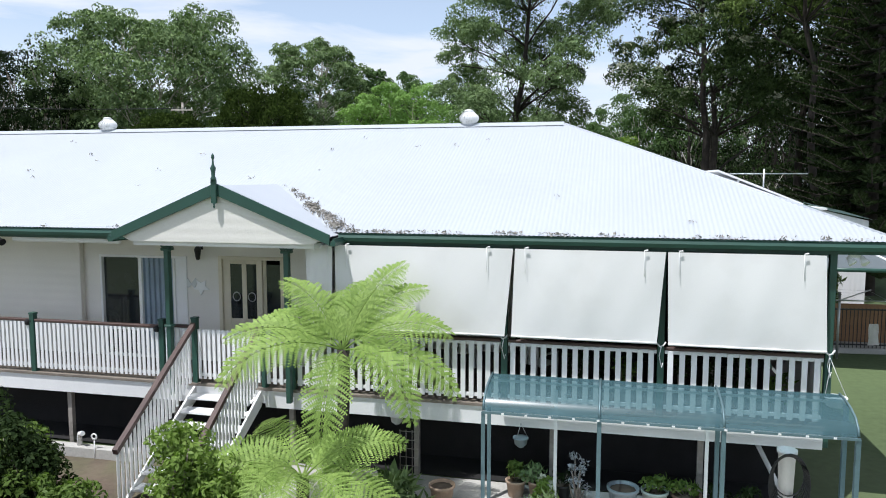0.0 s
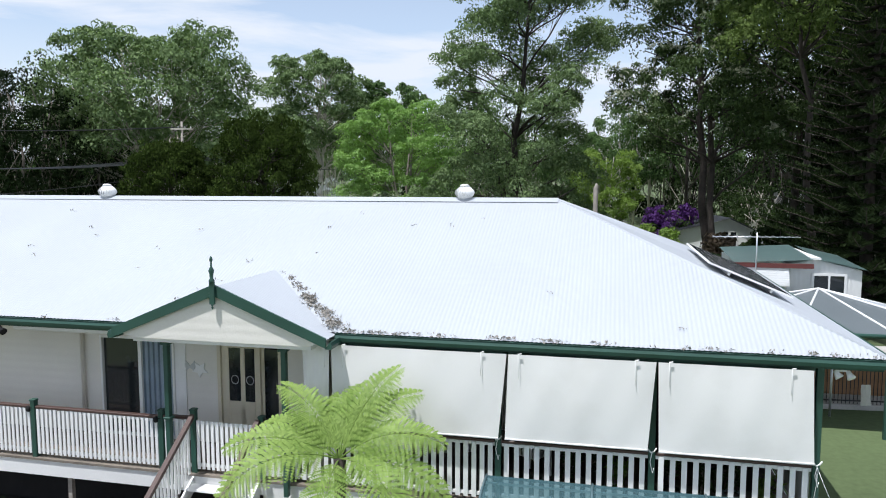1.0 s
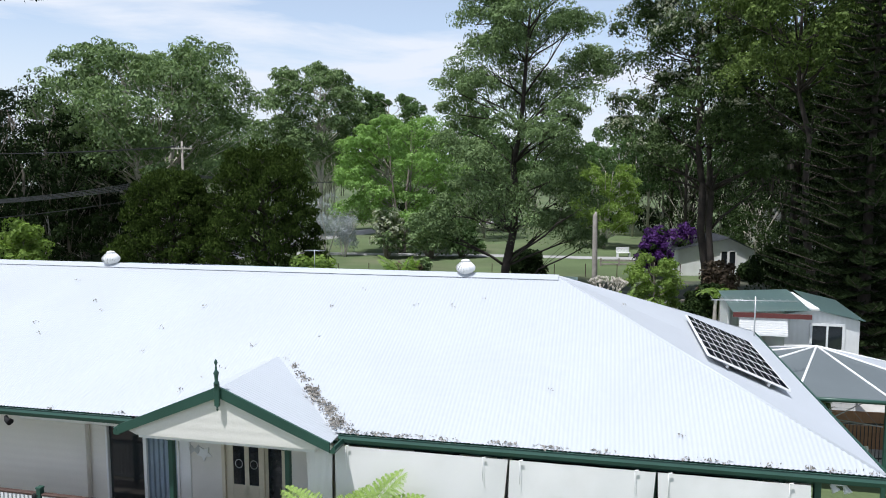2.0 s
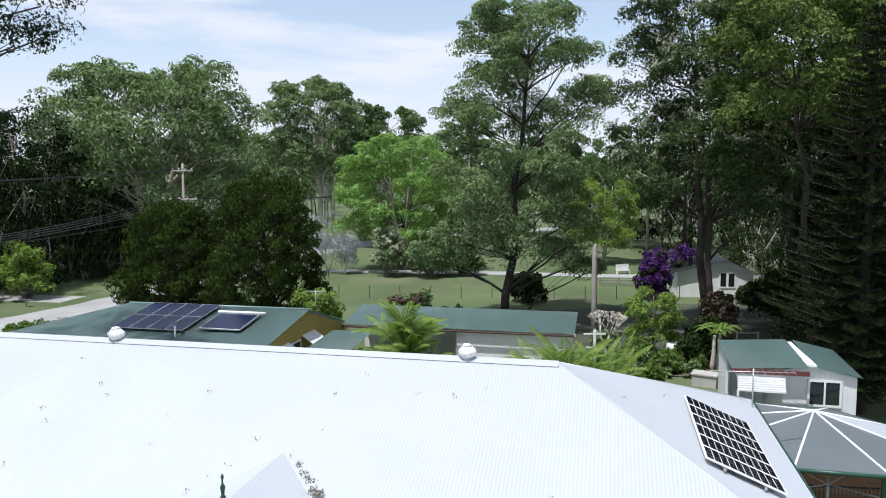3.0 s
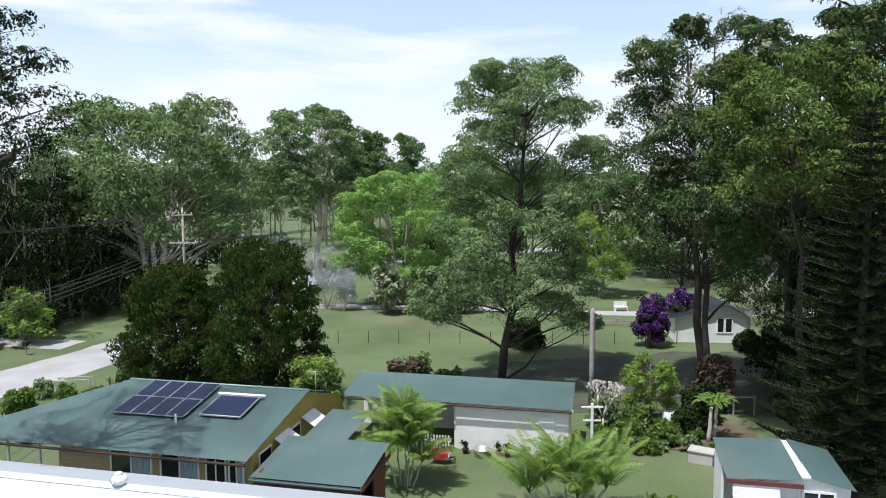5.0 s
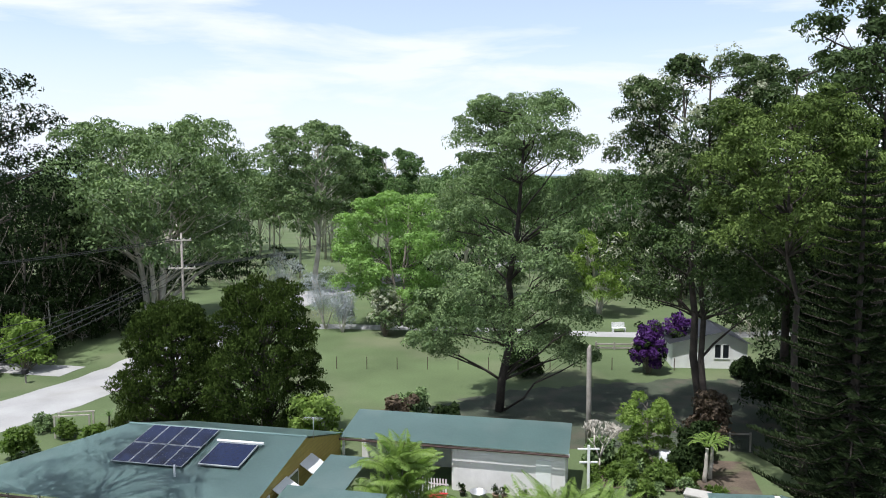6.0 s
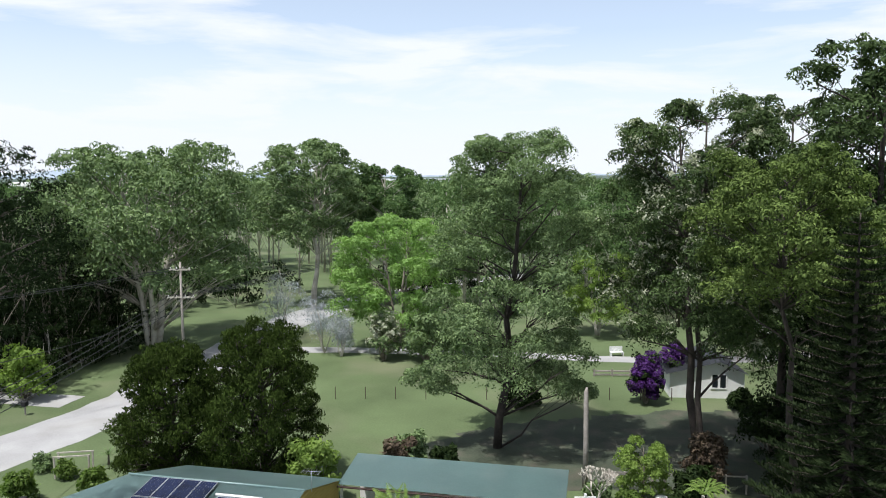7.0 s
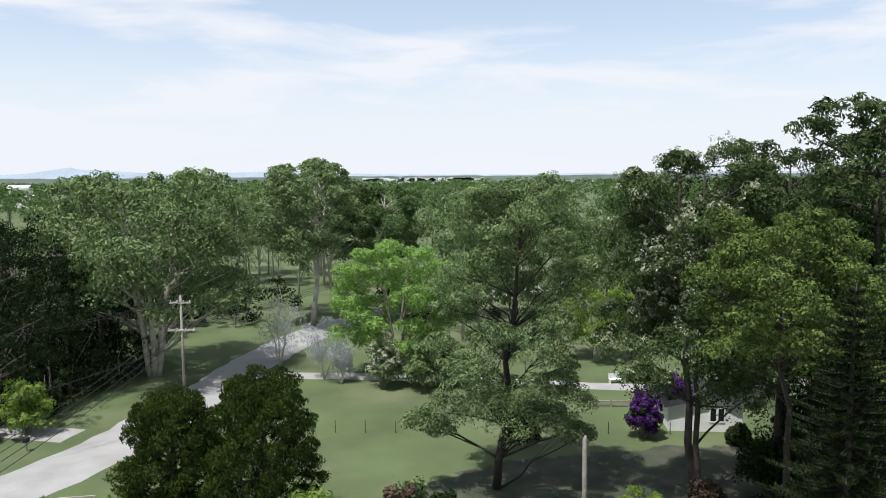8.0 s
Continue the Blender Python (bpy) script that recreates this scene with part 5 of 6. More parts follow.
for i in range(12):
    a, b = i * math.tau / 12, (i + 1) * math.tau / 12
    tube(bm, [(0.05 * math.cos(a), 0, 0.47 + 0.05 * math.sin(a)), (0.05 * math.cos(b), 0, 0.47 + 0.05 * math.sin(b))], 0.016, 5)
part("stake", bm, M["white"], tap)
M["black_hose"] = mat("black_rubber_hose", (0.015, 0.015, 0.016), 0.45, var=0.2)

# pots, each on the path
for i, (u, v, r, h, mt, lab, pl) in enumerate((
        (-2.50, 10.75, 0.20, 0.34, "terracotta", "buff terracotta pot with bare soil", None),
        (-1.40, 11.35, 0.16, 0.27, "terracotta", "buff pot with a leafy herb", ("shrub", 0.24, (0.10, 0.05), 26)),
        (-1.05, 11.40, 0.16, 0.27, "terracotta", "buff pot with white-flowered plant", ("gum_pale", 0.26, (0.10, 0.05), 30)),
        (-0.66, 11.40, 0.16, 0.26, "black_pot", "black plastic pot with dry stems", ("shrub_dark", 0.12, (0.08, 0.02), 14)),
        (0.30, 11.25, 0.235, 0.36, "grey_pot", "large blue-grey tub with dark soil", None),
        (0.78, 11.30, 0.20, 0.34, "green_pot", "grey-green pot with flowering herbs", ("shrub", 0.22, (0.09, 0.045), 28)),
        (1.25, 11.30, 0.22, 0.32, "brown_pot", "brown glazed pot with trailing plant", ("shrub", 0.14, (0.09, 0.045), 26)),
        (1.75, 11.45, 0.17, 0.26, "black_pot", "black pot with small plant in shade", ("shrub_dark", 0.2, (0.09, 0.04), 22)),
        (2.15, 11.50, 0.17, 0.24, "black_pot", "black pot with small plant in shade", ("shrub_dark", 0.2, (0.09, 0.04), 22)))):
    pot("garden_pot", lab, r, h, mt, u, v, 0.03, plant=pl, seed=90 + i)
for u, v, z, mt in ((-3.60, 11.95, 0.86, "white"), (-4.8, 12.1, 0.9, "black_pot"), (-1.35, 11.55, 0.78, "grey_pot")):
    t = thing("hanging_pot", HM @ pose(u, v, z), "hanging pot on thin wires beneath the deck", "pot", "hanging pots")
    part("bowl", lathe(bmesh.new(), [(0.05, 0), (0.10, 0.05), (0.115, 0.14), (0.13, 0.145), (0.13, 0.165), (0.11, 0.165)], 16), M[mt], t)
    bm = bmesh.new()
    for i in range(3):
        a = i * 2.09
        tube(bm, [(0.12 * math.cos(a), 0.12 * math.sin(a), 0.16), (0, 0, 0.40)], 0.004, 3)
    part("wires", bm, M["metal"], t)
trel = thing("wire_trellis", HM @ pose(-3.25, 11.5, 0.03), "dark wire plant cage", "trellis")
bm = bmesh.new()
for i in range(4):
    tube(bm, [(-0.16 + 0.107 * i, 0, 0), (-0.16 + 0.107 * i, 0, 0.9)], 0.007, 4)
for j in range(6):
    tube(bm, [(-0.17, 0.003, 0.12 + 0.15 * j), (0.17, 0.003, 0.12 + 0.15 * j)], 0.006, 4)
part("wires", bm, M["timber_grey"], trel)
bkt = thing("hanging_bucket", HM @ pose(3.36, SV - 0.16, 1.80), "white plastic bucket hung from the end post", "bucket")
part("bucket", lathe(bmesh.new(), [(0.12, 0), (0.155, 0.12), (0.165, 0.125), (0.165, 0.145), (0.14, 0.145), (0.11, 0.03)], 16), M["white"], bkt)
bm = bmesh.new()
tube(bm, [(-0.15, 0, 0.14), (-0.09, 0.05, 0.5), (-0.08, 0.1, 0.72)], 0.006, 4)
tube(bm, [(0.15, 0, 0.14), (0.0, 0.05, 0.5), (-0.08, 0.1, 0.72)], 0.006, 4)
part("cord", bm, M["white"], bkt)
for u in (-1.66, 0.84, 3.27):
    t = thing("blind_tie", HM @ pose(u, SV - 0.08, 2.50), "white cord knotted round the rail post", "cord", "blind ties")
    bm = bmesh.new()
    tube(bm, [(-0.08, 0, 0.12), (-0.02, -0.03, 0.06), (0.03, -0.02, 0.08), (0.07, 0, 0.13)], 0.014, 5)
    tube(bm, [(0, -0.02, 0.06), (-0.03, -0.02, -0.1), (0.015, -0.02, -0.28), (0.03, -0.015, -0.2)], 0.008, 5)
    part("cord", bm, M["white"], t)
hose = thing("hose_stand", HM @ pose(2.60, 11.05, 0), "white pipe stand with a coiled black hose", "hose")
bm = lathe(bmesh.new(), [(0.10, 0.5), (0.12, 1.22), (0.14, 1.22), (0.14, 1.27), (0.11, 1.27), (0.09, 1.17)], 18)
part("stand", bm, M["white"], hose)
part("post", boxes((-0.03, 0.03, 0.10, 0.16, 0, 1.0)), M["white"], hose)
for i in range(7):
    bm = bmesh.new()
    rr, dz = 0.22 + 0.022 * i, 0.92 - 0.02 * i
    pts = [((0.22 + 0.012 * i) * math.sin(a) * 0.95, -0.14 - 0.012 * i, dz + rr * 1.35 * math.cos(a)) for a in [k * math.tau / 24 for k in range(25)]]
    tube(bm, pts, 0.011, 5, False)
    part("hose_loop", bm, M["black_hose"], hose)
brace = thing("timber_brace", HM @ pose(2.3, 12.0, 0), "white painted diagonal timber propped under the deck", "timber")
bm = bmesh.new()
tube(bm, [(0.0, 0.5, 1.15), (0.55, -0.1, 0.05)], 0.05, 4)
part("timber", bm, M["white"], brace)

# ---- curved awning over the pots ----
def clear_sheet(name, tint, opac):
    m = bpy.data.materials.new(name)
    m.use_nodes = True
    n, l = m.node_tree.nodes, m.node_tree.links
    b = n["Principled BSDF"]
    b.inputs["Base Color"].default_value = (*tint, 1)
    b.inputs["Roughness"].default_value = 0.25
    tr = n.new("ShaderNodeBsdfTransparent")
    tr.inputs[0].default_value = (0.36, 0.50, 0.54, 1)
    no = n.new("ShaderNodeTexNoise")
    no.inputs["Scale"].default_value = 2.5
    mr = n.new("ShaderNodeMapRange")
    mr.inputs[3].default_value, mr.inputs[4].default_value = opac - 0.12, opac + 0.12
    l.new(no.outputs[0], mr.inputs[0])
    ms = n.new("ShaderNodeMixShader")
    l.new(mr.outputs[0], ms.inputs[0])
    l.new(tr.outputs[0], ms.inputs[1])
    l.new(b.outputs[0], ms.inputs[2])
    l.new(ms.outputs[0], n["Material Output"].inputs[0])
    return m


M["poly"] = clear_sheet("smoky_blue_polycarbonate", (0.075, 0.150, 0.170), 0.58)
M["steel_blue"] = mat("blue_grey_painted_steel", (0.12, 0.19, 0.21), 0.45, 0.2, var=0.15)
awn = thing("garden_awning", HM, "curved smoky polycarbonate awning on steel legs", "awning")
A0, A1, AV0, AV1 = -1.80, 3.36, 10.50, 11.42
prof = [(AV0, 1.70), (AV0 + 0.05, 1.80), (AV0 + 0.18, 1.91), (AV0 + 0.42, 1.985), (AV0 + 0.68, 2.02), (AV1, 2.03)]
for i in range(3):
    a, b = A0 + (A1 - A0) * i / 3, A0 + (A1 - A0) * (i + 1) / 3
    bm = bmesh.new()
    for (v0_, z0_), (v1_, z1_) in zip(prof, prof[1:]):
        prev = [bm.verts.new(p) for p in ((a + 0.01, v0_, z0_), (b - 0.01, v0_, z0_), (b - 0.01, v1_, z1_), (a + 0.01, v1_, z1_))]
        bm.faces.new(prev).smooth = True
    bmesh.ops.remove_doubles(bm, verts=bm.verts[:], dist=0.001)
    part("sheet", bm, M["poly"], awn, "smoky translucent sheet")
for i in range(4):
    u = A0 + (A1 - A0) * i / 3
    bm = bmesh.new()
    tube(bm, [(u, p, q + 0.012) for p, q in prof], 0.018, 6)
    part("arch", bm, M["steel_blue"], awn)
for v, z in ((AV0 - 0.01, 1.69), (AV1, 2.015)):
    part("edge_rail", boxes((A0 - 0.02, A1 + 0.02, v - 0.015, v + 0.015, z - 0.03, z + 0.005)), M["steel_blue"], awn)
for i in range(4):
    u = A0 + (A1 - A0) * i / 3
    for v, z in ((AV0, 1.67), (AV1 - 0.35, 1.98)):
        part("leg", boxes((u - 0.03, u + 0.03, v - 0.008, v + 0.008, 0.0, z), (u - 0.03, u - 0.022, v, v + 0.06, 0.0, z)), M["steel_blue"], awn)
for u in (-0.75, 1.5):
    part("leg", boxes((u - 0.025, u + 0.025, AV1 - 0.33, AV1 - 0.28, 0, 1.9)), M["white"], awn)
part("back_batten", boxes((A0, A1, AV1 - 0.12, AV1 - 0.09, 1.93, 1.965)), M["white"], awn)
for i in range(14):
    u = A0 + 0.3 + (A1 - A0 - 0.6) * i / 13
    part("clip", boxes((u - 0.02, u + 0.02, AV0 - 0.035, AV0 - 0.026, 1.665, 1.69)), M["white"], awn)

# ---------------- yard to the side ----------------
pav = thing("garden_pavilion", HM @ pose(6.27, 23.45, 0), "grey hip-roofed pavilion with white ridge caps", "pavilion")
M["grey_roof"] = mat("blue_grey_roof_steel", (0.12, 0.14, 0.15), 0.5, var=0.1, scale=0.6)
R8 = [(3.1 * math.cos(i * math.tau / 8 + 0.39), 3.1 * math.sin(i * math.tau / 8 + 0.39)) for i in range(8)]
for i in range(8):
    bm = bmesh.new()
    p, q = R8[i], R8[(i + 1) % 8]
    top, bot = [bm.verts.new((0, 0, 3.62)), bm.verts.new((*p, 2.86)), bm.verts.new((*q, 2.86))], [bm.verts.new((0, 0, 3.58)), bm.verts.new((*p, 2.82)), bm.verts.new((*q, 2.82))]
    bm.faces.new(top)
    bm.faces.new(bot[::-1])
    bm.faces.new((top[1], bot[1], bot[2], top[2]))
    part("roof_panel", bm, M["roof_white"] if i == 7 else M["grey_roof"], pav)
    bm = bmesh.new()
    tube(bm, [(0, 0, 3.63), (*p, 2.87)], 0.035, 6)
    part("ridge_cap", bm, M["white"], pav)
    bm = bmesh.new()
    tube(bm, [(*p, 2.82), (*q, 2.82)], 0.06, 6)
    part("gutter", bm, M["green"], pav)
    part("post", boxes((p[0] * 0.93 - 0.05, p[0] * 0.93 + 0.05, p[1] * 0.93 - 0.05, p[1] * 0.93 + 0.05, 0, 2.86)), M["green"], pav)
fence = thing("pool_fence", pose(10.6, 21.4, 0, 0, 0, -8), "black metal bar fence on a concrete kerb", "fence")
part("kerb", boxes((-0.6, 8, -0.1, 0.1, 0, 0.16), bevel=0.01), M["concrete"], fence)
part("top_bar", boxes((-0.6, 8, -0.015, 0.015, 1.30, 1.34)), M["black_pot"], fence)
part("low_bar", boxes((-0.6, 8, -0.015, 0.015, 0.24, 0.28)), M["black_pot"], fence)
me = unit_box("bar", 0.018, 0.018, 1.2, M["black_pot"], 0)
pieces("bar", me, fence, [pose(-0.55 + 0.11 * i, 0, 0.16) for i in range(78)])
bf = thing("timber_fence", pose(10.4, 23.0, 0, 0, 0, -10), "reddish brown paling fence behind the bars", "fence")
me = unit_box("paling", 0.095, 0.02, 1.25, M["tan_rag"], 0)
M["tan_rag"].node_tree.nodes["Principled BSDF"].inputs["Roughness"].default_value = 0.85
pieces("paling", me, bf, [pose(0.1 * i, 0, 0) for i in range(70)])
part("rail", boxes((0, 7, 0.02, 0.06, 0.9, 1.0)), M["tan_rag"], bf)
hoist = thing("clothes_hoist", pose(11.4, 20.5, 0), "grey clothes hoist with wire lines and a pale cloth", "clothes line")
bm = bmesh.new()
tube(bm, [(0, 0, 0), (0, 0, 1.95)], 0.035, 8)
part("pole", bm, M["metal"], hoist)
for i in range(4):
    bm = bmesh.new()
    a = i * math.pi / 2 + 0.5
    tube(bm, [(0, 0, 1.7), (1.5 * math.cos(a), 1.5 * math.sin(a), 1.9)], 0.018, 5)
    part("arm", bm, M["metal"], hoist)
    for rr in (0.6, 1.0, 1.4):
        bm = bmesh.new()
        b = a + math.pi / 2
        tube(bm, [(rr * math.cos(a), rr * math.sin(a), 1.7 + 0.13 * rr), (rr * math.cos(b), rr * math.sin(b), 1.7 + 0.13 * rr)], 0.005, 3)
        part("line", bm, M["metal"], hoist)
bm = bmesh.new()
rows = []
for j in range(7):
    rows.append([bm.verts.new((0.35 + 0.05 * i - 0.01 * j * math.sin(i), -0.9 + 0.02 * math.sin(i * 2 + j), 1.2 - 0.1 * j)) for i in range(6)])
for r0, r1 in zip(rows, rows[1:]):
    for i in range(5):
        bm.faces.new((r0[i], r0[i + 1], r1[i + 1], r1[i]))
bmesh.ops.solidify(bm, geom=bm.faces[:], thickness=0.01)
part("cloth", bm, M["blind"], hoist, "pale cloth hanging on the line")
sheet("side_paving", [(10.2, 21.6), (19, 20.4), (20, 29), (10, 30)], 0.03, M["concrete"], "grey paving round the pavilion", "paving")

# ---------------- neighbouring house ----------------
nb_house = thing("neighbour_house", HM, "low house with a teal steel roof and tan boards", "house")
M["yellow"] = mat("yellow_weatherboard", (0.42, 0.31, 0.08), 0.6, var=0.08, wave=("Z", 0.2, 0.012))
M["tan"] = mat("tan_weatherboard", (0.36, 0.28, 0.17), 0.6, var=0.08, wave=("Z", 0.16, 0.008))


def slab(pts, thick=0.05):
    bm = bmesh.new()
    f = bm.faces.new([bm.verts.new(p) for p in pts])
    bmesh.ops.solidify(bm, geom=[f], thickness=thick)
    return bm


part("roof", slab([(-14.3, 26.3, 3.2), (-14.3, 32.85, 4.30), (-24.4, 32.85, 4.30), (-24.4, 26.3, 3.2)]), M["teal_roof"], nb_house)
part("roof", slab([(-24.4, 26.3, 3.2), (-24.4, 32.85, 4.30), (-29.2, 27.9, 3.2)]), M["teal_roof"], nb_house)
part("roof", slab([(-24.4, 26.3, 3.2), (-29.2, 27.9, 3.2), (-29.4, 26.3, 3.1)]), M["teal_roof"], nb_house)
part("roof", slab([(-14.3, 32.85, 4.30), (-14.3, 38.3, 2.60), (-24.4, 38.3, 2.60), (-24.4, 32.85, 4.30)]), M["teal_roof"], nb_house)
part("ridge_cap", tube(bmesh.new(), [(-14.3, 32.85, 4.31), (-24.4, 32.85, 4.31)], 0.06, 6), M["teal_roof"], nb_house)
part("gutter", prism(bmesh.new(), [(26.28 + p, 3.02 + q) for p, q in GUT], "x", -29.4, -14.3), M["brown"], nb_house)
bm = bmesh.new()
prism(bm, [(27.2, 0.0), (37.9, 0.0), (37.9, 2.62), (32.85, 4.20), (27.2, 3.27)], "x", -14.62, -14.48)
part("gable_wall", bm, M["yellow"], nb_house)
part("front_wall", boxes((-24.0, -14.62, 27.2, 27.34, 0, 3.22)), M["tan"], nb_house)
part("side_wall", boxes((-24.12, -24.0, 27.2, 37.8, 0, 2.55)), M["tan"], nb_house)
part("back_wall", boxes((-24.0, -14.62, 37.8, 37.95, 0, 2.55)), M["tan"], nb_house)
for a, b, blindy in ((-21.4, -19.3, 1), (-18.9, -17.0, 1), (-16.7, -15.7, 0), (-15.6, -14.85, 1)):
    w = part("window", boxes((a, b, 27.12, 27.19, 2.95, 3.02), (a, b, 27.12, 27.19, 1.65, 1.72), (a, a + 0.07, 27.12, 27.19, 1.72, 2.95), (b - 0.07, b, 27.12, 27.19, 1.72, 2.95), ((a + b) / 2 - 0.03, (a + b) / 2 + 0.03, 27.13, 27.19, 1.72, 2.95)), M["white"], nb_house)
    part("pane", boxes((a + 0.07, (a + b) / 2 - 0.03, 27.16, 27.17, 1.72, 2.95)), M["glass"], w)
    part("pane", boxes(((a + b) / 2 + 0.03, b - 0.07, 27.16, 27.17, 1.72, 2.95)), M["curtain"] if blindy else M["glass"], w)
for v in (28.3, 31.4):
    w = part("window", boxes((-14.47, -14.42, v - 0.6, v + 0.6, 1.7, 3.0)), M["white"], nb_house)
    part("pane", boxes((-14.42, -14.41, v - 0.52, v + 0.52, 1.78, 2.92)), M["glass"], w)
for v in (30.0, 33.0):
    bm = bmesh.new()
    prism(bm, [(-14.46, 3.12), (-13.75, 2.66), (-13.75, 2.62), (-14.46, 3.08)], "y", v - 0.75, v + 0.75)
    part("window_hood", bm, M["white"], nb_house, "white sloping window hood")
for u in (-28.6, -26.6, -24.9):
    part("veranda_post", boxes((u - 0.05, u + 0.05, 26.9, 27.0, 0, 3.15)), M["white"], nb_house)
bm = bmesh.new()
tube(bm, [(-19.0, 28.6, 3.5), (-19.0, 28.6, 4.15)], 0.045, 8)
part("vent_pipe", bm, M["white"], nb_house)
ntilt = math.degrees(math.atan(1.1 / 6.55))
solar_array("solar_array", "eight blue solar panels on a teal roof", HM @ pose(-22.75, 29.15, 3.2 + (29.15 - 26.3) * 0.168 + 0.07, ntilt, 0, 0), 4, 2, 0.92, 1.72)
hw = thing("solar_water_heater", HM @ pose(-18.35, 29.5, 3.2 + (29.5 - 26.3) * 0.168 + 0.06, ntilt, 0, 0), "dark solar water heater panel with white header pipe", "solar heater")
part("collector", boxes((0, 2.1, 0, 2.0, 0.04, 0.12), bevel=0.01), M["metal"], hw)
part("absorber", boxes((0.05, 2.05, 0.05, 1.95, 0.12, 0.125)), M["solar"], hw)
bm = bmesh.new()
tube(bm, [(-0.15, 2.1, 0.14), (2.35, 2.1, 0.14)], 0.07, 8)
part("header_pipe", bm, M["white"], hw)
def small_antenna(m):
    t = thing("tv_antenna", m, "small metal television antenna on a short mast", "antenna")
    bm = bmesh.new()
    tube(bm, [(0, 0, 0), (0, 0, 1.1)], 0.018, 6)
    part("mast", bm, M["metal"], t)
    bm = bmesh.new()
    tube(bm, [(-0.5, 0, 1.05), (0.5, 0.1, 1.05)], 0.012, 5)
    for i in range(8):
        tube(bm, [(-0.45 + 0.13 * i, -0.3, 1.06), (-0.45 + 0.13 * i, 0.36, 1.06)], 0.006, 4)
    part("boom", bm, M["metal"], t)


small_antenna(HM @ pose(-14.1, 33.2, 4.1))
# the strip of garden between the neighbour's roof and the road
agave = thing("cordyline", pose(-23.1, 49.4, 0), "spiky grey-green cordyline at the road's edge", "plant")
rnga = np.random.default_rng(61)
part("stem", tube(bmesh.new(), [(0, 0, -0.1), (0.03, 0, 0.7)], [0.09, 0.06], 7), M["bark_grey"], agave)
for i in range(26):
    a, up = i * 2.399, rnga.uniform(0.1, 1.3)
    d = Vector((math.cos(a), math.sin(a), up)).normalized()
    sd = Vector((-d.y, d.x, 0)).normalized() * 0.035
    b0, ln = Vector((0.03, 0, 0.7)), rnga.uniform(0.7, 1.0)
    bm = bmesh.new()
    mid, tip = b0 + d * ln * 0.55, b0 + d * ln - Vector((0, 0, 0.18))
    vs = [bm.verts.new(p) for p in (b0 - sd * 0.6, b0 + sd * 0.6, mid + sd, tip, mid - sd)]
    bm.faces.new((vs[0], vs[1], vs[2], vs[4]))
    bm.faces.new((vs[4], vs[2], vs[3]))
    part("leaf", bm, M["gum_pale"], agave)
shrub("garden_shrub", "green shrub under the arbour at the road's edge", -24.9, 47.0, 1.3, 0.9, 251, (0.2, 0.09), nb=10, k=6, n=40, leaves="shrub")
shrub("garden_shrub", "grey-green shrub at the road's edge", -27.2, 48.4, 1.1, 0.9, 252, (0.2, 0.07), nb=10, k=6, n=40, leaves="gum_pale")
arbour = thing("garden_arbour", pose(-24.6, 47.6, 0, 0, 0, 8), "low timber arbour among road-edge plants", "arbour")
for a in (-1.1, 1.1):
    for b in (-0.4, 0.4):
        part("post", boxes((a - 0.05, a + 0.05, b - 0.05, b + 0.05, -0.05, 1.45)), M["bark_pale"], arbour)
for b in (-0.4, 0.4):
    part("rail", boxes((-1.2, 1.2, b - 0.04, b + 0.04, 1.451, 1.53)), M["bark_pale"], arbour)

# red-walled shed with two teal roofs
red = thing("garden_shed", HM, "dark red shed with a teal skillion roof", "shed")
M["red"] = mat("dark_red_boards", (0.13, 0.035, 0.030), 0.65, var=0.15)
part("roof", slab([(-14.1, 26.2, 2.62), (-9.25, 26.2, 2.62), (-9.25, 30.05, 3.02), (-14.1, 30.05, 3.02)]), M["teal_roof"], red)
part("roof", slab([(-13.4, 30.07, 2.98), (-11.3, 30.07, 2.98), (-11.3, 33.7, 3.14), (-13.4, 33.7, 3.14)]), M["teal_roof"], red)
part("fascia", boxes((-9.3, -9.22, 26.2, 30.05, 2.40, 2.56)), M["red"], red)
part("gutter", prism(bmesh.new(), [(26.2 + p, 2.47 + q) for p, q in GUT], "x", -14.1, -9.25), M["steel_blue"], red)
part("wall", boxes((-13.9, -9.45, 26.5, 26.6, 0, 2.6), (-9.55, -9.45, 28.3, 29.9, 0, 2.8), (-13.9, -9.45, 29.8, 29.9, 0, 2.9), (-13.9, -13.8, 26.6, 29.8, 0, 2.7)), M["red"], red)
part("post", boxes((-9.6, -9.5, 26.7, 26.8, 0, 2.6)), M["timber_grey"], red)

# long white shed
shed = thing("long_shed", HM, "long white shed with a teal roof and open bay", "shed")
M["shed_white"] = mat("off_white_shed_steel", (0.78, 0.75, 0.74), 0.5, var=0.05, wave=("X", 0.2, 0.003), stain=((0.6, 0.55, 0.5), 0.25, 0.7))
part("roof", slab([(-14.35, 37.45, 2.66), (-1.55, 37.4, 2.66), (-1.55, 40.9, 3.17), (-14.35, 40.9, 3.17)]), M["teal_roof"], shed)
part("gutter", prism(bmesh.new(), [(37.43 + p, 2.50 + q) for p, q in GUT], "x", -14.35, -1.55), M["brown"], shed)
part("barge", boxes((-1.62, -1.52, 37.4, 37.5, 2.5, 2.66)), M["white"], shed)
bm = bmesh.new()
prism(bm, [(37.7, 0), (40.8, 0), (40.8, 3.1), (37.7, 2.63)], "x", -1.85, -1.75)
part("end_wall", bm, M["shed_white"], shed)
part("front_wall", boxes((-7.85, -1.85, 37.7, 37.8, 0, 2.62)), M["shed_white"], shed)
part("back_wall", boxes((-14.2, -1.85, 40.75, 40.85, 0, 3.08)), M["shed_white"], shed)
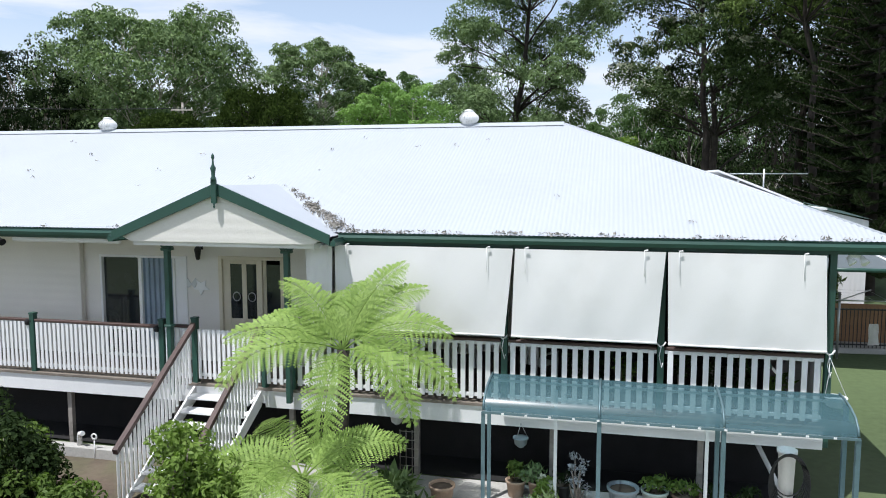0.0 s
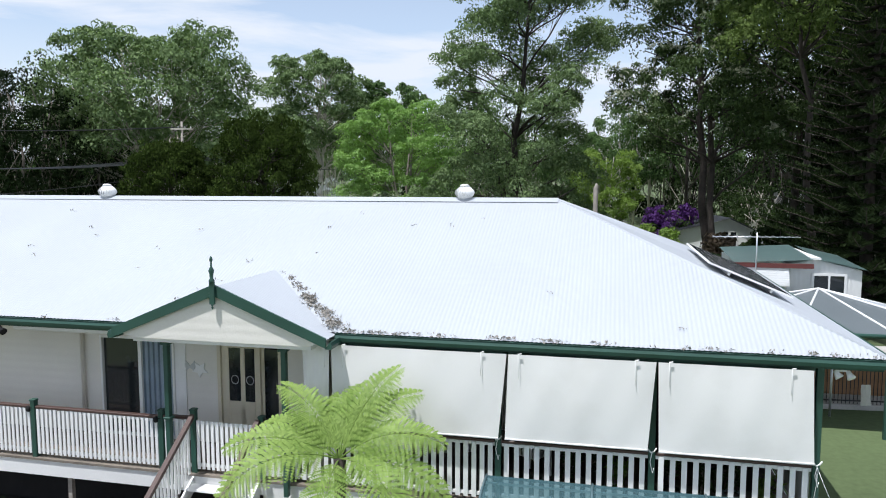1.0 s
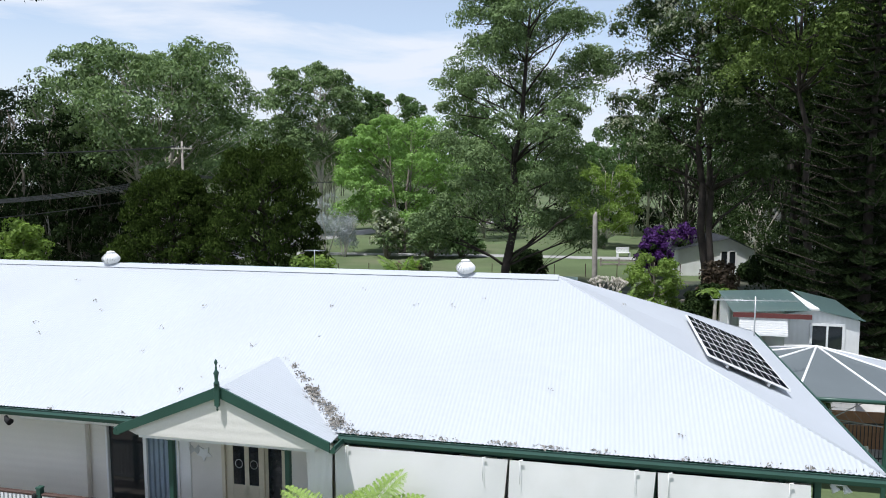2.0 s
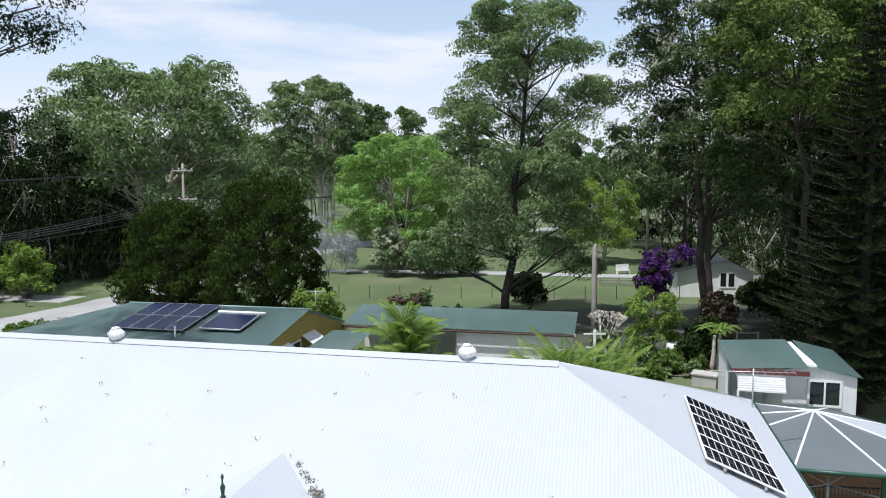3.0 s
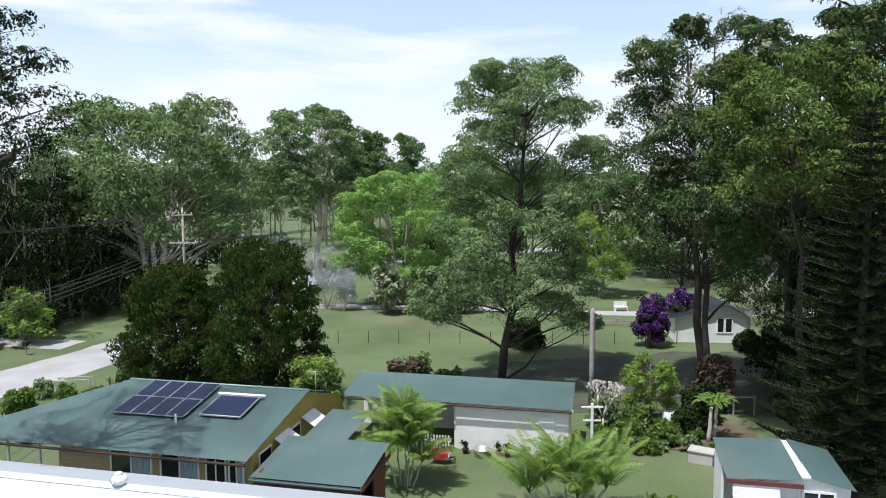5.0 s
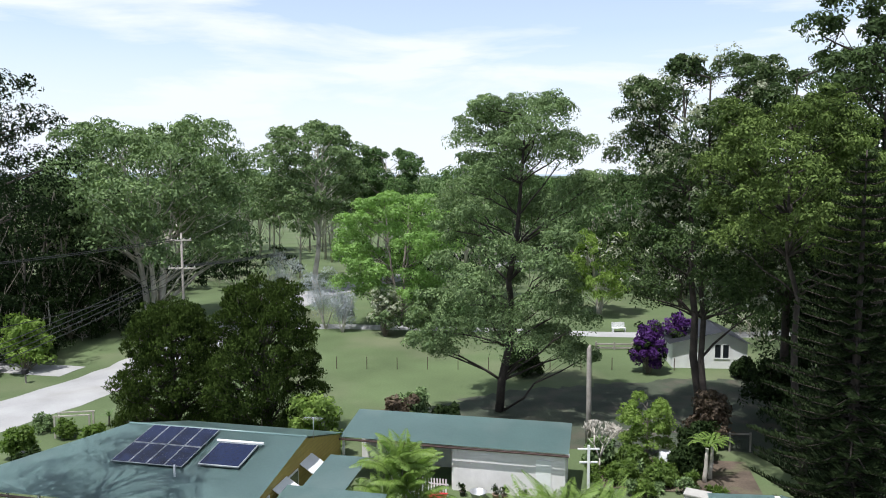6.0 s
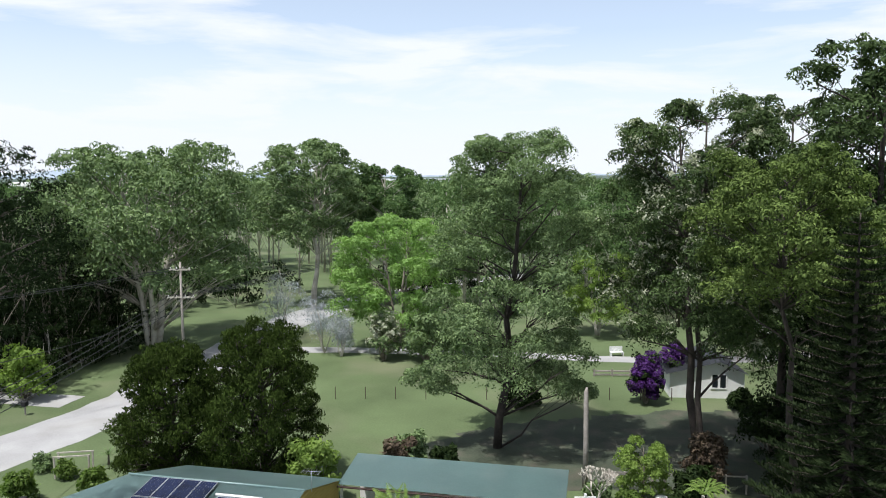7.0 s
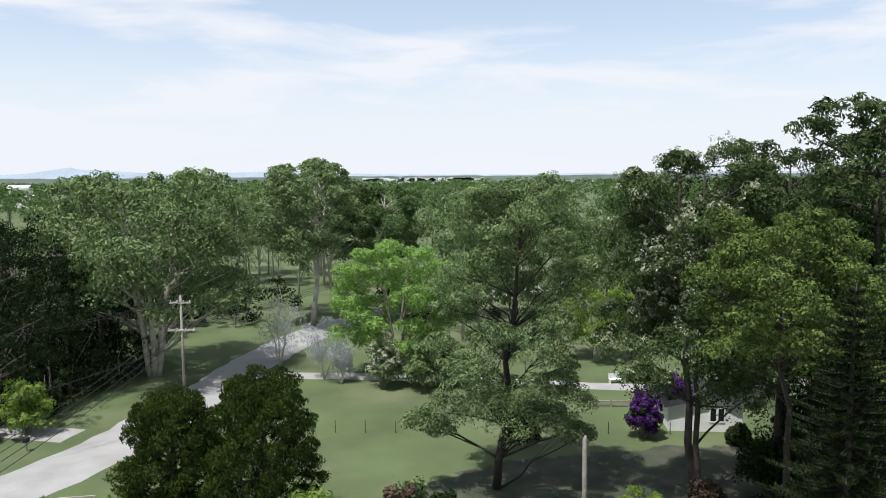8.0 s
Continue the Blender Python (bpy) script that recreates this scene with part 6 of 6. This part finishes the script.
part("partition", boxes((-7.95, -7.85, 37.8, 40.7, 0, 2.7)), M["shed_white"], shed)
part("door", boxes((-3.3, -2.5, 37.66, 37.69, 0.05, 2.1)), M["white"], shed)
for u in (-14.2, -11.0):
    part("post", boxes((u - 0.06, u + 0.06, 37.6, 37.72, 0, 2.6)), M["white"], shed)
pf = thing("picket_fence", HM @ pose(-10.0, 36.2, 0), "low white picket fence beside the shed", "fence")
me = unit_box("picket", 0.07, 0.02, 1.25, M["white"], 0)
pieces("picket", me, pf, [pose(0.16 * i, 0, 0) for i in range(14)])
part("rail", boxes((0, 2.2, 0.015, 0.05, 0.9, 0.97), (0, 2.2, 0.015, 0.05, 0.3, 0.37)), M["white"], pf)
M["toy_red"] = mat("red_plastic", (0.45, 0.03, 0.03), 0.4, var=0.1)
toy = thing("wheelbarrow", HM @ pose(-8.3, 35.6, 0), "red tray wheelbarrow on the grass", "wheelbarrow")
bm = bmesh.new()
prism(bm, [(-0.5, 0.62), (0.55, 0.62), (0.35, 0.28), (-0.25, 0.28)], "y", -0.33, 0.33)
part("tray", bm, M["toy_red"], toy)
bm = bmesh.new()
for s in (-0.25, 0.25):
    tube(bm, [(0.7, 0, 0.2), (0.0, s, 0.28), (-1.0, s, 0.55)], 0.02, 5)
    tube(bm, [(-0.3, s, 0.3), (-0.35, s, 0.0)], 0.018, 5)
part("frame", bm, M["metal"], toy)
bm = bmesh.new()
for i in range(16):
    a, b = i * math.tau / 16, (i + 1) * math.tau / 16
    tube(bm, [(0.7 + 0.16 * math.cos(a), 0, 0.2 + 0.16 * math.sin(a)), (0.7 + 0.16 * math.cos(b), 0, 0.2 + 0.16 * math.sin(b))], 0.04, 5)
part("wheel", bm, M["black_pot"], toy)
tub = thing("galvanised_tub", HM @ pose(-6.3, 36.9, 0), "low galvanised tub beside the shed wall", "tub")
part("tub", lathe(bmesh.new(), [(0.35, 0), (0.45, 0.4), (0.48, 0.42), (0.42, 0.42), (0.33, 0.05)], 18), M["metal"], tub)
for i, u in enumerate((-7.2, -5.4, -4.9, -3.9)):
    pot("garden_pot", "plant pot standing by the shed wall", 0.18, 0.28, ("black_pot", "terracotta", "brown_pot", "grey_pot")[i], u, 37.1, 0, plant=("shrub_dark", 0.4, (0.14, 0.06), 20), seed=130 + i)

# white shed beside the pine
ws = thing("small_shed", HM, "white ribbed shed with teal roof and slatted awning", "shed")
M["ribbed"] = mat("white_ribbed_steel", (0.76, 0.76, 0.75), 0.5, var=0.05, wave=("X", 0.16, 0.006), stain=((0.6, 0.58, 0.5), 0.3, 0.8))
part("roof", slab([(4.4, 26.75, 4.0), (6.95, 26.75, 4.14), (6.95, 30.4, 4.34), (4.4, 30.4, 4.2)]), M["teal_roof"], ws)
part("roof", slab([(7.22, 27.0, 4.12), (8.75, 27.0, 3.78), (8.75, 30.6, 3.95), (7.22, 30.6, 4.3)]), M["teal_roof"], ws)
part("ridge_flashing", boxes((6.93, 7.24, 26.95, 30.7, 4.12, 4.19)), M["white"], ws)
part("front_edge", boxes((4.4, 6.95, 26.68, 26.74, 3.84, 4.0)), M["red"], ws)
bm = bmesh.new()
prism(bm, [(6.2, 0), (8.6, 0), (8.6, 3.76), (7.1, 4.12), (6.2, 3.92)], "y", 27.15, 27.25)
part("front_wall", bm, M["ribbed"], ws)
part("side_wall", boxes((8.5, 8.6, 27.25, 30.4, 0, 3.76), (4.5, 4.6, 28.6, 30.4, 0, 4.0), (4.6, 8.5, 30.3, 30.4, 0, 3.85), (6.2, 6.3, 27.25, 30.3, 0, 3.9)), M["ribbed"], ws)
w = part("window", boxes((7.0, 8.12, 27.08, 27.14, 2.66, 2.74), (7.0, 8.12, 27.08, 27.14, 3.56, 3.64), (7.0, 7.08, 27.08, 27.14, 2.74, 3.56), (8.04, 8.12, 27.08, 27.14, 2.74, 3.56), (7.53, 7.59, 27.08, 27.14, 2.74, 3.56)), M["white"], ws)
for a, b in ((7.08, 7.53), (7.59, 8.04)):
    part("pane", boxes((a, b, 27.11, 27.13, 2.74, 3.56)), M["glass"], w)
for i in range(8):
    part("slat", boxes((4.6, 6.18, 26.74 - 0.03 * i, 26.79 - 0.03 * i, 3.76 - 0.075 * i, 3.83 - 0.075 * i)), M["white"], ws)
part("awning_post", boxes((4.55, 4.62, 26.4, 26.47, 0, 3.3)), M["white"], ws)
for i in range(3):
    t = thing("line_rail", HM @ pose(3.7, 25.4 + 0.5 * i, 2.55), "white timber rail above the garden", "rail", "garden rails")
    bm = bmesh.new()
    tube(bm, [(0, 0, 0), (2.6, -0.4, -0.05)], 0.03, 5)
    part("bar", bm, M["white"], t)
    part("prop", boxes((1.2, 1.26, -0.24, -0.18, -2.55, -0.03)), M["white"], t)

# ---------------- back gardens ----------------
sheet("vegetable_bed", [(9.2, 38.6), (17.5, 37.2), (18.5, 42), (9.0, 43.5)], 0.05, M["soil"], "dark soil of the vegetable garden", "garden bed")
# ragged sheet that paints the gum crowns' shade onto the ground
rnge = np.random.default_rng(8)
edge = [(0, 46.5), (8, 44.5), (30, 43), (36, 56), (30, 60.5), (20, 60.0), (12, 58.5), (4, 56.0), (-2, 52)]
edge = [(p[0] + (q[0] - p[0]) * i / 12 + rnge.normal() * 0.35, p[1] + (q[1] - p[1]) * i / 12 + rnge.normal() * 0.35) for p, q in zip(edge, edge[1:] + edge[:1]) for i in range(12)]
sheet("gum_shade_ground", edge, 0.02, M["shade_grass"], "leaf-strewn ground with the gum trees' shade painted in", "ground")
palm("cane_palm", "clump of slender golden cane palms by the shed", -1.7, 33.6, [(0, 0, 3.3), (0.5, 0.2, 2.6), (-0.5, 0.1, 2.9), (0.2, -0.4, 2.2), (-0.9, -0.3, 1.7), (0.8, -0.2, 1.3)], 81, 2.2, (0.46, 0.05), 12, pairs=40)
palm("cane_palm", "broad feathery palm clump behind the roof", 5.4, 30.2, [(0, 0, 1.9), (1.0, 0.2, 1.6), (-0.9, 0.0, 1.7), (0.4, -0.7, 1.2), (1.8, 0.1, 1.3), (-1.5, 0.4, 1.0)], 82, 2.8, (0.50, 0.045), 10, girth=0.08, pairs=46, bend=(45, 85))
for x, y, h, r, s, lv, lab in (
        (-7.6, 43.0, 4.4, 2.0, 202, "shrub_light", "yellow-green leafy shrub beside the shed"),
        (-2.4, 45.0, 3.7, 1.3, 203, "shrub_red", "dark reddish shrub behind the shed"), (0.6, 46.0, 2.6, 1.2, 204, "shrub_dark", "small dark shrub behind the shed"),
        (-1.6, 45.6, 3.9, 1.3, 217, "gum_pale", "grey-green shrub behind the shed"),
        (10.5, 39.5, 1.2, 0.9, 205, "shrub", "leafy vegetables in the garden bed"), (12.4, 38.9, 1.1, 1.1, 206, "shrub", "leafy vegetables in the garden bed"),
        (14.3, 40.2, 1.7, 1.1, 207, "shrub_dark", "dark shrub in the garden bed"), (9.6, 41.5, 1.9, 1.0, 208, "gum_pale", "grey-green shrub in the garden bed"),
        (11.3, 41.0, 1.5, 1.0, 218, "shrub", "green shrub in the garden bed"), (15.8, 42.5, 2.4, 1.3, 219, "shrub_dark", "dark shrub in the garden bed"),
        (17.5, 45.2, 3.6, 1.5, 209, "shrub_red", "dark reddish shrub under the gum trees"), (8.7, 27.6, 2.2, 1.1, 210, "shrub", "green shrub beside the white shed"),
        (12.5, 24.0, 2.6, 0.9, 211, "gum_pale", "grey-green flowering shrub by the shed wall"),
        (-37.5, 64.5, 5.2, 2.8, 212, "shrub_light", "bright green shrub beside the road"), (-41.5, 62.0, 4.6, 2.6, 213, "shrub_dark", "dark shrub beside the road"),
        (-5.9, 78.0, 6.2, 2.4, 214, "gum_pale", "round shrub covered in cream blossom"), (-1.2, 77.5, 5.6, 3.0, 215, "gum_pale", "grey-green bush beside the driveway"),
        (2.2, 79, 4.5, 2.2, 216, "gum", "grey-green bush beside the driveway"), (7.2, 62, 2.4, 2.0, 220, "shrub_dark", "dark low bush on the lawn"),
        (-23.4, 40.0, 1.8, 1.0, 221, "shrub_dark", "dark shrub at the road's edge"), (-26.0, 43.5, 2.0, 1.1, 222, "shrub", "green shrub at the road's edge"),
        (-21.6, 44.2, 2.0, 0.9, 223, "shrub", "green shrub at the road's edge"), (-28.2, 39.5, 1.7, 1.0, 224, "shrub_dark", "dark shrub at the road's edge"),
        (26.0, 60.3, 1.6, 1.2, 225, "shrub_dark", "dark shrub below the cottage window"), (30.5, 61.0, 2.6, 1.6, 226, "shrub_dark", "dark shrub beside the cottage"),
        (22.0, 42.0, 4.5, 2.2, 227, "shrub_dark", "dark shrub at the wood's edge"), (24.0, 50.0, 4.5, 2.5, 228, "shrub_dark", "dark shrub at the wood's edge")):
    shrub("round_shrub" if r > 2.2 else "garden_shrub", lab, x, y, h, r, s, (0.13 + 0.0035 * y, 0.06 + 0.0018 * y), nb=14, k=6, n=46, leaves=lv, accent=("blossom", 0.45) if s == 214 else None)
shrub("bougainvillea", "sprawling bougainvillea covered in purple bracts", 18.5, 62.3, 4.8, 1.7, 241, (0.26, 0.16), nb=18, k=7, n=60, leaves="purple", accent=("shrub_dark", 0.30), flat=1.1)
shrub("bougainvillea", "bougainvillea with purple bracts over the cottage roof", 22.4, 66.0, 4.9, 1.9, 242, (0.28, 0.17), nb=12, k=6, n=45, leaves="purple", accent=("shrub_dark", 0.25))
def banana(x, y, s):
    rng = np.random.default_rng(s)
    t = thing("banana_plant", pose(x, y, 0), "banana plant with yellowing torn leaves", "banana plant")
    bm = bmesh.new()
    limb(bm, (0, 0, -0.1), (0.1, 0, 2.0), 0.14, 0.09, rng, 4, 0.02, 8)
    part("stem", bm, M["bark_pale"], t)
    for i in range(7):
        a = i * 2.4
        pts, q = frond_leaflets((0.1, 0, 1.95), a, radians(65), 1.5, radians(125), (0.26, 0.16), 12, rng, 0, 0.05)
        quads("leaf", q, t, M["palm"])


tree("lemon_tree", "bushy yellow-green lemon tree in the garden", 12.5, 42.0, 4.2, 1.7, 0.9, 201, (0.17, 0.08), nb=20, k=7, n=70, rc=0.5, droop=0.1, leaves="shrub_light", girth=0.1)
rngv = np.random.default_rng(400)
for i in range(26):
    vx, vy = rngv.uniform(8.8, 15.2), rngv.uniform(37.2, 41.2)
    shrub("vegetable_plant", "leafy green vegetable plant in the garden bed", vx, vy, rngv.uniform(0.4, 1.1), rngv.uniform(0.35, 0.7), 401 + i, (0.24, 0.08), nb=6, k=4, n=16, leaves=("shrub", "shrub_light", "gum_pale", "shrub")[i % 4], group="vegetable plants", droop=-0.3)
vf = thing("garden_fence", pose(10.8, 44.6, 0, 0, 0, -6), "low dark wire fence with timber posts behind the garden", "fence")
for i in range(8):
    part("post", boxes((1.25 * i - 0.05, 1.25 * i + 0.05, -0.05, 0.05, -0.05, 1.25)), M["timber_grey"], vf)
part("top_rail", boxes((-0.05, 8.8, 0.052, 0.09, 1.08, 1.18)), M["timber_grey"], vf)
bm = bmesh.new()
for i in range(7):
    tube(bm, [(0, 0.06, 0.15 + 0.14 * i), (8.75, 0.06, 0.15 + 0.14 * i)], 0.006, 3)
for i in range(58):
    tube(bm, [(0.15 * i, 0.063, 0.1), (0.15 * i, 0.063, 1.1)], 0.005, 3)
part("wire_mesh", bm, M["black_pot"], vf)
banana(15.0, 39.2, 5)
banana(15.5, 39.7, 6)
# raised planter, water tank, frangipani, poles
pl = thing("planter_box", pose(13.6, 36.4, 0, 0, 0, -30), "grey concrete planter box", "planter")
part("box", boxes((-0.6, 0.6, -0.4, -0.34, 0, 0.6), (-0.6, 0.6, 0.34, 0.4, 0, 0.6), (-0.6, -0.54, -0.34, 0.34, 0, 0.6), (0.54, 0.6, -0.34, 0.34, 0, 0.6), (-0.65, 0.65, -0.45, 0.45, 0.6, 0.68), bevel=0.01), M["concrete"], pl)
drum = thing("water_drum", pose(13.3, 40.8, 0), "pale plastic water drum among plants", "drum")
part("drum", lathe(bmesh.new(), [(0.38, 0), (0.40, 0.1), (0.40, 1.1), (0.36, 1.2), (0.1, 1.22)], 18), M["white"], drum)
rngf = np.random.default_rng(9)
fr = thing("frangipani", pose(9.3, 40.2, 0), "bare-branched grey frangipani by the shed", "tree")
bm = bmesh.new()
def fork(p, d, ln, r, depth):
    q = Vector(p) + d * ln
    tube(bm, [p, q], [r, r * 0.8], 5)
    if depth:
        for i in range(3):
            a = Vector((rngf.normal(), rngf.normal(), 0.9)).normalized()
            fork(q, (d * 0.6 + a * 0.7).normalized(), ln * 0.72, r * 0.75, depth - 1)


fork(Vector((0, 0, 0)), Vector((0, 0, 1)), 1.1, 0.06, 5)
part("branch", bm, M["bark_pale"], fr)
clp = thing("clothes_prop", pose(8.3, 38.5, 0), "white timber post with two cross arms", "post")
part("post", boxes((-0.07, 0.07, -0.05, 0.05, 0, 2.5)), M["white"], clp)
part("arm", boxes((-0.6, 0.6, -0.04, 0.04, 2.25, 2.33)), M["white"], clp)
part("arm", boxes((-0.5, 0.5, -0.04, 0.04, 1.5, 1.57)), M["white"], clp)
dp = thing("timber_pole", pose(9.62, 45.0, 0), "weathered broken-topped timber pole", "pole")
part("pole", tube(bmesh.new(), [(0, 0, -0.2), (0.03, 0, 3), (0.0, 0, 6.3), (0.05, 0, 6.6)], [0.19, 0.17, 0.15, 0.06], 9), M["timber_grey"], dp)
# power pole and lines
pp = thing("power_pole", pose(-24.2, 68.0, 0), "grey timber power pole with two crossarms", "pole")
part("pole", tube(bmesh.new(), [(0, 0, -0.3), (0, 0, 12.2)], [0.15, 0.10], 9), M["timber_grey"], pp)
for z, w in ((11.5, 1.0), (8.85, 1.3)):
    arm = part("crossarm", boxes((-w, w, -0.18, -0.06, z - 0.06, z + 0.08)), M["bark_pale"], pp)
    for i in range(4):
        u = -w + 0.12 + i * (2 * w - 0.24) / 3
        part("insulator", lathe(bmesh.new(), [(0.03, 0), (0.05, 0.06), (0.05, 0.12), (0.02, 0.16)], 8, (u, -0.12, z + 0.08)), M["white"], arm)
def cable(a, b, sag, r=0.028):
    t = thing("power_line", pose(0, 0, 0), "thin dark overhead power line", "cable", "overhead power lines")
    a, b = Vector(a), Vector(b)
    part("wire", tube(bmesh.new(), [a.lerp(b, i / 14) - Vector((0, 0, sag * 4 * (i / 14) * (1 - i / 14))) for i in range(15)], r, 4), M["black_hose"], t)


for i in range(4):
    cable((-25.3 + 0.75 * i, 67.9, 9.05), (-26.4 + 0.9 * i, 26, 7.6), 0.7)
    cable((-25.3 + 0.75 * i, 67.9, 9.05), (-10 + 0.8 * i, 125, 9.0), 0.9)
for i in range(2):
    cable((-24.8 + 1.2 * i, 67.9, 11.7), (-52 + i, 40, 11.0), 0.8)
cable((-24.2, 68, 7.6), (-37.5, 52, 5.5), 0.4)
# field fence
for i in range(13):
    t = thing("fence_post", pose(-12 + 2.75 * i, 64.4 - 0.12 * i, 0), "thin dark steel fence post on the lawn", "fence post", "field fence posts")
    part("post", boxes((-0.03, 0.03, -0.03, 0.03, -0.1, 1.15)), M["brown"], t)
bench = thing("garden_bench", pose(20.1, 79.3, 0, 0, 0, 8), "white slatted garden bench beside the driveway", "bench")
part("seat", boxes((-0.75, 0.75, -0.25, 0.25, 0.42, 0.47)), M["white"], bench)
for i in range(5):
    part("back_slat", boxes((-0.75, 0.75, 0.24, 0.28, 0.52 + 0.11 * i, 0.60 + 0.11 * i)), M["white"], bench)
for a in (-0.7, 0.66):
    part("leg", boxes((a, a + 0.06, -0.25, 0.28, 0, 0.42), (a, a + 0.06, 0.24, 0.28, 0.42, 1.05)), M["white"], bench)
gf = thing("rail_fence", pose(17.6, 71.0, 0, 0, 0, -4), "low weathered timber rail garden edge", "fence")
part("rail", boxes((-1.9, 1.9, -0.06, 0.06, 0.45, 0.6), (-1.9, 1.9, -0.06, 0.06, 0.1, 0.25)), M["timber_grey"], gf)
for a in (-1.8, 0, 1.8):
    part("post", boxes((a - 0.08, a + 0.08, -0.08, 0.08, 0, 0.75)), M["timber_grey"], gf)
mb = thing("letter_box", pose(-35.2, 60.4, 0), "dark letter box on a post beside the road", "letter box")
part("post", boxes((-0.05, 0.05, -0.05, 0.05, 0, 0.8)), M["timber_grey"], mb)
part("box", boxes((-0.2, 0.2, -0.25, 0.25, 0.8, 1.2), bevel=0.03), M["dark"], mb)
mb2 = copy_thing(mb, pose(-24.6, 41.5, 0))
# silver-grey bare trees
def bare_tree(x, y, h, s):
    t = thing("bare_tree", pose(x, y, 0), "silver-grey leafless small tree", "tree", "bare trees")
    rng = np.random.default_rng(s)
    bm = bmesh.new()
    ends = []
    for i in range(5):
        a = rng.uniform(0, 6.28)
        e = Vector((math.cos(a) * h * 0.22, math.sin(a) * h * 0.22, h * rng.uniform(0.5, 0.8)))
        ends += limb(bm, (0, 0, -0.1), e, 0.09, 0.03, rng, 5, 0.05, 5)[2:]
    part("trunk", bm, M["bark_pale"], t)
    leaf_part("twig_spray", [(tuple(e + Vector((rng.normal(), rng.normal(), rng.normal() * 0.5)) * h * 0.09), (h * 0.13, h * 0.13, h * 0.12), 170) for e in ends], (0.45, 0.04), t, M["silver"], rng, -0.6)


bare_tree(-13.0, 82, 8.6, 31)
bare_tree(-19.5, 88, 9.6, 32)
bare_tree(-10.8, 80, 5.0, 33)
# white cottage
cot = thing("cottage", pose(25.0, 63.5, 0, 0, 0, -6), "small white cottage with a dark gable roof", "house")
bm = bmesh.new()
prism(bm, [(-3.9, 0), (2.6, 0), (2.6, 2.3), (0.4, 3.35), (-3.9, 2.3)], "y", 0, 0.15)
part("front_wall", bm, M["white"], cot)
part("side_wall", boxes((-3.9, -3.75, 0.15, 6, 0, 2.3), (2.45, 2.6, 0.15, 6, 0, 2.3), (-3.75, 2.45, 5.85, 6, 0, 2.3)), M["white"], cot)
M["slate"] = mat("dark_grey_roof", (0.06, 0.065, 0.075), 0.6, var=0.2)
part("roof", slab([(0.4, -0.4, 3.44), (2.95, -0.4, 2.22), (2.95, 6.4, 2.22), (0.4, 6.4, 3.44)], 0.08), M["slate"], cot)
part("roof", slab([(0.4, -0.4, 3.44), (-4.3, -0.4, 2.27), (-4.3, 6.4, 2.27), (0.4, 6.4, 3.44)], 0.08), M["slate"], cot)
part("corner_board", boxes((2.5, 2.62, -0.02, -0.004, 0, 2.25)), M["white"], cot)
w = part("window", boxes((-0.3, 1.1, -0.06, -0.005, 0.88, 0.98), (-0.3, 1.1, -0.06, -0.005, 2.18, 2.28), (-0.3, -0.2, -0.06, -0.005, 0.98, 2.18), (1.0, 1.1, -0.06, -0.005, 0.98, 2.18), (0.30, 0.50, -0.05, -0.005, 0.98, 2.18)), M["white"], cot)
for a, b in ((-0.2, 0.30), (0.50, 1.0)):
    part("pane", boxes((a, b, -0.02, -0.004, 0.98, 2.18)), M["glass"], w)
far_h = thing("far_cottage", pose(46, 88, 0, 0, 0, 10), "pale house half hidden behind trees", "house")
bm = bmesh.new()
prism(bm, [(-4, 0), (4, 0), (4, 3.2), (0, 5.0), (-4, 3.2)], "y", 0, 8)
part("wall", bm, M["white"], far_h)
part("roof", slab([(0, -0.4, 5.12), (4.5, -0.4, 3.05), (4.5, 8.4, 3.05), (0, 8.4, 5.12)], 0.08), M["metal"], far_h)
part("roof", slab([(0, -0.4, 5.12), (-4.5, -0.4, 3.05), (-4.5, 8.4, 3.05), (0, 8.4, 5.12)], 0.08), M["metal"], far_h)
for i, (x, y) in enumerate(((-370, 640), (-345, 600), (-388, 655))):
    t = thing("far_house", pose(x, y, 0), "pale-roofed house far off among trees", "house", "far houses")
    part("wall", boxes((-9, 9, 0, 8, 0, 8 if i else 16)), M["white"], t)
    part("roof", slab([(-10, -1, 8 if i else 16), (10, -1, 8 if i else 16), (10, 4, 11 if i else 19), (-10, 4, 11 if i else 19)], 0.2), M["white"], t)
